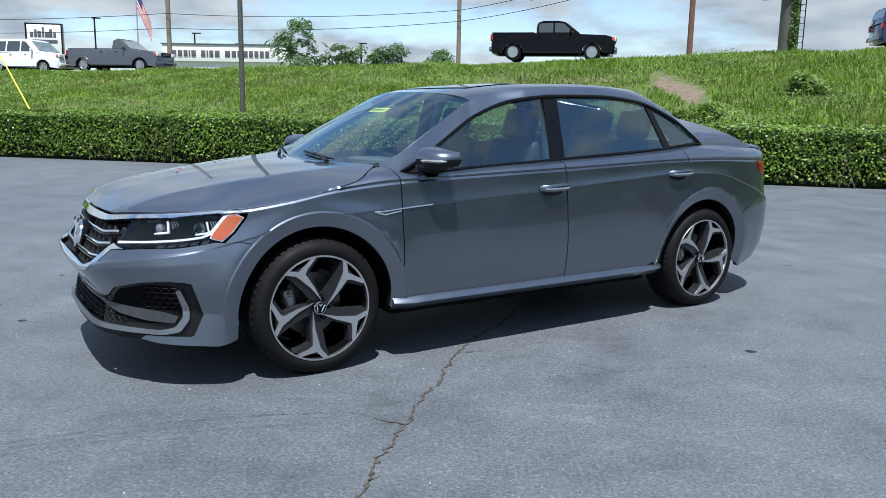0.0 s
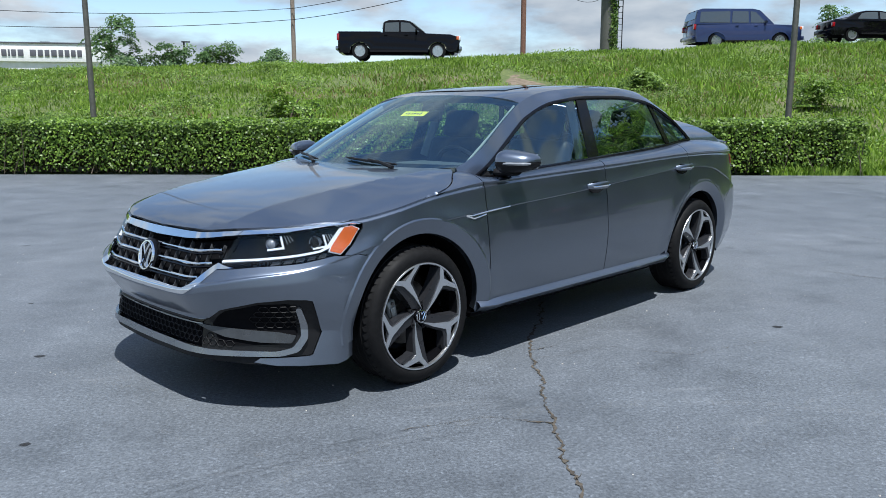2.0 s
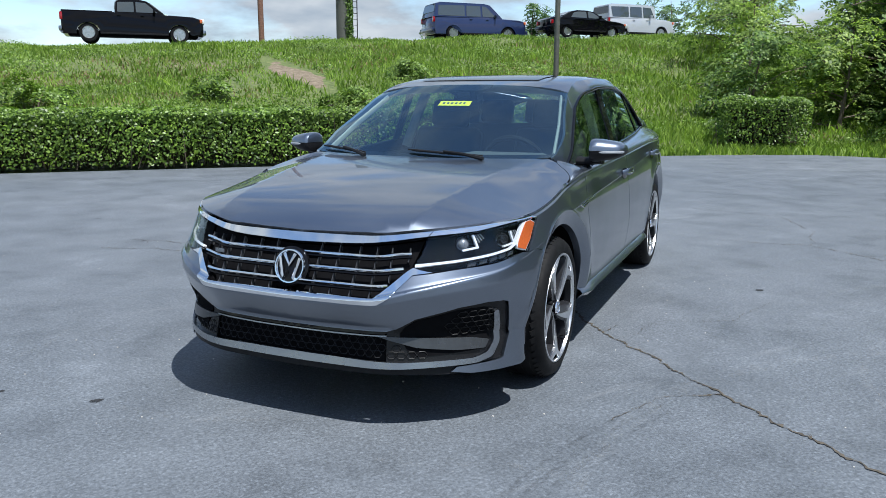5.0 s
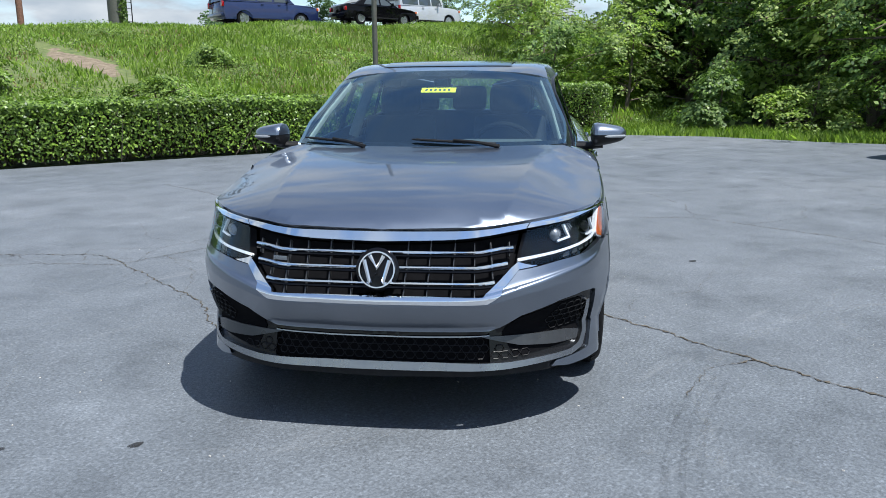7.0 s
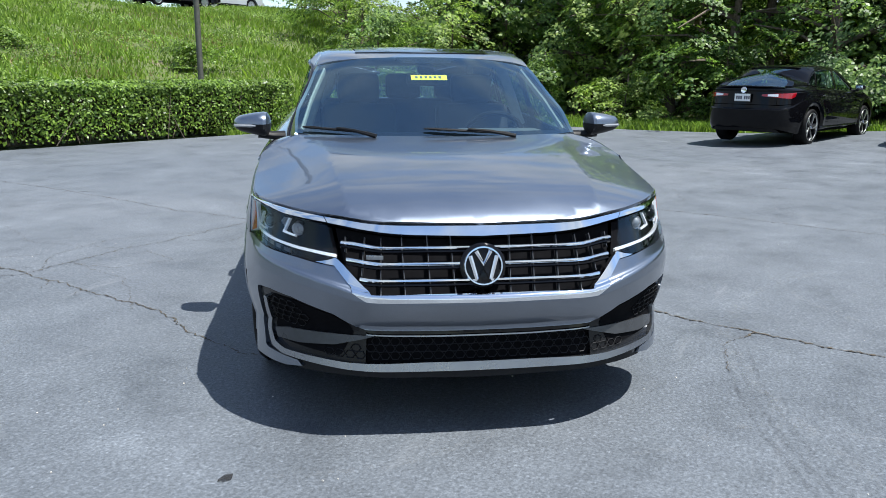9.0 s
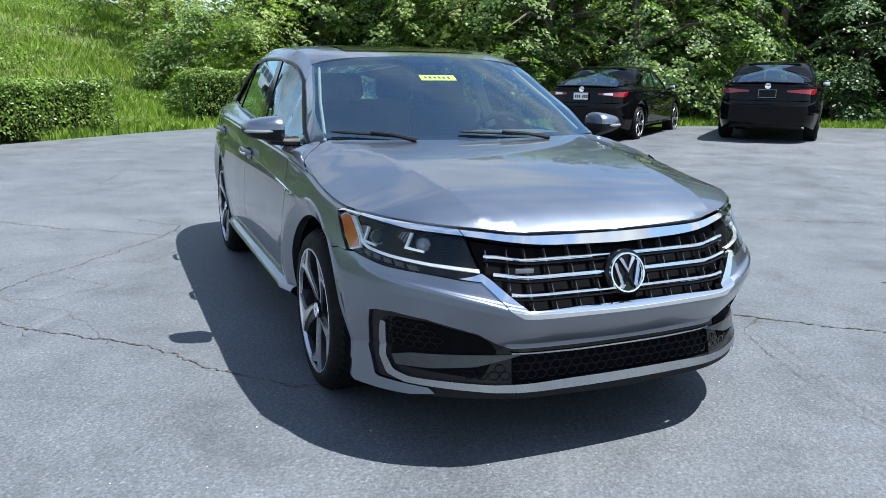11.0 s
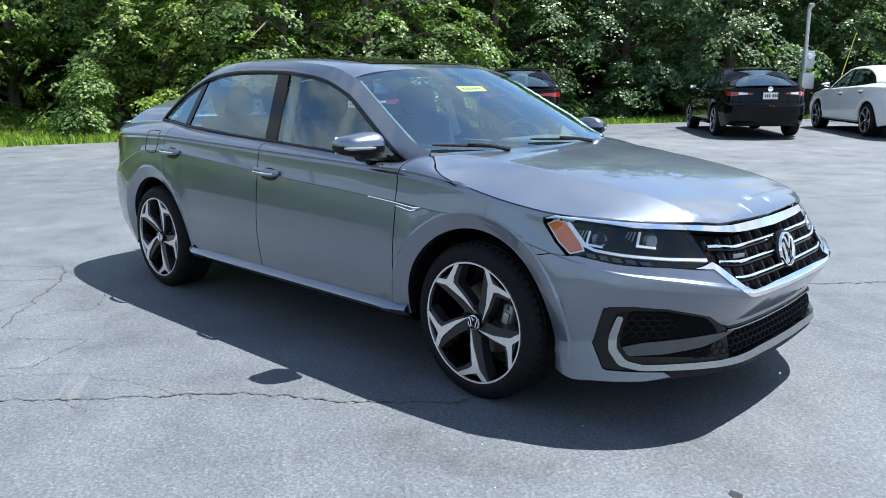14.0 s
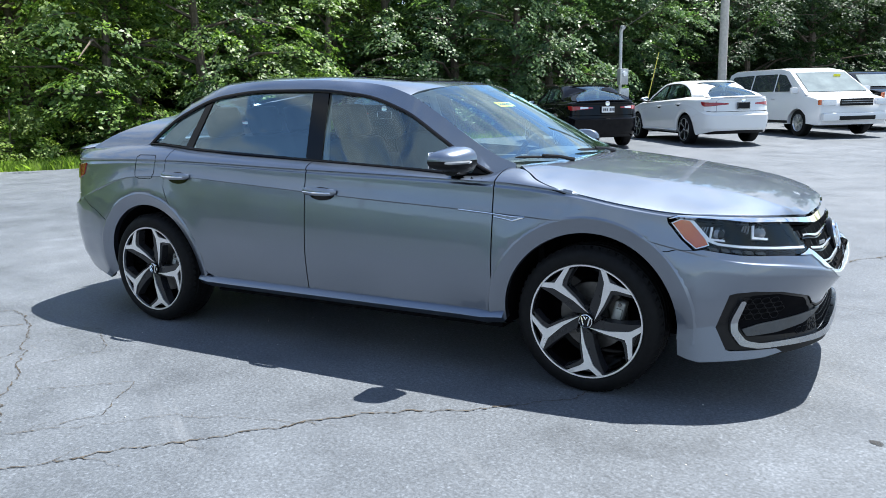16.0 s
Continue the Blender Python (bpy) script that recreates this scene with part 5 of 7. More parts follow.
        def bit(nm, pts, mat, lift, rim, lab=""):
            pl = pts if sg > 0 else mirrored(pts)
            skin(nm, pl, body, mat, hl, US, VS, lab, rim=rim, lift=lift, tosurf=flat, step=0.02)
        bit("light_bar", [F(0.556, 0.674), P(2.2, 0.686), P(2.06, 0.699), P(1.96, 0.712), P(1.92, 0.727), P(1.848, 0.812), P(1.859, 0.814), P(1.93, 0.735), P(1.962, 0.721), P(2.06, 0.708), P(2.2, 0.695), F(0.558, 0.684)], CLEAR_LENS, -0.010, 0.012, "white light bar")
        amber = [P(1.822, 0.737), P(1.769, 0.801), P(1.805, 0.817), P(1.845, 0.814), P(1.912, 0.738), P(1.925, 0.712), P(1.872, 0.697)]
        bit("amber_border", inset(amber, -0.001), CLEAR_LENS, -0.007, 0.01, "clear border round the amber reflector")
        bit("amber_reflector", inset(amber, 0.005), AMBER, -0.004, 0.006, "amber side reflector")
        for k in range(5):
            x = 2.16 - 0.048 * k
            bit("lamp_segment", [P(x, 0.670 + 0.005 * k), P(x - 0.032, 0.673 + 0.005 * k), P(x - 0.040, 0.686 + 0.005 * k), P(x - 0.010, 0.684 + 0.005 * k)], SMOKED, -0.025, 0.01)
        for x in (2.16, 1.98):
            c = on_body([(sg * P(x, 0.755)[0], P(x, 0.755)[1])], -0.028)[0]
            d = Vector((0.9, sg * 0.42, 0)).normalized()
            mm = Matrix.Translation(c) @ d.to_track_quat("X", "Z").to_matrix().to_4x4()
            part("projector", lathe([(0.0, 0.016), (0.012, 0.012), (0.021, 0.0)], 20, "x"), SEGMENT if x > 2.1 else GLOSS_BLACK, hl, m=mm)
            part("projector_ring", lathe([(0.021, 0.0), (0.025, 0.003), (0.029, -0.015)], 20, "x"), SATIN, hl, m=mm)
            for k in range(3):
                xx = x - 0.052 - 0.011 * k
                bit("light_comb", [P(xx, 0.786), P(xx - 0.004, 0.786), P(xx - 0.016, 0.755 + 0.006 * k), P(xx - 0.012, 0.755 + 0.006 * k)], SEGMENT, -0.02, 0.008)
            bit("light_guide", [P(x - 0.045, 0.785), P(x - 0.055, 0.733), P(x + 0.01, 0.725), P(x + 0.01, 0.732), P(x - 0.046, 0.740), P(x - 0.036, 0.785)], CLEAR_LENS, -0.012, 0.01, "white light guide")
        # lower vent with its blade
        vent = rounded([F(0.44, 0.405), F(0.48, 0.416), F(0.555, 0.464), F(0.61, 0.481), P(2.2, 0.507), P(2.1, 0.517), P(2.03, 0.512), P(2.007, 0.504), P(1.965, 0.36), P(2.007, 0.266), P(2.02, 0.261), P(2.1, 0.261), F(0.44, 0.262)], 0.02, 3)
        ventm = vent if sg > 0 else mirrored(vent)
        fv = new("bumper_vent")
        fv.parent = car
        tagged(fv, "gloss black bumper vent with satin blade")
        skin("vent_panel", ventm, body, PIANO, fv, US, VS, rim=0.01, lift=-0.012, tosurf=flat)
        rec = rounded([F(0.49, 0.40), F(0.56, 0.45), P(2.2, 0.49), P(2.09, 0.494), P(2.062, 0.36), P(2.09, 0.315), F(0.54, 0.305)], 0.02, 3)
        recm = rec if sg > 0 else mirrored(rec)
        skin("vent_mesh", recm, body, DARK, fv, US, VS, rim=0.0, lift=-0.009, tosurf=flat)
        wing = rounded([F(0.40, 0.388), F(0.50, 0.386), F(0.60, 0.382), P(2.14, 0.368), P(2.07, 0.35), P(2.09, 0.318), P(2.2, 0.325), F(0.56, 0.345), F(0.46, 0.372)], 0.008, 3)
        wingm = wing if sg > 0 else mirrored(wing)
        skin("vent_wing", wingm, body, WING, fv, US, VS, "grey sloping wing in the vent", rim=0.02, lift=0.0, tosurf=flat)
        for j in range(4):
            for k in range(5):
                cx, cz = 2.20 - 0.034 * k + (0.017 if j % 2 else 0), 0.40 + 0.024 * j
                if cz < 0.485 - 0.5 * max(0.0, cx - 2.16):
                    pts = [P(cx + 0.018 * math.cos(a), cz + 0.0145 * math.sin(a)) for a in (math.pi / 3 * i for i in range(6))]
                    part("mesh_cell", tube([tuple(p) for p in on_body([(sg * a, b) for a, b in pts], -0.004)], 0.002, 4, None, True), BLACK_TRIM, fv)
        for j in range(3):
            for k in range(6):
                cy, cz = 0.462 + 0.040 * k + (0.019 if j % 2 else 0), 0.316 + 0.024 * j
                if cz < 0.385 - 0.36 * (cy - 0.43) - 0.014:
                    pts = [F(cy + 0.0198 * math.cos(a), cz + 0.0145 * math.sin(a)) for a in (math.pi / 3 * i for i in range(6))]
                    part("mesh_cell", tube([tuple(p) for p in on_body([(sg * a, b) for a, b in pts], -0.008)], 0.002, 4, None, True), BLACK_TRIM, fv)
    # one satin strip: along the foot of the intake, turning up inside each vent
    strip = [F(0, 0.294), F(0.2, 0.294), F(0.44, 0.289), F(0.5, 0.287), P(2.14, 0.286), P(2.085, 0.300), P(2.052, 0.345), P(2.052, 0.39), P(2.072, 0.478), P(2.052, 0.482), P(2.022, 0.39), P(2.024, 0.335), P(2.062, 0.280), P(2.13, 0.264), F(0.5, 0.262), F(0.44, 0.262), F(0.2, 0.262), F(0, 0.262)]
    strip = rounded(strip + [(-a, b) for a, b in strip[-2:0:-1]], 0.02, 4)
    skin("splitter_strip", strip, body, SATIN, car, US, VS, "satin silver strip under the intake and vents", rim=0.025, lift=0.006, tosurf=flat, step=0.015)
    # lower intake: honeycomb and splitter
    low = [F(0.0, 0.405), F(0.2, 0.405), F(0.45, 0.408), F(0.47, 0.285), F(0.2, 0.28), F(0, 0.28)]
    lowp = low + [(-a, b) for a, b in low[-2:0:-1]]
    skin("intake_backing", lowp, body, DARK, car, US, VS, rim=0, lift=-0.03, tosurf=flat)
    hx = 0.038
    for j in range(3):
        for k in range(-12, 13):
            cy, cz = k * hx * 1.05 + (hx / 2 if j % 2 else 0), 0.318 + j * 0.025
            if abs(cy) < 0.43:
                pts = [F(max(-0.5, min(0.5, cy + hx * 0.52 * math.cos(a))) or 1e-4, cz + 0.0155 * math.sin(a)) for a in (math.pi / 3 * i for i in range(6))]
                part("mesh_cell", tube([tuple(p) for p in on_body(pts, -0.014)], 0.0022, 4, None, True), BLACK_TRIM, car)
    bd = [F(0, 0.392), F(0.2, 0.392), F(0.43, 0.396), F(0.47, 0.414), F(0.2, 0.411), F(0, 0.411)]
    skin("intake_band", bd + [(-a, b) for a, b in bd[-2:0:-1]], body, GLOSS_BLACK, car, US, VS, "gloss black band", rim=0.02, lift=-0.008, tosurf=flat)
    tl = [F(0, 0.383), F(0.2, 0.383), F(0.44, 0.388), F(0.44, 0.392), F(0.2, 0.388), F(0, 0.388)]
    skin("intake_line", tl + [(-a, b) for a, b in tl[-2:0:-1]], body, SATIN, car, US, VS, rim=0.01, lift=-0.006, tosurf=flat)
    lip = [F(0, 0.262), F(0.44, 0.262), F(0.5, 0.262), P(2.2, 0.262), PQ(2.2, 0.0), (Y(0.45), 0.0), (0.0, 0.0)]
    skin("lower_lip", lip + [(-a, b) for a, b in lip[-2:0:-1]], body, BLACK_TRIM, car, US, VS, rim=0.02, lift=-0.012, tosurf=flat)
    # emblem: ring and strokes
    em = new("grille_emblem")
    em.parent = car
    em.matrix_basis = pose(2.336, 0, 0.645, 0, -14, 0)
    tagged(em, "round chrome grille emblem")
    part("emblem_disc", lathe([(0.0, 0.004), (0.066, 0.004), (0.078, 0.002), (0.083, -0.003), (0.083, -0.02)], 48, "x"), GLOSS_BLACK, em)
    part("emblem_ring", lathe([(0.060, 0.006), (0.064, 0.013), (0.069, 0.013), (0.072, 0.004)], 48, "x"), CHROME, em)
    for pts in ([(-0.026, 0.052), (0, 0.006), (0.026, 0.052)], [(-0.048, 0.036), (-0.024, -0.05), (0, -0.008), (0.024, -0.05), (0.048, 0.036)]):
        part("emblem_stroke", tube([(0.011, a, b) for a, b in pts], 0.0085, 6), CHROME, em)
    p = on_body([F(-0.40, 0.674)], 0.006)[0]
    bm = box_bm(0.006, 0.062, 0.016, tuple(p), 0.002, turn=Matrix.Rotation(radians(-16), 4, "Z"))
    part("grille_badge", bm, SATIN, car, "small silver grille badge")
    return car


CAR_POSE = pose(0.072, 5.2795, 0, 0, 0, 214.76)
hero = make_sedan(CAR_POSE, "grey metallic four-door sedan parked on the asphalt lot")


# ---- ground ----
def lot_edge(x):
    """The far edge of the asphalt, where the hedge stands."""
    return 16.2 - 0.21 * x


def rise(x, y):
    """Height of the land round the lot."""
    d = (y - (17.4 - 0.21 * x)) / 1.02
    crest = 3.4 + 0.04 * max(0.0, x) + 0.022 * min(0, x)
    t = min(1.0, max(0.0, d / 18.6))
    z = crest * t ** 1.15 * (1 + 0.12 * math.sin(math.pi * t))
    if d > 32:
        z -= 0.02 * min(60, d - 32)
    return z - 0.06


def lot_z(x, y):
    """Height of the asphalt, which climbs a little towards the woods."""
    return 0.15 * smooth(x, 3.0, 12.0) * (1 - smooth(y, 1.5, 5.5))


def build_ground():
    xs = sorted(set(list(np.arange(-60, 60.1, 1.2)) + [-600, -400, -250, -150, -100, -75, 75, 100, 150, 250, 400, 600]))
    ys = sorted(set(list(np.arange(12, 64.1, 1.0)) + list(np.arange(-60, 12, 6.0)) + [-600, -300, -150, -90, 75, 95, 120, 160, 250, 400, 600]))
    co = []
    for x in xs:
        for y in ys:
            z = rise(x, y)
            if z > 0.1:
                z += 0.22 * noise.noise((x * 0.23, y * 0.23, 0)) + 0.08 * noise.noise((x * 0.9, y * 0.9, 3))
            co.append((x, y, z))
    w = len(ys)
    faces = [(i * w + j, (i + 1) * w + j, (i + 1) * w + j + 1, i * w + j + 1) for i in range(len(xs) - 1) for j in range(w - 1)]
    ob = piece("ground", mesh_from("ground", co, faces, SOIL))
    tagged(ob, "grassy bank and earth round the lot", "ground", kind="structure")
    # the asphalt lot
    edge = [(x, lot_edge(x)) for x in span(-60, 11, 2.0)] + [(12.5, 13.3), (14.5, 12.2), (15.2, 10.0), (14.8, 7.5), (15.0, 5.0), (15.5, 2.0), (15.9, -2.0), (16.4, -6.0), (17.0, -12), (17.6, -30), (18, -60), (-60, -60)]
    pts, fs, _ = fill2d(edge, [-60, -30, -10] + span(0, 20, 1.0), [-60, -30, -20] + span(-16, 8, 1.0) + [12, 20])
    ob = piece("lot", mesh_from("lot", [(x, y, lot_z(x, y)) for x, y in pts], fs, ASPHALT))
    tagged(ob, "worn blue-grey asphalt parking lot", "pavement", kind="structure")


build_ground()
DRY = leaf_material("dry_stalk", (0.14, 0.1, 0.05), (0.32, 0.25, 0.13), 0.3, 0.6)


def leaf_mesh(name, places, normals, size, mat, aspect=1.7, seed=1, droop=0.0, jitter=0.9):
    """Many small two-sided leaves, each a folded pair of triangles."""
    rng = np.random.default_rng(seed)
    n = len(places)
    nv = normals + rng.normal(0, jitter, (n, 3))
    nv /= np.linalg.norm(nv, axis=1)[:, None]
    t = rng.normal(0, 1, (n, 3))
    t[:, 2] -= droop
    t -= (t * nv).sum(1)[:, None] * nv
    t /= np.linalg.norm(t, axis=1)[:, None]
    b = np.cross(nv, t)
    s = size * rng.uniform(0.6, 1.35, n)[:, None]
    a0 = places - t * s * 0.5
    a2 = places + t * s * 0.5
    a1 = places + b * s * (0.5 / aspect) + nv * s * 0.08
    a3 = places - b * s * (0.5 / aspect) + nv * s * 0.08
    co = np.stack([a0, a1, a2, a3], 1).reshape(-1, 3)
    me = bpy.data.meshes.new(name)
    me.vertices.add(4 * n)
    me.vertices.foreach_set("co", co.astype(np.float32).ravel())
    me.loops.add(4 * n)
    me.loops.foreach_set("vertex_index", np.arange(4 * n, dtype=np.int32))
    me.polygons.add(n)
    me.polygons.foreach_set("loop_start", np.arange(0, 4 * n, 4, dtype=np.int32))
    me.materials.append(mat)
    me.update(calc_edges=True)
    me.validate()
    return me


def hedge_block(name, pts, width, height, seed, label, per=1500):
    """A clipped hedge along a line: twigs, a core in shade colour and a coat of small leaves."""
    rng = np.random.default_rng(seed)
    hd = thing(name, label, "hedge")
    pl = np.array(dense(pts, 0.25, False))
    seg = np.diff(pl, axis=0)
    ln = np.linalg.norm(seg, axis=1)
    total = ln.sum()
    cum = np.concatenate([[0], np.cumsum(ln)])
    area = total * (2 * height + width)
    n = int(area * per)
    u = rng.uniform(-0.35, total + 0.35, n)
    cx, cy = np.interp(u, cum, pl[:, 0]), np.interp(u, cum, pl[:, 1])
    dx = np.interp(u, cum[:-1], seg[:, 0] / ln)
    dy = np.interp(u, cum[:-1], seg[:, 1] / ln)
    end = np.clip(np.maximum(-u, u - total), 0, 0.35) / 0.35
    a = rng.uniform(-0.12, math.pi + 0.12, n)
    wob = np.array([0.10 * noise.noise((x * 0.9, y * 0.9, k * 0.7)) + 0.09 * noise.noise((x * 3.6, y * 3.6, k * 2.4)) for x, y, k in zip(cx, cy, a)])
    w2, hh = (width / 2 + wob) * np.sqrt(np.clip(1 - end ** 2, 0.02, 1)), (height + wob * 0.8) * (1 - 0.12 * end ** 2)
    c, s = np.cos(a), np.sin(a)
    ex = 0.36
    off = np.sign(c) * np.abs(c) ** ex * w2
    zz = np.clip(np.sign(s) * np.abs(s) ** ex, -0.1, 1) * hh
    low = rng.uniform(0, 1, n)
    m = (np.abs(s) < 0.55)
    zz = np.where(m, rng.uniform(0.02, 0.97, n) ** 0.75 * hh, zz)
    off = np.where(m, np.sign(c) * w2, off)
    depth = rng.exponential(0.07, n)
    nx, ny, nz = -dy * off / np.maximum(w2, 0.1), dx * off / np.maximum(w2, 0.1), np.where(zz > hh * 0.9, 1.2, 0.35)
    nn = np.stack([nx, ny, nz], 1)
    ext = u - np.clip(u, 0, total)
    places = np.stack([cx - dy * off + dx * ext, cy + dx * off + dy * ext, zz], 1) - nn * depth[:, None] * 0.6
    # thinner towards the ground
    keep = rng.uniform(0, 1, n) < np.clip(0.35 + zz / height * 1.8, 0, 1)
    piece("foliage", leaf_mesh("foliage", places[keep], nn[keep], 0.066, HEDGE_LEAF, 1.6, seed, 0.0, 0.5), hd)
    # dark core of twigs
    k = int(total * 60)
    uu = rng.uniform(0, total, k)
    bm_v, bm_f = [], []
    px, py = np.interp(uu, cum, pl[:, 0]) + rng.normal(0, width * 0.2, k), np.interp(uu, cum, pl[:, 1]) + rng.normal(0, width * 0.2, k)
    for i in range(k):
        tip = Vector((px[i] + rng.normal(0, 0.25), py[i] + rng.normal(0, 0.25), height * rng.uniform(0.5, 0.95)))
        b = Vector((px[i], py[i], 0))
        r = 0.008
        o = len(bm_v)
        for q in range(3):
            d = Vector((math.cos(q * 2.1), math.sin(q * 2.1), 0)) * r
            bm_v += [b + d * 1.5, tip + d * 0.4]
        for q in range(3):
            e = (q + 1) % 3
            bm_f.append((o + 2 * q, o + 2 * e, o + 2 * e + 1, o + 2 * q + 1))
    piece("branchwork", mesh_from("branchwork", bm_v, bm_f, BARK), hd)
    # inner mass that stops see-through; the gaps' shade is put into its colour
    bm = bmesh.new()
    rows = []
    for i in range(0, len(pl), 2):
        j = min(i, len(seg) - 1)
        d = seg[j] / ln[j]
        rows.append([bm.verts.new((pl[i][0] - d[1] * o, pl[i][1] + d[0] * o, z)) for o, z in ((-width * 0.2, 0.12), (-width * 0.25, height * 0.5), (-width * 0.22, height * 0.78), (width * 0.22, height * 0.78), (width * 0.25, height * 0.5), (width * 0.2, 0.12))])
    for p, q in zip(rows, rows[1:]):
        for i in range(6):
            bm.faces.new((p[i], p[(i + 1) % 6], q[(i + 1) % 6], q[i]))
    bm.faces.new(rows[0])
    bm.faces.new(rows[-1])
    part("inner_mass", bm, HEDGE_CORE_SHADE, hd, "solid dark mass inside the hedge, shade of its gaps put into the colour")
    return hd


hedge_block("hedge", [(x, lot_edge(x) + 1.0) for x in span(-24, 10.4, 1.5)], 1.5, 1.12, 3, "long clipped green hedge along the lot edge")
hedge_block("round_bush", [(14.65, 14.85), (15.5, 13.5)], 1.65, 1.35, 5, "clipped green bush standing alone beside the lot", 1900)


def build_road():
    """The road along the crest."""
    co, fs = [], []
    for i, x in enumerate(span(-120, 60, 4)):
        for o in (-4.2, 4.2):
            co.append((x, 41.2 - 0.17 * x + o, rise(x, 41.2 - 0.17 * x) + 0.03))
        if i:
            k = 2 * i
            fs.append((k - 2, k, k + 1, k - 1))
    tagged(piece("road", mesh_from("road", co, fs, ASPHALT)), "asphalt road along the top of the bank", "road", kind="structure")


build_road()


# ---- woods ----
def tree(name, x, y, h, r, seed, leaves, mat=None, size=0.13, low=0.1, label="leafy green tree in the woods edge", bark=True):
    rng = np.random.default_rng(seed)
    z0 = rise(x, y) if y > 8 else 0.0
    tr = thing(name, label, "tree", "woods edge" if "woods" in label else "", pose(x, y, z0))
    bm = bmesh.new()
    lean = rng.normal(0, 0.04, 2)
    trunk = [(lean[0] * h * t + 0.12 * math.sin(3 * t + seed), lean[1] * h * t, h * 0.9 * t) for t in span(0, 1, 0.12)]
    tube(trunk, [max(0.02, 0.022 * h * (1 - 0.85 * k / (len(trunk) - 1))) for k in range(len(trunk))], 8, bm)
    cl = []
    nb = int(9 + h * 1.6)
    for k in range(nb):
        t = low + (0.97 - low) * (k + rng.uniform(0, 1)) / nb
        a = rng.uniform(0, 2 * math.pi)
        reach = r * (0.55 + 0.6 * rng.uniform()) * (1.05 - 0.6 * max(0, t - 0.35) / 0.65)
        bx, by, bz = np.interp(t * 0.9, [i / (len(trunk) - 1) for i in range(len(trunk))], [p[0] for p in trunk]), lean[1] * h * t, h * 0.86 * t
        tip = (bx + reach * math.cos(a), by + reach * math.sin(a), bz + reach * rng.uniform(-0.1, 0.5))
        mid = ((bx + tip[0]) / 2, (by + tip[1]) / 2, (bz + tip[2]) / 2 + 0.1 * reach)
        tube([(bx, by, bz), mid, tip], [0.009 * h * (1.1 - t), 0.006 * h * (1.1 - t), 0.012], 5, bm)
        for f in (0.45, 0.75, 1.0):
            cl.append((bx + (tip[0] - bx) * f, by + (tip[1] - by) * f, bz + (tip[2] - bz) * f, r * rng.uniform(0.22, 0.42)))
    part("trunk", bm, BARK, tr)
    # sprays of leaves: drooping discs about the twigs
    cl = np.array(cl)
    ns = max(30, leaves // 46)
    pick = rng.integers(0, len(cl), ns)
    d = rng.normal(0, 1, (ns, 3))
    d /= np.linalg.norm(d, axis=1)[:, None]
    at = cl[pick, :3] + d * (cl[pick, 3] * rng.uniform(0.3, 1.1, ns) ** 0.5)[:, None] * np.array([1, 1, 0.8])
    out = d * np.array([1, 1, 0.5]) + np.stack([at[:, 0] / r, at[:, 1] / r, np.zeros(ns)], 1) * 0.6
    reach = size * rng.uniform(1.8, 3.9, ns)
    of = rng.integers(0, ns, leaves)
    a, q = rng.uniform(0, 2 * math.pi, leaves), np.sqrt(rng.uniform(0, 1, leaves))
    rr = reach[of] * q
    flat_out = out[of] * np.array([1, 1, 0])
    lay = np.stack([rr * np.cos(a), rr * np.sin(a), np.zeros(leaves)], 1)
    tilt = (lay * flat_out).sum(1)
    pos = at[of] + lay
    pos[:, 2] -= 0.55 * tilt + 0.25 * reach[of] * q ** 2 + rng.normal(0, 0.22, leaves) * size
    pos[:, 2] = np.maximum(pos[:, 2], 0.05)
    nn = flat_out * 0.75 + np.array([0, 0, 0.9])
    piece("crown", leaf_mesh("crown", pos, nn, size, mat or TREE_LEAF, 1.6, seed, 0.5, 0.34), tr)
    return tr


rng = random.Random(4)


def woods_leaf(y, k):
    """Yellow-green at the open end, deeper green further in; sun and woods shade are put into these tones."""
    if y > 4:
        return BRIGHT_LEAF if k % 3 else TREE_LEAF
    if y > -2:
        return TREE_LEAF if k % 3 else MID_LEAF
    return MID_LEAF if y > -14 else SHADED_LEAF


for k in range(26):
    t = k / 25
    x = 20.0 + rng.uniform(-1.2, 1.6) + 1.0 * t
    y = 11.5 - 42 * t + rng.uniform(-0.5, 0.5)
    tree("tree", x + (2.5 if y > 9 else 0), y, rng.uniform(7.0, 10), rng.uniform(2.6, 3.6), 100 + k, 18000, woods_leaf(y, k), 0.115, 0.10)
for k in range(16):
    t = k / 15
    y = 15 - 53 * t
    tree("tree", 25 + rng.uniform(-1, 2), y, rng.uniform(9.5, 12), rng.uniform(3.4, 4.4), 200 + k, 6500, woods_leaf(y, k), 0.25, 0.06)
# two dark back rows close the gaps; the hollows' shade is in their leaf colour
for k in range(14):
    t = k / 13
    tree("tree", 31 + rng.uniform(-1, 2), 18 - 64 * t, rng.uniform(11, 13), rng.uniform(4.2, 5.2), 250 + k, 5000, SHADED_LEAF, 0.5, 0.02)
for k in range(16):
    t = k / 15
    tree("shrub", 27.5 + rng.uniform(-1, 1), 16 - 58 * t, rng.uniform(4, 5.5), rng.uniform(2.4, 3.0), 350 + k, 4000, SHADED_LEAF, 0.34, 0.01, "undergrowth deep in the woods, shade put into its leaf colour")
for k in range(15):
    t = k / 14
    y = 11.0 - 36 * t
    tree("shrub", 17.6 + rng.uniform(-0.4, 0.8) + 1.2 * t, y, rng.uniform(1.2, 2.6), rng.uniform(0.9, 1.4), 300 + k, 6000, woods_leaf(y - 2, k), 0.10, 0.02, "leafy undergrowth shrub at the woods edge")
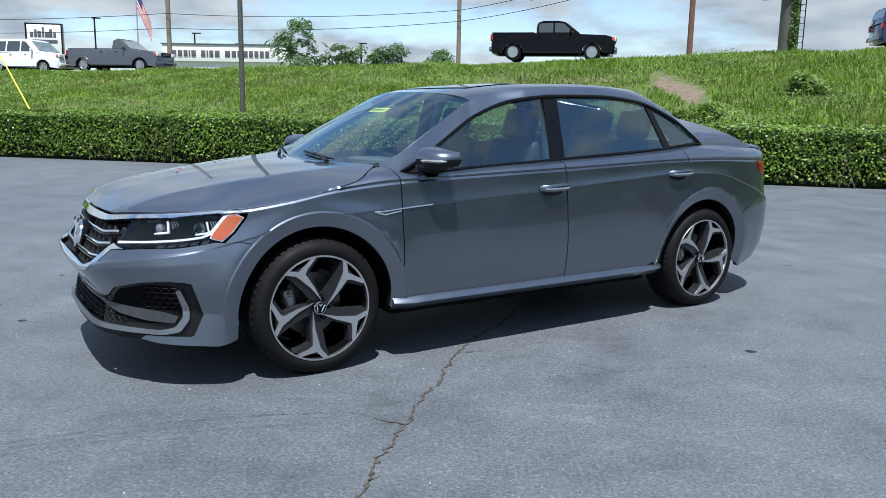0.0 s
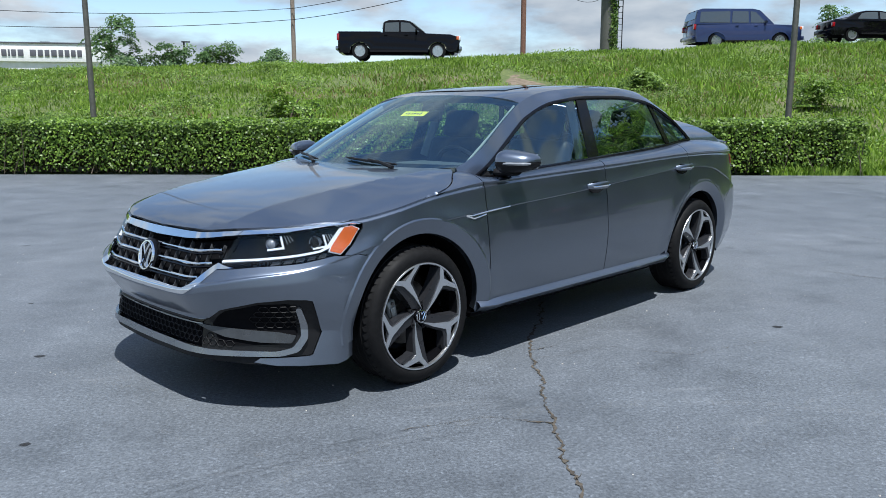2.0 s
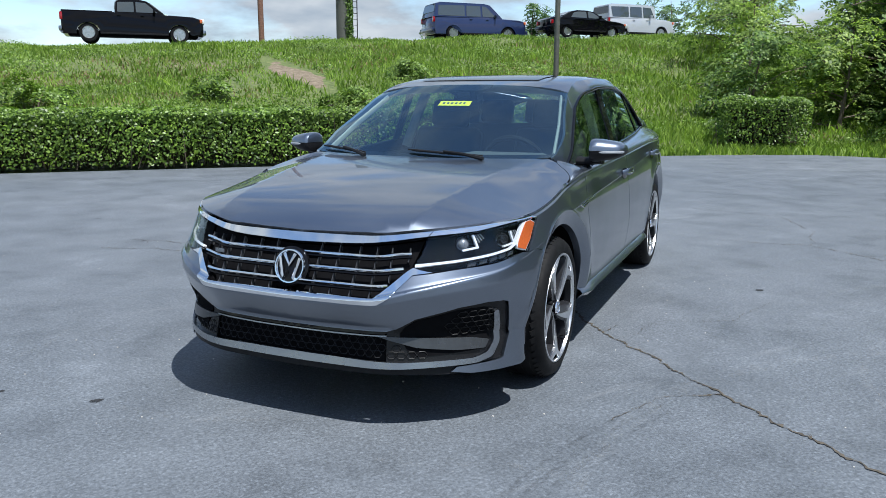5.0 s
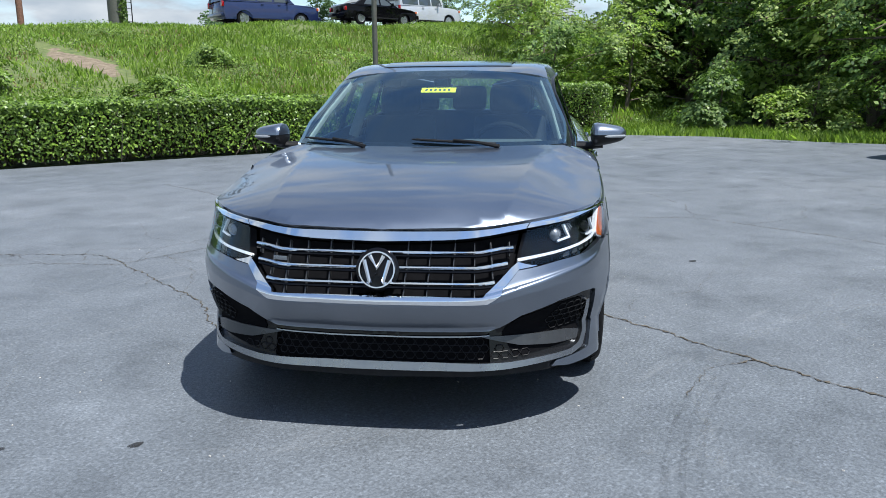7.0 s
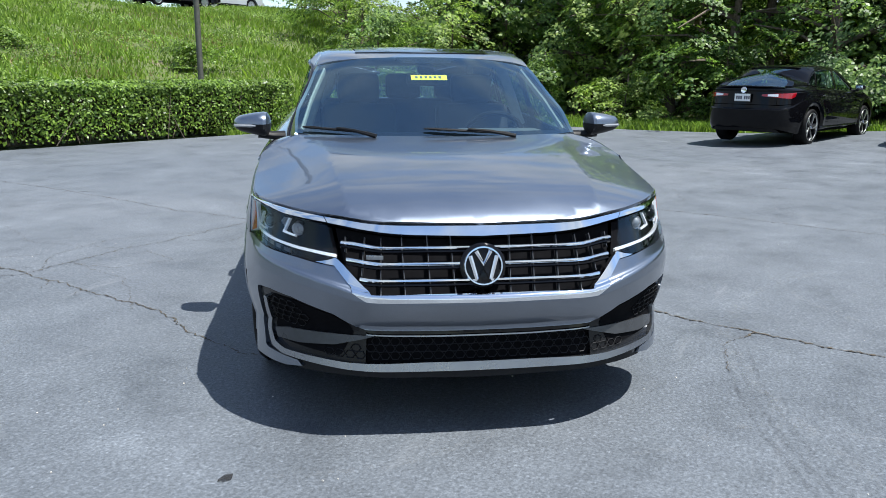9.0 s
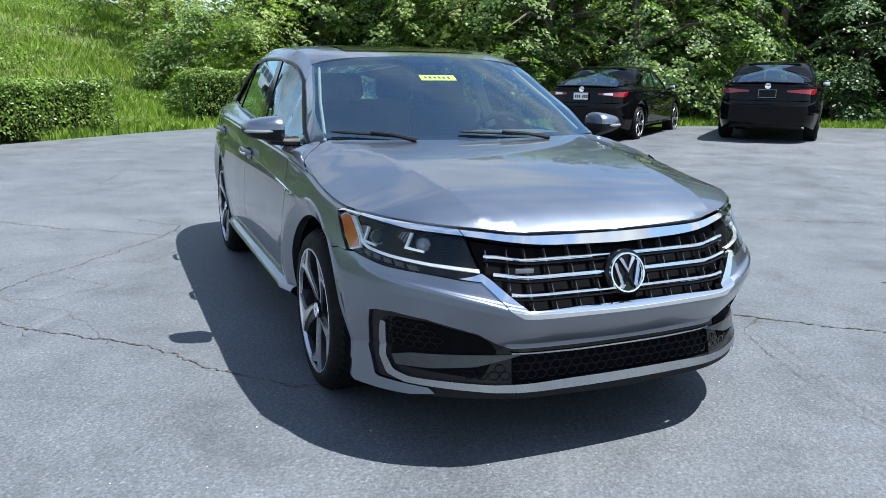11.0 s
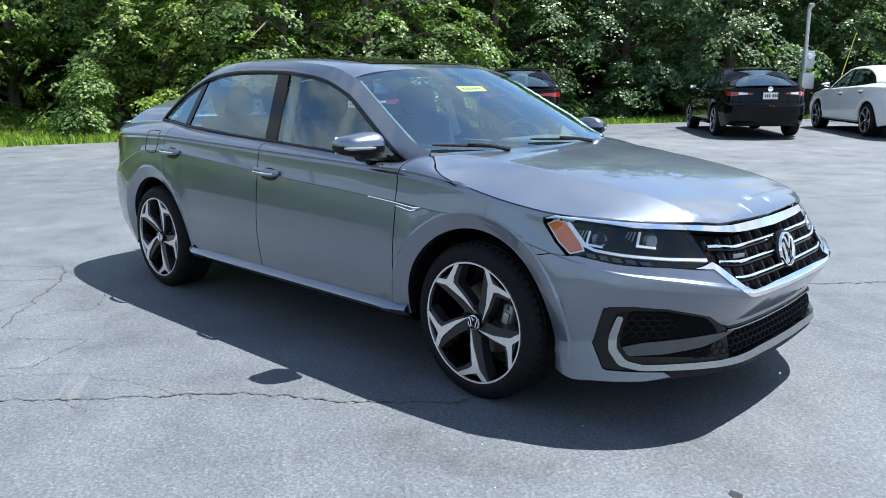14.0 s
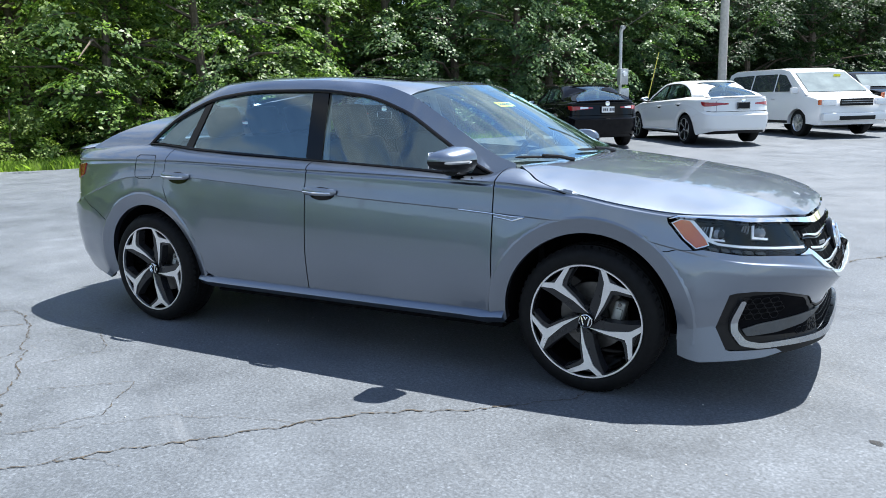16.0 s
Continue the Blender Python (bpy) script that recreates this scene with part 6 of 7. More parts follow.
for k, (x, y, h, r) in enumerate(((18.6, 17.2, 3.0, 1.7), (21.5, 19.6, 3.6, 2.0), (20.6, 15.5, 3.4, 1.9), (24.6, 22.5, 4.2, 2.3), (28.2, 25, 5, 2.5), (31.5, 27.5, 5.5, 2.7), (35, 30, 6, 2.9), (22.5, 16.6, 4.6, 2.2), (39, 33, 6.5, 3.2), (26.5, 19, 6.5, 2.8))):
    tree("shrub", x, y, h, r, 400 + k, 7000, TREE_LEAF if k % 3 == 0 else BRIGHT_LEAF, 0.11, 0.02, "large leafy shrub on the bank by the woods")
for k, (x, y, h, r) in enumerate(((-14, 62, 5.4, 2.6), (-10, 64, 3.7, 2.0), (-6.5, 64, 3.4, 1.9), (-3, 66, 3, 1.8), (34, 62, 3.2, 2.2), (38, 62, 3.2, 2.4), (43, 60, 5.6, 2.4), (47, 60, 3, 2.2), (52, 58, 5.5, 3.0), (57, 56, 6, 3.2), (62, 53, 7, 3.4))):
    tree("roadside_tree", x, y, h, r, 500 + k, 5500, MID_LEAF, 0.2, 0.03, "dark green tree beyond the road")


def grass(name, n, area, h0, h1, seed, label, mat, lim=None):
    """Blades of grass over a stretch of land."""
    r = np.random.default_rng(seed)
    x = r.uniform(area[0], area[1], n)
    y = r.uniform(area[2], area[3], n) - 0.21 * x
    dens = np.array([noise.noise((a * 0.35, b * 0.35, 7)) for a, b in zip(x, y)])
    keep = dens + r.uniform(-0.5, 0.75, n) > -0.12
    x, y = x[keep], y[keep]
    if lim:
        k2 = np.array([lim(a, b) for a, b in zip(x, y)])
        x, y = x[k2], y[k2]
    n = len(x)
    z = np.array([max(rise(a, b), lot_z(a, b) * 0.6) + (0.22 * noise.noise((a * 0.23, b * 0.23, 0)) + 0.08 * noise.noise((a * 0.9, b * 0.9, 3)) if rise(a, b) > 0.1 else 0) for a, b in zip(x, y)])
    h = r.uniform(h0, h1, n)
    ang = r.uniform(0, math.pi, n)
    w = 0.012 + 0.02 * r.uniform(0, 1, n)
    lx, ly = r.normal(0, 0.35, n) * h, r.normal(0, 0.35, n) * h
    base = np.stack([x, y, z - 0.02], 1)
    side = np.stack([np.cos(ang) * w, np.sin(ang) * w, 0 * w], 1)
    mid = base + np.stack([lx * 0.35, ly * 0.35, h * 0.6], 1)
    tip = base + np.stack([lx, ly, h], 1)
    co = np.stack([base - side, base + side, mid + side * 0.7, tip, mid - side * 0.7], 1).reshape(-1, 3)
    me = bpy.data.meshes.new(name)
    me.vertices.add(5 * n)
    me.vertices.foreach_set("co", co.astype(np.float32).ravel())
    me.loops.add(5 * n)
    me.loops.foreach_set("vertex_index", np.arange(5 * n, dtype=np.int32))
    me.polygons.add(n)
    me.polygons.foreach_set("loop_start", np.arange(0, 5 * n, 5, dtype=np.int32))
    me.materials.append(mat)
    me.update(calc_edges=True)
    me.validate()
    return tagged(piece(name, me), label, "grass", kind="stuff")


def bare(x, y):
    """Where the bank lies bare: the washed-out patch and some thin spots."""
    k = math.hypot((x - 7.1) / 0.74, (y - 27.0) / 2.9) + 0.45 * noise.noise((x * 0.8, y * 0.8, 1))
    return k < 0.95


def covered(x, y):
    return not bare(x, y)


def open_bank(x, y):
    """The tall pale grass grows on the open slope towards the woods."""
    return covered(x, y) and noise.noise((x * 0.3, y * 0.3, 5)) + 0.03 * (x - 9) > 0.0


def hedge_end(x, y):
    return y > float(np.interp(x, [9, 11, 12.5, 14.5, 15.2, 20], [14.4, 14.0, 13.5, 12.5, 11.0, 11.0])) and x + y < 31


grass("bank_grass", 250000, (-32, 36, 17.8, 37), 0.05, 0.19, 21, "unmown green grass on the bank", GRASS, covered)
grass("tall_grass", 26000, (2, 40, 18.5, 34), 0.15, 0.42, 24, "tall pale grass tufts on the bank", GRASS, open_bank)
grass("dry_grass", 60000, (-32, 36, 18.5, 34), 0.05, 0.17, 25, "dry brown stalks among the grass", DRY, lambda x, y: covered(x, y) and noise.noise((x * 0.22, y * 0.3, 9)) > 0.05)
grass("crest_grass", 90000, (-32, 45, 33.5, 41), 0.02, 0.06, 22, "short bright grass along the crest of the bank", GRASS)
grass("end_verge_grass", 34000, (8.5, 20, 15.8, 21), 0.06, 0.26, 26, "bright weedy grass between the hedge and the lone bush", GRASS, hedge_end)


def weeds(name, n, seed, mat, size, cut, freq, label, low, high):
    """Broad-leaved weeds in clumps over the bank."""
    r = np.random.default_rng(seed)
    x = r.uniform(-32, 34, n)
    y = r.uniform(17.9, 36, n) - 0.21 * x
    f = np.array([noise.noise((a * freq, b * freq, seed)) for a, b in zip(x, y)])
    k = f > cut
    x, y, f = x[k], y[k], f[k]
    k = np.array([covered(a, b) for a, b in zip(x, y)])
    x, y, f = x[k], y[k], f[k]
    z = np.array([rise(a, b) + 0.22 * noise.noise((a * 0.23, b * 0.23, 0)) for a, b in zip(x, y)]) + r.uniform(0, 1, len(x)) * (low + (high - low) * np.clip((f - cut) / 0.35, 0, 1))
    pos = np.stack([x, y, z], 1)
    nn = np.tile(np.array([0.0, -0.45, 1.0]), (len(x), 1))
    return tagged(piece(name, leaf_mesh(name, pos, nn, size, mat, 1.7, seed, 0.2, 0.55)), label, "weeds", kind="stuff")


weeds("bank_weeds", 190000, 31, BANK_LEAF, 0.075, 0.1, 0.34, "bright broad-leaved weeds on the bank", 0.05, 0.3)
weeds("bank_creeper", 150000, 32, HEDGE_LEAF, 0.075, 0.08, 0.5, "dark creeping weeds on the bank", 0.04, 0.22)
for k, (x, y, h, r) in enumerate(((6.4, 21.0, 0.85, 0.75), (-1.1, 23.5, 0.8, 1.1), (-6.8, 21.5, 0.6, 0.8), (3.4, 24.0, 0.6, 0.9), (-3.6, 20.6, 0.6, 0.7), (14.5, 21.5, 0.8, 0.9), (10.5, 25.0, 0.6, 0.8), (16.2, 16.2, 0.9, 0.9))):
    tree("weed_clump", x, y, h, r, 600 + k, 3000, HEDGE_LEAF if k % 2 else BANK_LEAF, 0.085, 0.02, "knee-high clump of leafy weeds on the bank")


def woods_strip(x, y):
    e = float(np.interp(y, [-30, -12, -6, -2, 2, 5, 7.5, 10, 13], [17.6, 17.0, 16.4, 15.9, 15.5, 15.0, 14.8, 15.2, 14.0]))
    return e + 0.05 < x < e + 3.2


grass("verge_grass", 130000, (13, 23, -26, 21), 0.06, 0.24, 23, "bright weedy grass strip below the woods", GRASS, woods_strip)


# ---- other vehicles ----
def recolour(car, swap):
    """Gives the copies of a thing other paints."""
    for o in (car, *car.children_recursive):
        if o.type == "MESH":
            for s in o.material_slots:
                if s.material in swap:
                    new_mat = swap[s.material]
                    s.link = "OBJECT"
                    s.material = new_mat
    return car


ALLOY = plain("silver_alloy", (0.55, 0.56, 0.57), 0.3, 0.9, 0.06)
BLUE_PAINT = car_paint("dark_blue_paint", (0.012, 0.022, 0.075), 0.4, 0.3)
SILVER_PAINT = car_paint("silver_paint", (0.52, 0.53, 0.54), 0.6, 0.36, 0.06)
TRUCK_GREY = car_paint("truck_grey_paint", (0.11, 0.115, 0.125), 0.6, 0.36)
VAN_SCREEN = plain("pale_vehicle_screen", (0.16, 0.19, 0.185), 0.04, 0.0, 0.3, 2.0, coat=1.0)
VAN_GLASS = plain("dark_vehicle_glass", (0.045, 0.055, 0.06), 0.03, 0.0, 0.1, coat=1.0)


def block_vehicle(name, label, category, m, length, width, base, profile, cabin, glass_cells, paint, r=0.36, group="", lamps_z=(0.8, 0.95), bed=None, grille=None):
    """A far or parked vehicle: flank profile (x, z) from nose to tail over the top, cabin outline, windows, wheels and lamps."""
    v = thing(name, label, category, group, m)
    arches = (base / 2, -base / 2)
    wa = r + 0.07
    lo = 0.30
    outline_pts = list(profile)
    under = [(-length / 2 + 0.06, lo)]
    for cx in (-base / 2, base / 2):
        under += [(cx + wa * math.cos(radians(a)), max(lo, r + wa * math.sin(radians(a)))) for a in range(190, -11, -16)]
    under += [(length / 2 - 0.05, lo)]
    loop = outline_pts + under
    bm = bmesh.new()
    w = width / 2
    layers = []
    for y, k in ((-w, 0.05), (-w + 0.02, 0.02), (-w + 0.09, 0.0), (w - 0.09, 0.0), (w - 0.02, 0.02), (w, 0.05)):
        top = max(z for _, z in loop)
        ring = []
        for x, z in loop:
            edge = smooth(abs(x), length / 2 - 0.5, length / 2)
            nx = x - math.copysign(k * 1.2 + 0.10 * edge * (abs(y) / w) ** 4, x) if abs(x) > length / 2 - 0.5 else x
            nz = z - k * (1.0 if z > lo + 0.3 else 0.0)
            yy = y * (1 - 0.05 * edge) * (1 - 0.03 * smooth(z, 0.75, top))
            ring.append(bm.verts.new((nx, yy, nz)))
        layers.append(ring)
    n = len(loop)
    for p, q in zip(layers, layers[1:]):
        for i in range(n):
            bm.faces.new((p[i], p[(i + 1) % n], q[(i + 1) % n], q[i]))
    for ring in (layers[0], layers[-1]):
        f = bm.faces.new(ring)
        bmesh.ops.triangulate(bm, faces=[f])
    bmesh.ops.recalc_face_normals(bm, faces=bm.faces[:])
    part("body", bm, paint, v)
    # cabin: outline of (x, z) with tumblehome
    zb, zt = min(z for _, z in cabin), max(z for _, z in cabin)

    def cab(x, z, sg, out=0.0):
        t = (z - zb) / (zt - zb)
        return Vector((x, sg * (w - 0.045 - 0.17 * t ** 1.3 + out), z))
    bm = bmesh.new()
    rows = [[bm.verts.new(cab(x, z, sg)) for x, z in cabin] for sg in (-1, 1)]
    mids = [[bm.verts.new(Vector((x + (0.03 if x > 0 else -0.03) * (1 if z < zt - 0.1 else 0.5), sg * (cab(x, z, 1).y - 0.12), z + (0.02 if z > zt - 0.1 else 0)))) for x, z in cabin] for sg in (-1, 1)]
    n = len(cabin)
    for p, q in ((rows[0], mids[0]), (mids[0], mids[1]), (mids[1], rows[1])):
        for i in range(n):
            bm.faces.new((p[i], p[(i + 1) % n], q[(i + 1) % n], q[i]))
    for p in rows:
        f = bm.faces.new(p)
        bmesh.ops.triangulate(bm, faces=[f])
    bmesh.ops.recalc_face_normals(bm, faces=bm.faces[:])
    part("cabin", bm, paint, v)
    for cell in glass_cells:
        for sg in (-1, 1):
            bm = bmesh.new()
            pts = rounded(cell, 0.04, 3)
            f = [bm.verts.new(cab(x, z, sg, 0.006)) for x, z in pts]
            b = [bm.verts.new(cab(x, z, sg, -0.02)) for x, z in pts]
            bm.faces.new(f)
            for i in range(len(f)):
                bm.faces.new((f[i], b[i], b[(i + 1) % len(f)], f[(i + 1) % len(f)]))
            bmesh.ops.recalc_face_normals(bm, faces=bm.faces[:])
            part("side_window", bm, VAN_GLASS, v, smooth=False)
    # front and rear screens, from the cabin's own ends
    fr = sorted(cabin, key=lambda p: -p[0])
    for nm, lowp, topp, s in (("windscreen", max(cabin, key=lambda p: p[0] - 0.2 * p[1]), max((p for p in cabin if p[1] > zt - 0.12), key=lambda p: p[0]), 1),
                              ("rear_window", min(cabin, key=lambda p: p[0] + 0.2 * p[1]), min((p for p in cabin if p[1] > zt - 0.12), key=lambda p: p[0]), -1)):
        a, b = Vector((lowp[0], 0, lowp[1])), Vector((topp[0], 0, topp[1]))
        lo2, hi2 = a.lerp(b, 0.12 if s > 0 else 0.35), a.lerp(b, 0.9)
        bm = bmesh.new()
        ya, yb = cab(lo2.x, lo2.z, 1).y - 0.10, cab(hi2.x, hi2.z, 1).y - 0.10
        off = 0.045 * s
        q = [bm.verts.new(c) for c in ((lo2.x + off, -ya, lo2.z + 0.012), (lo2.x + off, ya, lo2.z + 0.012), (hi2.x + off, yb, hi2.z + 0.025), (hi2.x + off, -yb, hi2.z + 0.025))]
        q2 = [bm.verts.new(c.co - Vector((off * 1.2, 0, 0))) for c in q]
        bm.faces.new(q)
        for i in range(4):
            bm.faces.new((q[i], q2[i], q2[(i + 1) % 4], q[(i + 1) % 4]))
        bmesh.ops.recalc_face_normals(bm, faces=bm.faces[:])
        part(nm, bm, VAN_SCREEN if s > 0 else VAN_GLASS, v, smooth=False)
    for cx in arches:
        for sg in (-1, 1):
            wh = new("wheel")
            wh.parent = v
            wh.matrix_basis = pose(cx, sg * (w - 0.04), r, 0, 0, 0 if sg > 0 else 180)
            part("tyre", lathe([(r * 0.62, -0.2), (r * 0.93, -0.22), (r, -0.19), (r, -0.03), (r * 0.93, 0.0), (r * 0.66, 0.0), (r * 0.63, -0.02)], 28), RUBBER, wh)
            bm = lathe([(r * 0.66, 0.004), (r * 0.62, -0.012), (r * 0.60, -0.05), (0, -0.05)], 28)
            for k in range(6):
                box_bm(r * 0.5, 0.02, r * 0.15, bm=bm, turn=Matrix.Rotation(radians(60 * k), 4, "Y") @ Matrix.Translation((r * 0.33, -0.022, 0)))
            part("rim", bm, ALLOY, wh)
    z0, z1 = lamps_z
    for sg in (-1, 1):
        part("headlamp", box_bm(0.16, 0.36, z1 - z0, (length / 2 - 0.10, sg * (w - 0.25), (z0 + z1) / 2), 0.03), CLEAR_LENS, v)
        part("tail_lamp", box_bm(0.12, 0.16, (z1 - z0) * 1.5, (-length / 2 + 0.085, sg * (w - 0.135), (z0 + z1) / 2 + 0.05), 0.02), RED_LENS, v)
        part("door_mirror", box_bm(0.1, 0.2, 0.16, (max(c[0] for c in cabin) - 0.42, sg * (w + 0.05), zb + 0.12), 0.035), paint, v)
        part("sill_strip", box_bm(base - 2 * wa - 0.02, 0.03, 0.07, (0, sg * (w - 0.0), 0.36), 0.01), BLACK_TRIM, v)
        for hx in (0.35, -0.6):
            part("door_handle", box_bm(0.16, 0.03, 0.035, (hx, sg * (w - 0.015), zb - 0.09), 0.01), paint, v)
    part("front_bumper", box_bm(0.14, width * 0.94, 0.2, (length / 2 - 0.03, 0, 0.5), 0.05), paint if grille is None else grille, v)
    part("rear_bumper", box_bm(0.14, width * 0.94, 0.2, (-length / 2 + 0.03, 0, 0.52), 0.05), paint if grille is None else grille, v)
    part("grille", box_bm(0.06, width * 0.45, (z1 - z0) * 1.1, (length / 2 - 0.035, 0, (z0 + z1) / 2), 0.015), BLACK_TRIM, v)
    part("lower_intake", box_bm(0.05, width * 0.5, 0.1, (length / 2 + 0.022, 0, 0.47), 0.01), BLACK_TRIM, v)
    for sg in (-1, 1):
        part("bumper_recess", box_bm(0.12, 0.26, 0.12, (length / 2 - 0.03, sg * (w - 0.24), 0.52), 0.02), BLACK_TRIM, v)
        part("turn_lamp", box_bm(0.12, 0.09, (z1 - z0) * 0.8, (length / 2 - 0.16, sg * (w - 0.085), (z0 + z1) / 2), 0.02), AMBER, v)
    for k in range(2):
        part("grille_slat", box_bm(0.02, width * 0.44, 0.016, (length / 2 + 0.0, 0, z0 + (z1 - z0) * (0.35 + 0.35 * k)), 0.004), SATIN, v)
    part("underbody", box_bm(length * 0.9, width * 0.7, 0.2, (0, 0, 0.38), 0.02), DARK, v)
    if bed:
        part("bed_lining", box_bm(bed[1] - bed[0], width - 0.28, 0.03, ((bed[0] + bed[1]) / 2, 0, bed[2] - 0.02 + 0.035), 0.006), DARK, v)
    return v


def road_y(x):
    return 41.2 - 0.17 * x


def on_road(x, lane=0.0):
    y = road_y(x) + lane
    return pose(x, y, rise(x, y) + 0.16, 0, 0, -9.6)


def pickup(m, label, paint, crew):
    L = 5.85 if crew else 5.7
    f = L / 2
    cab_back = -0.75 if crew else 0.05
    prof = [(f, 0.55), (f, 0.85), (f - 0.08, 1.05), (f - 0.5, 1.15), (1.25, 1.2), (0.9, 1.22), (cab_back, 1.22), (cab_back - 0.05, 1.25), (-f + 0.05, 1.25), (-f, 1.2), (-f, 0.6)]
    cabin = [(1.25, 1.2), (0.55, 1.74), (0.25, 1.80), (cab_back + 0.3, 1.80), (cab_back + 0.08, 1.72), (cab_back, 1.2)]
    cells = [[(0.98, 1.26), (0.5, 1.67), (0.1, 1.70), (0.1, 1.26)]]
    cells.append([(0.02, 1.26), (0.02, 1.70), (-0.62, 1.67), (-0.65, 1.26)] if crew else [(0.06, 1.3), (0.06, 1.7), (0.085, 1.7), (0.085, 1.3)])
    if not crew:
        cells = cells[:1]
    return block_vehicle("pickup_truck", label, "pickup truck", m, L, 2.0, 3.65 if crew else 3.5, prof, cabin, cells, paint, 0.39, "vehicles on the road", (0.88, 1.08), (-f + 0.1, cab_back - 0.1, 1.25), SATIN if crew else paint)


def suv(m, label, paint, L, h=1.93, rear=0.25, box=False):
    f = L / 2
    prof = [(f, 0.55), (f, 0.9), (f - 0.08, 1.06), (f - 0.5, 1.14), (1.2, 1.18), (0.5, 1.2), (-f + 0.1, 1.2), (-f, 1.1), (-f, 0.6)]
    ws = 0.25 if box else 0.6
    cabin = [(1.25 - (0.3 if box else 0), 1.18), (1.25 - ws - 0.1, h - 0.07), (1.25 - ws - 0.45, h), (-f + rear + 0.25, h), (-f + rear, h - 0.08), (-f + 0.08, 1.18)]
    xa = 0.85
    cells = [[(xa, 1.24), (xa - ws * 0.85, h - 0.16), (0.08, h - 0.13), (0.08, 1.24)], [(-0.02, 1.24), (-0.02, h - 0.13), (-0.82, h - 0.13), (-0.86, 1.24)], [(-0.96, 1.24), (-0.93, h - 0.13), (-f + rear + 0.12, h - 0.16), (-f + 0.3, 1.24)]]
    return block_vehicle("suv_car", label, "suv", m, L, 2.0, L * 0.575, prof, cabin, cells, paint, 0.38, "vehicles on the road", (0.9, 1.08))


def far_sedan(m, label, paint, group):
    f = 2.42
    prof = [(f, 0.5), (f, 0.68), (f - 0.12, 0.8), (f - 0.5, 0.88), (0.95, 0.98), (0.5, 1.0), (-1.5, 1.03), (-f + 0.15, 1.05), (-f, 0.95), (-f, 0.55)]
    cabin = [(1.0, 0.97), (0.3, 1.38), (-0.1, 1.45), (-0.7, 1.45), (-1.1, 1.37), (-1.8, 1.03)]
    cells = [[(0.72, 1.03), (0.25, 1.33), (-0.1, 1.385), (-0.1, 1.04)], [(-0.2, 1.04), (-0.2, 1.385), (-0.7, 1.375), (-0.98, 1.32), (-1.2, 1.06)]]
    return block_vehicle("road_sedan", label, "car", m, 4.84, 1.82, 2.8, prof, cabin, cells, paint, 0.33, group, (0.68, 0.82))


pickup(on_road(4.0, -2.2), "black crew-cab pickup truck on the road above the bank", BLACK_PAINT, True)
pickup(on_road(-19.7, 0.0), "grey regular-cab pickup truck on the road above the bank", TRUCK_GREY, False)
suv(on_road(-25.4, 0.0), "white sport utility vehicle on the road above the bank", WHITE_PAINT, 5.1)
suv(on_road(21.5, 0.0), "dark blue long sport utility vehicle on the road above the bank", BLUE_PAINT, 5.57)
far_sedan(on_road(27.0, -1.6), "black sedan on the road above the bank", BLACK_PAINT, "vehicles on the road")
suv(on_road(32.2, 0.6), "white boxy off-road vehicle on the road above the bank", SILVER_PAINT, 4.75, 1.97, 0.12, True)


def lot_car(x, y, deg, label, paint, k=1.0, rims=None, group="cars parked on the lot"):
    c = copy_thing(hero, pose(x, y, lot_z(x, y) + 0.002, 0, 0, deg) @ Matrix.Diagonal((k, k, k, 1)))
    tagged(c, label, "car", group)
    swap = {PAINT: paint}
    if rims:
        swap[MACHINED], swap[GLOSS_BLACK] = rims, GLOSS_BLACK
    return recolour(c, swap)


tail_car = lot_car(13.3, 3.8, -18.6, "black sedan parked before the woods, tail to the lot", BLACK_PAINT, 0.985, ALLOY)
lot_car(13.1, 0.65, -14.0, "glossy black sedan parked before the woods, plate frame empty", BLACK_PAINT, 1.0)
compact = lot_car(12.05, -4.42, -18.0, "black compact sedan with clear-red tail lamps parked by a meter pole", BLACK_PAINT, 0.98)
lot_car(11.0, -7.3, -17.0, "white sedan parked between a black sedan and a van", WHITE_PAINT, 1.0, ALLOY)


def tail_details(car):
    """A white plate with bars and the clear middles of the tail lamps."""
    back = pose(0, 0, 0, 0, 0, 180)
    slab("plate_face", [(-0.145, 0.815), (0.145, 0.815), (0.145, 0.94), (-0.145, 0.94)], 0.004, WHITE_WALL, car, 2.512, "white number plate with dark bars", m=back)
    for k in range(6):
        y = -0.115 + 0.04 * k + (0.03 if k > 2 else 0)
        slab("plate_bar", [(y, 0.845), (y + 0.028, 0.845), (y + 0.028, 0.905), (y, 0.905)], 0.002, SIGN_DARK, car, 2.515, m=back)
    for sg in (1, -1):
        a, b = YR(0.62), YR(0.44)
        po = [(-SMAX + a, Q(a, 0.895) * KQ), (-SMAX + b, Q(b, 0.905) * KQ), (-SMAX + b, Q(b, 0.937) * KQ), (-SMAX + a, Q(a, 0.948) * KQ)]
        po = po if sg > 0 else [(-u, v) for u, v in po][::-1]
        skin("reversing_lamp", po, rear, CLEAR_LENS, car, span(-2, 2, 0.06), VS, "clear reversing lamp", tosurf=flat, lift=0.011)


tail_details(tail_car)
tail_details(compact)


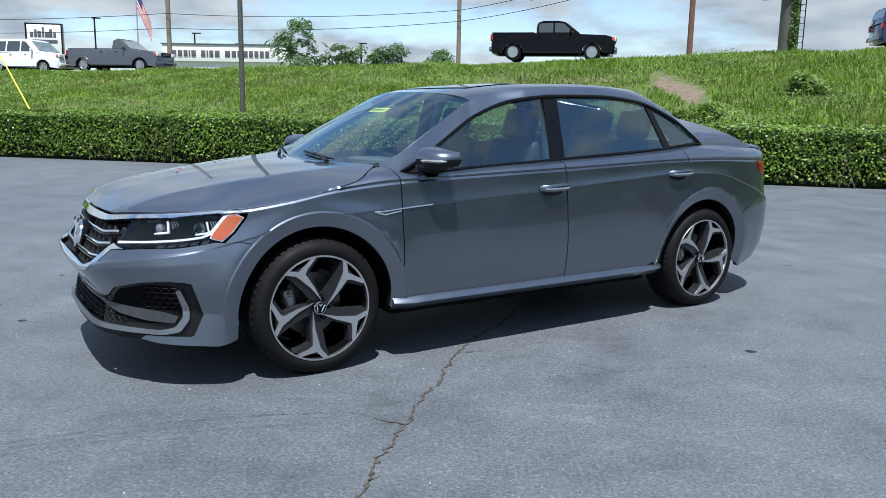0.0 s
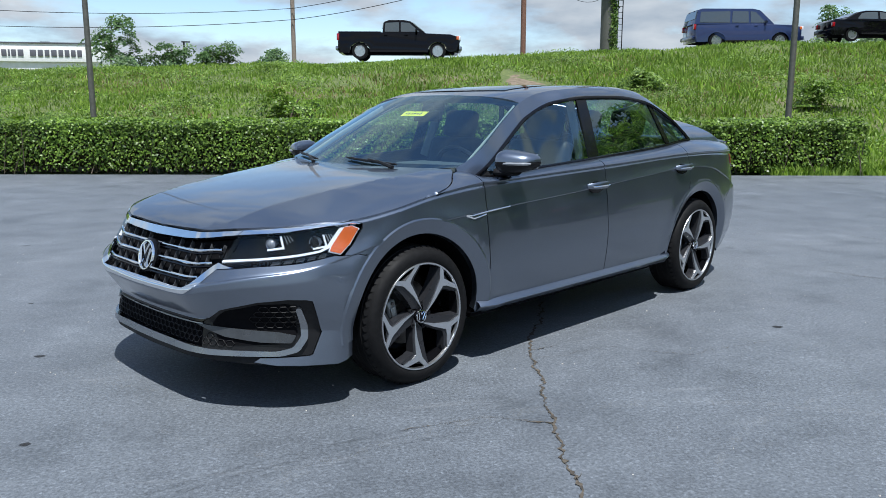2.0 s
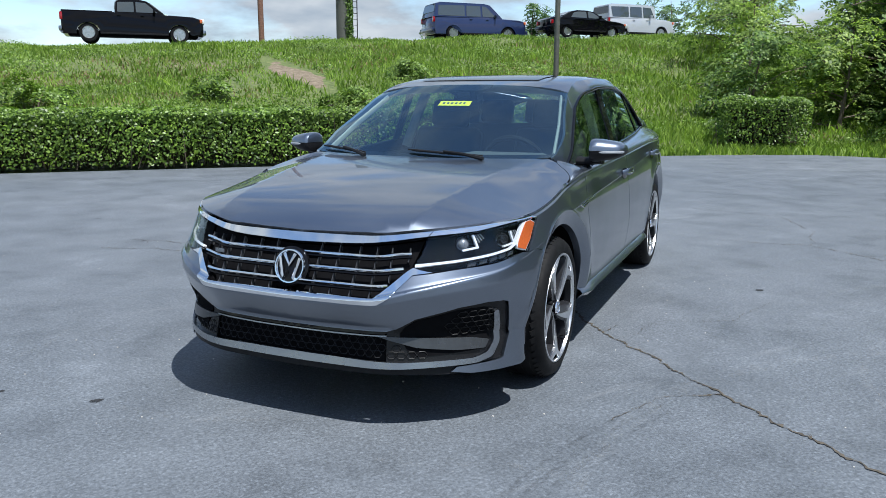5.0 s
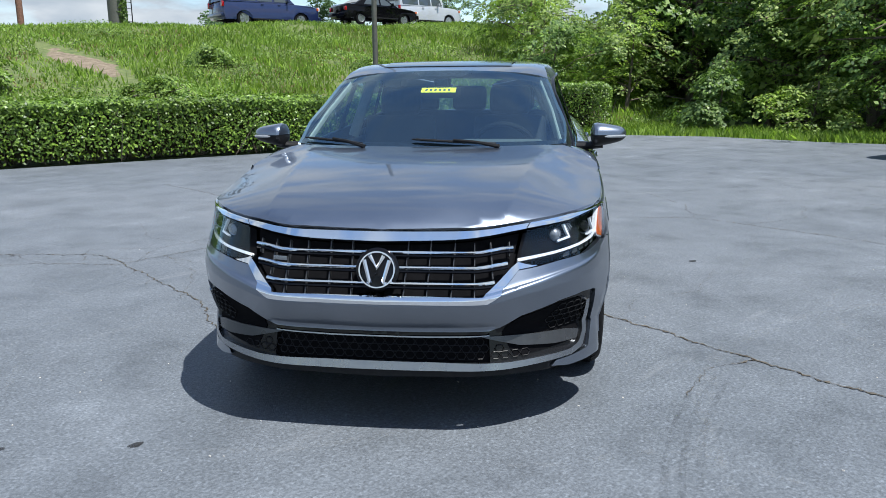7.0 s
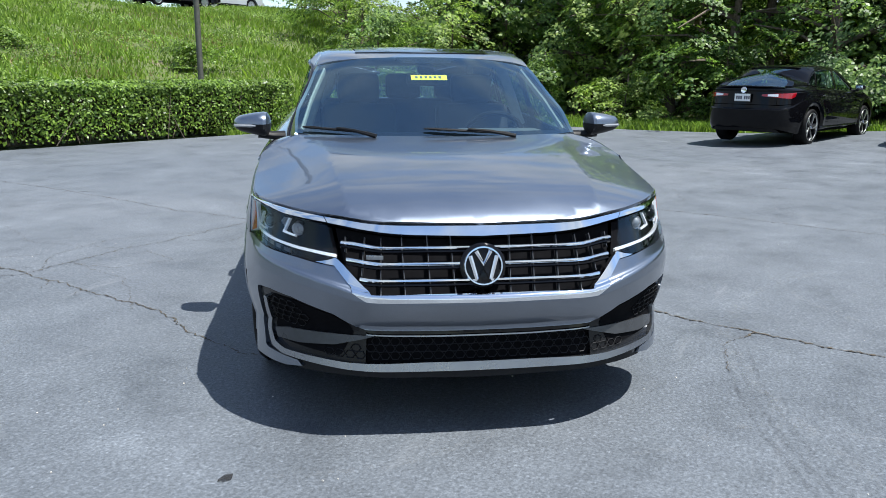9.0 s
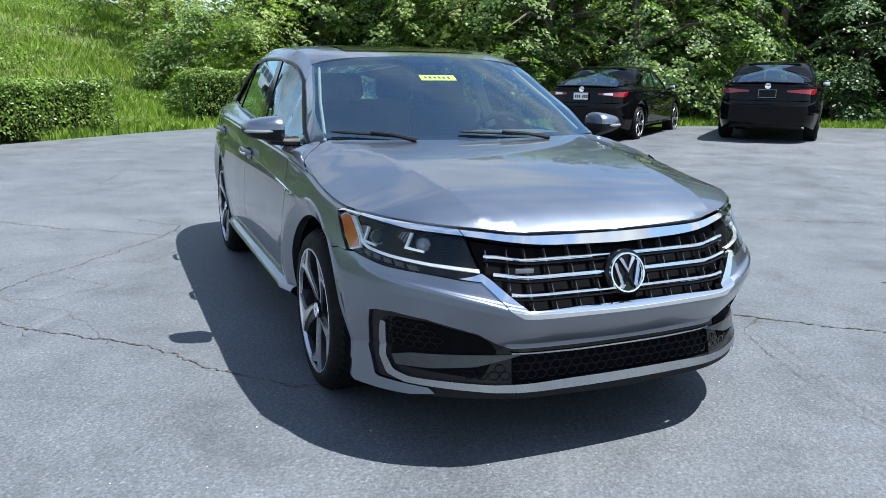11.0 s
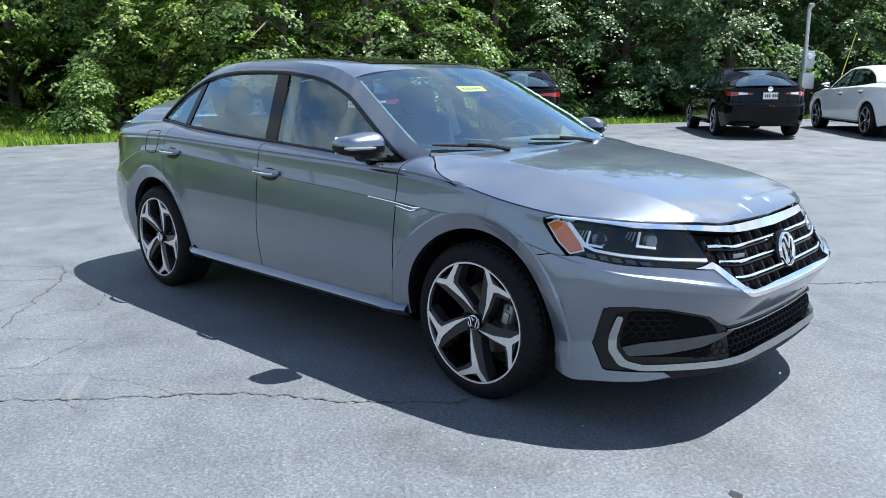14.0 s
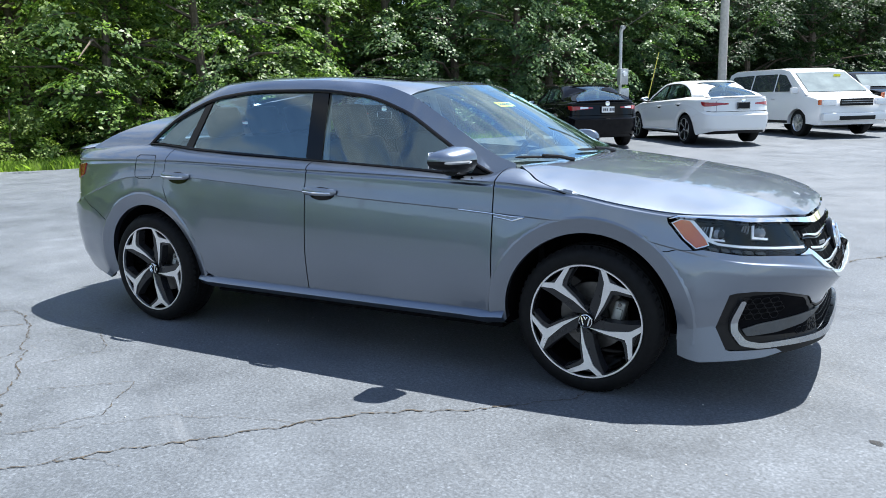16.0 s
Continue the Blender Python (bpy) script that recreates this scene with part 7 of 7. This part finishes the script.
def minivan(m, label, paint):
    f = 2.57
    prof = [(f, 0.5), (f, 0.80), (f - 0.08, 0.92), (f - 0.3, 0.98), (1.65, 1.08), (0.8, 1.1), (-f + 0.1, 1.12), (-f, 1.0), (-f, 0.55)]
    cabin = [(1.85, 1.05), (0.80, 1.68), (0.35, 1.75), (-f + 0.55, 1.75), (-f + 0.25, 1.66), (-f + 0.05, 1.1)]
    cells = [[(1.28, 1.15), (0.68, 1.58), (0.35, 1.62), (0.35, 1.15)], [(0.27, 1.15), (0.27, 1.62), (-0.85, 1.62), (-0.88, 1.15)], [(-0.97, 1.15), (-0.94, 1.62), (-f + 0.5, 1.6), (-f + 0.33, 1.15)]]
    return block_vehicle("minivan", label, "van", m, 5.14, 1.95, 3.08, prof, cabin, cells, paint, 0.345, "cars parked on the lot", (0.78, 0.94))


van = minivan(pose(11.3, -11.5, 0.152, 0, 0, 162), "white minivan parked nose out, yellow slip behind its windscreen", WHITE_PAINT)
part("price_slip", box_bm(0.004, 0.2, 0.06, (1.16, 0.35, 1.545), 0.001, turn=None), YELLOW, van, "yellow paper slip")
suv(pose(11.9, -15.0, 0.152, 0, 0, 162), "black family car parked nose out beside the minivan", BLACK_PAINT, 4.7, 1.68)


# ---- poles, wires and signs ----
def lamp_post(x, y, h, label):
    p = thing("lamp_post", label, "lamp post", "lot lamp posts", pose(x, y, rise(x, y)))
    part("pole", tube([(0, 0, 0), (0, 0, h * 0.5), (0, 0, h)], [0.075, 0.068, 0.06], 12), STEEL, p)
    part("base_plate", box_bm(0.3, 0.3, 0.03, (0, 0, 0.06), 0.005), STEEL, p)


lamp_post(-6.2, 21.8, 9.0, "slim dark steel lamp post behind the hedge")
lamp_post(10.75, 17.5, 9.0, "slim dark steel lamp post near the hedge's end")


def wood_pole(x, y, z1, mat, label, r=0.16):
    p = thing("utility_pole", label, "utility pole", "utility poles", pose(x, y, rise(x, y) - 0.1))
    part("pole", tube([(0, 0, 0), (0, 0, z1 * 0.5), (0, 0, z1)], [r, r * 0.92, r * 0.8], 14), mat, p)
    part("cross_arm", box_bm(2.2, 0.1, 0.12, (0, -0.15, z1 - 0.6), 0.01), mat, p)
    return p


wood_pole(-23.6, 62.0, 12.0, WOOD_POLE, "weathered wooden utility pole beyond the road", 0.19)
wood_pole(-0.9, 61.0, 12.0, WOOD_POLE, "weathered wooden utility pole beyond the road", 0.17)
wood_pole(12.9, 47.5, 12.0, RED_POLE, "reddish-brown wooden utility pole by the road", 0.17)


def wire(a, b, sag, r=0.022, label="black overhead cable sagging between poles"):
    pts = [(a[0] + (b[0] - a[0]) * t, a[1] + (b[1] - a[1]) * t, a[2] + (b[2] - a[2]) * t - sag * 4 * t * (1 - t)) for t in span(0, 1, 0.06)]
    ob = part("overhead_wire", tube(pts, r, 5), WIRE, None)
    return tagged(ob, label, "cable", "overhead wires")


for z0, z1, z2, z3 in ((8.1, 8.3, 8.7, 10.9), (7.2, 7.2, 7.9, 9.9), (11.3, 11.0, 11.2, 12.0)):
    wire((-60, 62, z0), (-23.6, 61.7, z1), 0.6)
    wire((-23.6, 61.7, z1), (-0.9, 60.7, z2), 0.35)
    wire((-0.9, 60.7, z2), (12.9, 47.2, z3), 0.4)
wire((12.9, 47.2, 11.6), (19.2, 50.2, 8.6), 1.6, 0.014)
for px, py, pz in ((9.0, 51.0, 10.0), (4.4, 55.5, 8.9)):
    tagged(part("splice_case", tube([(px - 0.35, py + 0.3, pz), (px - 0.3, py + 0.26, pz), (px + 0.3, py - 0.26, pz + 0.1), (px + 0.35, py - 0.3, pz + 0.1)], [0.03, 0.1, 0.1, 0.03], 8), WIRE, None), "black cable splice case hung on the wires", "cable box")


def billboard(x, y):
    z0 = rise(x, y)
    b = thing("billboard", "tall dark green billboard column with catwalk", "billboard", "", pose(x, y, z0))
    part("column", tube([(0, 0, -0.1), (0, 0, 6), (0, 0, 11)], 0.46, 20), STEEL, b)
    part("catwalk", box_bm(4.6, 0.9, 0.06, (0, -0.7, 5.7), 0.01), WIRE, b)
    for k in range(5):
        xx = -2.2 + 1.1 * k
        part("railing_post", box_bm(0.05, 0.05, 0.8, (xx, -1.1, 6.1)), WIRE, b)
        part("strut", tube([(xx * 0.5, 0, 6.6), (xx, -1.1, 5.75)], 0.04, 6), WIRE, b)
    part("railing", box_bm(4.6, 0.05, 0.05, (0, -1.1, 6.48)), WIRE, b)
    for s in (-1, 1):
        part("lamp_arm", tube([(s * 2.2, -1.0, 5.8), (s * 2.9, -1.6, 6.0)], 0.03, 6), WIRE, b)
        part("flood_lamp", box_bm(0.34, 0.3, 0.16, (s * 3.0, -1.7, 6.0), 0.03), WIRE, b)
        part("beam", box_bm(0.18, 0.5, 0.4, (s * 1.6, -0.4, 6.5), 0.02), WIRE, b)
    part("beam", box_bm(6.4, 0.3, 0.35, (0, 0.1, 7.3), 0.02), WIRE, b)
    rg = np.random.default_rng(77)
    n = 1800
    a, z = rg.uniform(-0.9, 1.6, n), rg.uniform(0, 4.6, n) ** 1.0
    pos = np.stack([0.5 * np.cos(a) + rg.normal(0, 0.07, n), 0.5 * -np.sin(a + 0.3) + rg.normal(0, 0.07, n), z], 1)
    piece("ivy", leaf_mesh("ivy", pos, pos * np.array([1, 1, 0]) + 0.01, 0.14, TREE_LEAF, 1.3, 9), b)
    part("ladder", box_bm(0.05, 0.05, 5.5, (0.62, -0.2, 3.0)), WIRE, b)
    part("ladder", box_bm(0.05, 0.05, 5.5, (0.95, -0.2, 3.0)), WIRE, b)
    for k in range(14):
        part("rung", box_bm(0.3, 0.03, 0.03, (0.785, -0.2, 0.6 + 0.38 * k)), WIRE, b)


billboard(19.6, 50.5)


def dealer_building():
    b = thing("dealer_building", "low white commercial building with dark sign lettering bars", "building", "", pose(-25.6, 82, 2.6))
    part("wall", box_bm(12.5, 10, 5.0, (0, 5.2, 2.5), 0.05), WHITE_WALL, b)
    part("fascia", box_bm(12.9, 0.3, 1.7, (0, 0.1, 4.1), 0.03), WHITE_WALL, b)
    part("coping", box_bm(13.1, 0.5, 0.12, (0, 0.1, 5.0), 0.02), SIGN_DARK, b)
    x = -5.6
    for wd in (0.7, 0.55, 0.5, 0.2, 0.55, 0.0, 0.55, 0.2, 0.5, 0.6, 0.0, 0.65, 0.55, 0.5, 0.6, 0.5, 0.5, 0.5, 0.5):
        if wd:
            part("sign_bar", box_bm(wd * 0.82, 0.06, 0.62, (x + wd / 2, -0.09, 4.05), 0.02), SIGN_DARK, b)
        x += wd + 0.06 if wd else 0.4


dealer_building()


def pylon_sign():
    s = thing("pylon_sign", "white pylon sign in a black case with plain graphic", "sign", "", pose(-43.3, 80, 1.15, 0, 0, 12))
    part("case", box_bm(3.5, 0.7, 3.4, (0, 0, 6.4), 0.04), GLOSS_BLACK, s)
    part("face", box_bm(3.2, 0.04, 3.1, (0.05, -0.37, 6.4), 0.01), WHITE_WALL, s)
    for k, (w, h) in enumerate(((0.3, 0.5), (0.25, 0.75), (0.35, 0.6), (0.2, 1.0), (0.4, 0.55), (0.3, 0.8), (0.25, 0.5))):
        part("skyline_bar", box_bm(w, 0.03, h, (-1.1 + 0.36 * k, -0.40, 6.7 + h / 2), 0.005), SIGN_DARK, s)
    part("text_bar", box_bm(2.6, 0.03, 0.34, (0.0, -0.40, 6.3), 0.005), SIGN_DARK, s)
    part("chevron", box_bm(1.6, 0.03, 0.14, (0.0, -0.40, 5.6), 0.005), SATIN, s)
    part("post", box_bm(0.5, 0.4, 4.8, (0, 0, 2.4), 0.02), STEEL, s)


pylon_sign()


def flag_pole():
    f = thing("flag_pole", "flag with red and white stripes hanging on a pole", "flag", "", pose(-33.7, 80, 1.1))
    part("pole", tube([(0, 0, 0), (0, 0, 7), (0, 0, 13)], [0.09, 0.07, 0.05], 10), GALV, f)
    red, white, blue = plain("flag_red", (0.5, 0.03, 0.04), 0.8), plain("flag_white", (0.75, 0.75, 0.75), 0.8), plain("flag_blue", (0.03, 0.05, 0.2), 0.8)

    def cloth(u, v):
        return Vector((0.08 + 1.3 * u, 0.18 * math.sin(7 * u + 2 * v) * u, 11.6 - 1.9 * v - 3.2 * u ** 1.1))
    for k in range(9):
        m = red if k % 2 == 0 else white
        grid_skin("stripe", lambda u, v, k=k: cloth(u, (k + v) / 9), 12, 2, m, f, thick=0.01)
    grid_skin("canton", lambda u, v: cloth(u * 0.42, v * 0.5) - Vector((0, 0.03, 0)), 6, 4, blue, f, thick=0.008)


flag_pole()


def street_lamp(x, y, h):
    p = thing("street_lamp", "thin dark lamp pole with flat head far off", "street lamp", "far street lamps", pose(x, y, rise(x, y)))
    part("pole", tube([(0, 0, 0), (0, 0, h)], 0.09, 8), WIRE, p)
    part("head", box_bm(0.9, 0.3, 0.12, (0.2, 0, h), 0.03), WIRE, p)


for x, y, h in ((-40, 84, 8.3), (-46, 85, 5.0), (-34, 95, 5.3), (-29.3, 84, 6.7), (-26.5, 90, 6.2), (-12.4, 90, 6.2), (-8, 92, 5.2)):
    street_lamp(x, y, h)


def guy_guard():
    g0 = thing("guy_wire", "yellow plastic guard on a slanting guy wire", "guy wire")
    a, b = Vector((-11.35, 20.6, 0.7)), Vector((-12.9, 21.6, 2.7))
    part("guard", tube([tuple(a), tuple(a.lerp(b, 0.5)), tuple(b)], 0.02, 8), plain("yellow_plastic", (0.75, 0.6, 0.03), 0.5), g0)
    part("cable", tube([tuple(a - (b - a) * 0.45), tuple(b + (b - a) * 2.2)], 0.008, 5), GALV, g0)


guy_guard()


def meter_pole():
    p = thing("meter_pole", "galvanised steel service pole with electric meter box", "utility pole", "", pose(14.7, -7.95, lot_z(14.7, -7.95) - 0.05))
    part("pole", tube([(0, 0, 0), (0, 0, 3.1)], 0.05, 12), GALV, p)
    part("meter_box", box_bm(0.16, 0.3, 0.46, (-0.12, 0, 1.75), 0.02), GALV, p)
    part("meter", lathe([(0, -0.06), (0.07, -0.05), (0.085, 0.0)], 20, "x"), CLEAR_LENS, p, m=pose(-0.2, 0, 1.83))
    part("lower_box", box_bm(0.18, 0.36, 0.42, (-0.12, 0, 1.2), 0.02), GALV, p)
    part("weatherhead", tube([(0, 0, 3.05), (-0.05, 0, 3.18), (-0.14, 0, 3.16)], 0.06, 8), GALV, p)
    part("service_drop", tube([(-0.05, 0, 3.12), (-0.5, -2.5, 4.6), (-1, -5, 6.2)], 0.012, 5), WIRE, p)
    q = thing("concrete_pole", "grey round utility pole before the woods", "utility pole", "", pose(15.6, -12.95, 0.1))
    part("pole", tube([(0, 0, 0), (0, 0, 5), (0, 0, 10)], [0.145, 0.135, 0.12], 14), CONCRETE, q)
    s = thing("yellow_guy_guard", "yellow guard on a slanting guy wire by the woods", "guy wire")
    part("guard", tube([(14.9, -8.95, 0.3), (15.2, -9.85, 2.6)], 0.014, 8), plain("yellow_guard", (0.55, 0.5, 0.08), 0.6), s)


meter_pole()


# ---- on the lot ----
def crack(path, w, seed, label="dirt-filled crack in the asphalt"):
    """A wandering crack: a thin uneven ribbon of grit in the asphalt."""
    r = random.Random(seed)
    bm = bmesh.new()

    def run(line, wide, rough, fade):
        pts = dense(line, 0.016, False)
        rows = []
        jx = kx = 0.0
        for i, (x, y) in enumerate(pts):
            a, b = pts[max(0, i - 1)], pts[min(len(pts) - 1, i + 1)]
            d = Vector((b[0] - a[0], b[1] - a[1])).normalized()
            jx = 0.9 * jx + r.gauss(0, 0.006 * rough)
            kx = 0.4 * kx + r.gauss(0, 0.0028 * rough)
            ww = wide * r.uniform(0.15, 1.5) * (2.0 if r.random() < 0.07 else 1.0) * (1 - fade * i / len(pts))
            n = Vector((-d.y, d.x))
            c = Vector((x, y)) + n * (jx + kx)
            rows.append([bm.verts.new((c.x + n.x * o, c.y + n.y * o, lot_z(x, y) + 0.004)) for o in (-ww * r.uniform(0.3, 0.7), ww * r.uniform(0.3, 0.7))])
            if not fade and r.random() < 0.03:
                t = math.atan2(d.y, d.x) + r.choice((-1, 1)) * r.uniform(0.5, 1.3)
                ln = r.uniform(0.04, 0.22)
                run([(c.x, c.y), (c.x + ln * math.cos(t), c.y + ln * math.sin(t))], wide * 0.55, 0.8, 0.8)
        for p, q in zip(rows, rows[1:]):
            bm.faces.new((p[0], p[1], q[1], q[0]))
    run(path, w, 1.0, 0.0)
    bmesh.ops.recalc_face_normals(bm, faces=bm.faces[:])
    for f in bm.faces:
        if f.normal.z < 0:
            f.normal_flip()
    return tagged(part("crack", bm, CRACK, None, smooth=False), label, "crack", "cracks in the lot", "stuff")


CRACKS = [
    ([(-0.42, 1.2), (-0.28, 2.2), (-0.22, 2.62), (-0.19, 2.82), (-0.11, 3.15), (-0.04, 3.54), (-0.01, 3.66), (0.07, 4.02), (0.17, 4.4), (0.5, 5.2)], 0.030),
    ([(-1.66, 8.7), (-1.1, 7.98), (-1.16, 7.35), (-1.24, 6.84), (-1.29, 6.4), (-1.31, 6.16), (-1.5, 5.75), (-1.6, 5.3), (-1.5, 4.9)], 0.018),
    ([(-1.23, 7.58), (-0.89, 7.59), (-0.3, 7.6), (0.35, 7.53), (1.05, 7.52), (1.5, 7.65), (1.7, 8.3)], 0.014),
    ([(1.56, 12.0), (1.45, 10.5), (1.13, 8.7), (1.1, 7.85), (1.06, 7.52)], 0.016),
    ([(3.1, 5.76), (3.58, 5.16), (3.5, 4.6), (3.4, 3.75), (3.25, 3.2), (3.15, 2.5), (3.3, 1.0), (3.1, -1.5)], 0.016),
    ([(-1.2, 7.6), (-1.6, 8.1), (-2.0, 8.4)], 0.014),
    ([(4.6, 7.5), (4.9, 6.4), (4.3, 5.6), (3.6, 5.2)], 0.010),
    ([(-1.3, 6.4), (-0.9, 6.9), (-0.8, 7.6)], 0.005),
    ([(0.07, 4.0), (0.5, 4.15), (0.9, 3.9), (1.6, 4.1)], 0.004),
    ([(3.5, 4.6), (4.2, 4.3), (5.0, 4.6)], 0.006),
    ([(-0.3, 7.6), (-0.5, 8.4), (-0.2, 9.2)], 0.006),
    ([(5.5, 4.2), (5.7, 2.4), (5.4, 0.6)], 0.010),
    ([(2.2, 10.0), (3.4, 9.8), (4.8, 10.4)], 0.010),
    ([(-1.08, 7.56), (-0.7, 7.9), (-0.2, 8.0), (0.2, 7.75), (0.62, 7.42)], 0.008),
    ([(-0.8, 7.54), (-0.75, 7.2), (-0.4, 7.05), (-0.24, 7.45)], 0.007),
    ([(-1.0, 7.7), (-1.3, 7.95), (-1.1, 8.3), (-0.7, 7.95)], 0.008),
    ([(0.12, 7.5), (0.2, 7.15), (0.7, 7.1), (0.9, 7.45)], 0.006),
    ([(-0.1, 3.15), (-0.4, 3.3), (-0.75, 3.2)], 0.006),
]
for k, (path, w) in enumerate(CRACKS):
    crack(path, w * 0.45, 40 + k)


def mark(name, path, w, mat, label, category, group, z=0.003):
    """A ribbon worn into the asphalt along a smooth path, thinning at its ends."""
    ks = list(range(len(path)))
    fx, fy = spline(ks, [p[0] for p in path]), spline(ks, [p[1] for p in path])
    n = 10 * (len(path) - 1)
    pts = [(fx(i * ks[-1] / n), fy(i * ks[-1] / n)) for i in range(n + 1)]
    bm = bmesh.new()
    rows = []
    for i, (x, y) in enumerate(pts):
        a, b = pts[max(0, i - 1)], pts[min(n, i + 1)]
        d = Vector((b[0] - a[0], b[1] - a[1])).normalized()
        ww = w / 2 * (0.25 + 0.75 * math.sin(math.pi * i / n) ** 0.4) * (0.8 + 0.4 * noise.noise((x * 3, y * 3, 2)))
        rows.append([bm.verts.new((x - d.y * o, y + d.x * o, lot_z(x, y) + z)) for o in (ww, -ww)])
    for p, q in zip(rows, rows[1:]):
        bm.faces.new((p[0], p[1], q[1], q[0]))
    for f in bm.faces:
        f.normal_update()
        if f.normal.z < 0:
            f.normal_flip()
    return tagged(part(name, bm, mat, None, smooth=False), label, category, group, "stuff")


TURN = [(-0.45, 3.27), (-0.58, 3.24), (-0.91, 3.16), (-1.23, 3.05), (-1.44, 2.96), (-1.65, 2.86), (-2.05, 2.62), (-2.4, 2.36)]
for off in (0.0, 0.055, 0.11):
    mark("tyre_mark", [(x + off * 0.35, y - off) for x, y in TURN], 0.032, TYRE_MARK, "faint dark tyre mark curving over the asphalt", "tyre mark", "tyre marks")
for path, w in (([(-1.6, 2.6), (-0.99, 3.02), (-0.63, 3.18), (-0.05, 3.32), (0.56, 3.27), (1.01, 3.14), (1.6, 2.8)], 0.10), ([(-1.75, 3.4), (-1.61, 3.25), (-1.34, 3.09), (-1.22, 2.84), (-1.2, 2.5)], 0.05),
                ([(-2.6, 4.6), (-2.2, 4.1), (-1.6, 3.8), (-1.1, 3.6)], 0.05), ([(0.3, 2.6), (0.6, 2.9), (1.2, 3.2), (2.0, 3.3)], 0.05), ([(-2.6, 6.6), (-2.1, 6.4), (-1.8, 6.9), (-1.9, 7.6)], 0.05),
                ([(-3.2, 5.2), (-2.7, 5.5), (-2.4, 6.1)], 0.04), ([(1.5, 3.9), (2.2, 4.0), (3.0, 3.8), (3.8, 3.2)], 0.08)):
    mark("scuff", path, w, PALE_SCUFF, "pale curved scuff worn into the asphalt", "scuff mark", "scuffs on the asphalt", 0.0025)
rd = random.Random(12)
for x, y, r in ((1.72, 4.32, 0.035), (-2.97, 5.81, 0.018), (-2.55, 4.55, 0.03), (-2.9, 4.9, 0.02), (0.9, 2.2, 0.02), (-2.25, 3.35, 0.022)):
    bm = bmesh.new()
    bm.faces.new([bm.verts.new((x + r * (0.7 + 0.5 * rd.random()) * math.cos(a), y + 0.7 * r * (0.7 + 0.5 * rd.random()) * math.sin(a), 0.003)) for a in (2 * math.pi * k / 12 for k in range(12))])
    tagged(part("oil_spot", bm, OIL_DRIP, None, smooth=False), "small dark oil spot on the asphalt", "stain", "oil spots")
bits = bmesh.new()
for k in range(260):
    x, y = rd.uniform(-4.5, 5.0), rd.uniform(1.0, 9.0)
    sz = rd.uniform(0.002, 0.006)
    box_bm(sz * rd.uniform(0.8, 1.6), sz, sz * 0.7, (x, y, lot_z(x, y) + sz * 0.3), bm=bits, turn=Matrix.Rotation(rd.uniform(0, 3), 4, "Z") @ Matrix.Rotation(rd.uniform(-0.5, 0.5), 4, "X"))
tagged(part("loose_grit", bits, CONCRETE, None, smooth=False), "pale grit scattered over the asphalt", "grit", kind="stuff")

# the slip of paper behind the windscreen
nrm = (screen(0.5, 0.76) - screen(0.5, 0.72)).normalized()
pitch = math.degrees(math.atan2(nrm.z, -nrm.x))
slip = thing("price_slip", "yellow paper slip with dark figures bars behind the windscreen", "paper slip", "", CAR_POSE @ Matrix.Translation(screen(0.5, 0.69) - Vector((0.015, 0, 0.015))) @ pose(0, 0, 0, 0, 0, 90) @ pose(0, 0, 0, pitch, 0, 0))
part("paper", box_bm(0.2, 0.055, 0.002, (0.0, 0, 0)), YELLOW, slip, smooth=False)
for k in range(6):
    part("figure_bar", box_bm(0.013, 0.022, 0.001, (-0.07 + 0.026 * k, 0, 0.0022)), SIGN_DARK, slip, smooth=False)
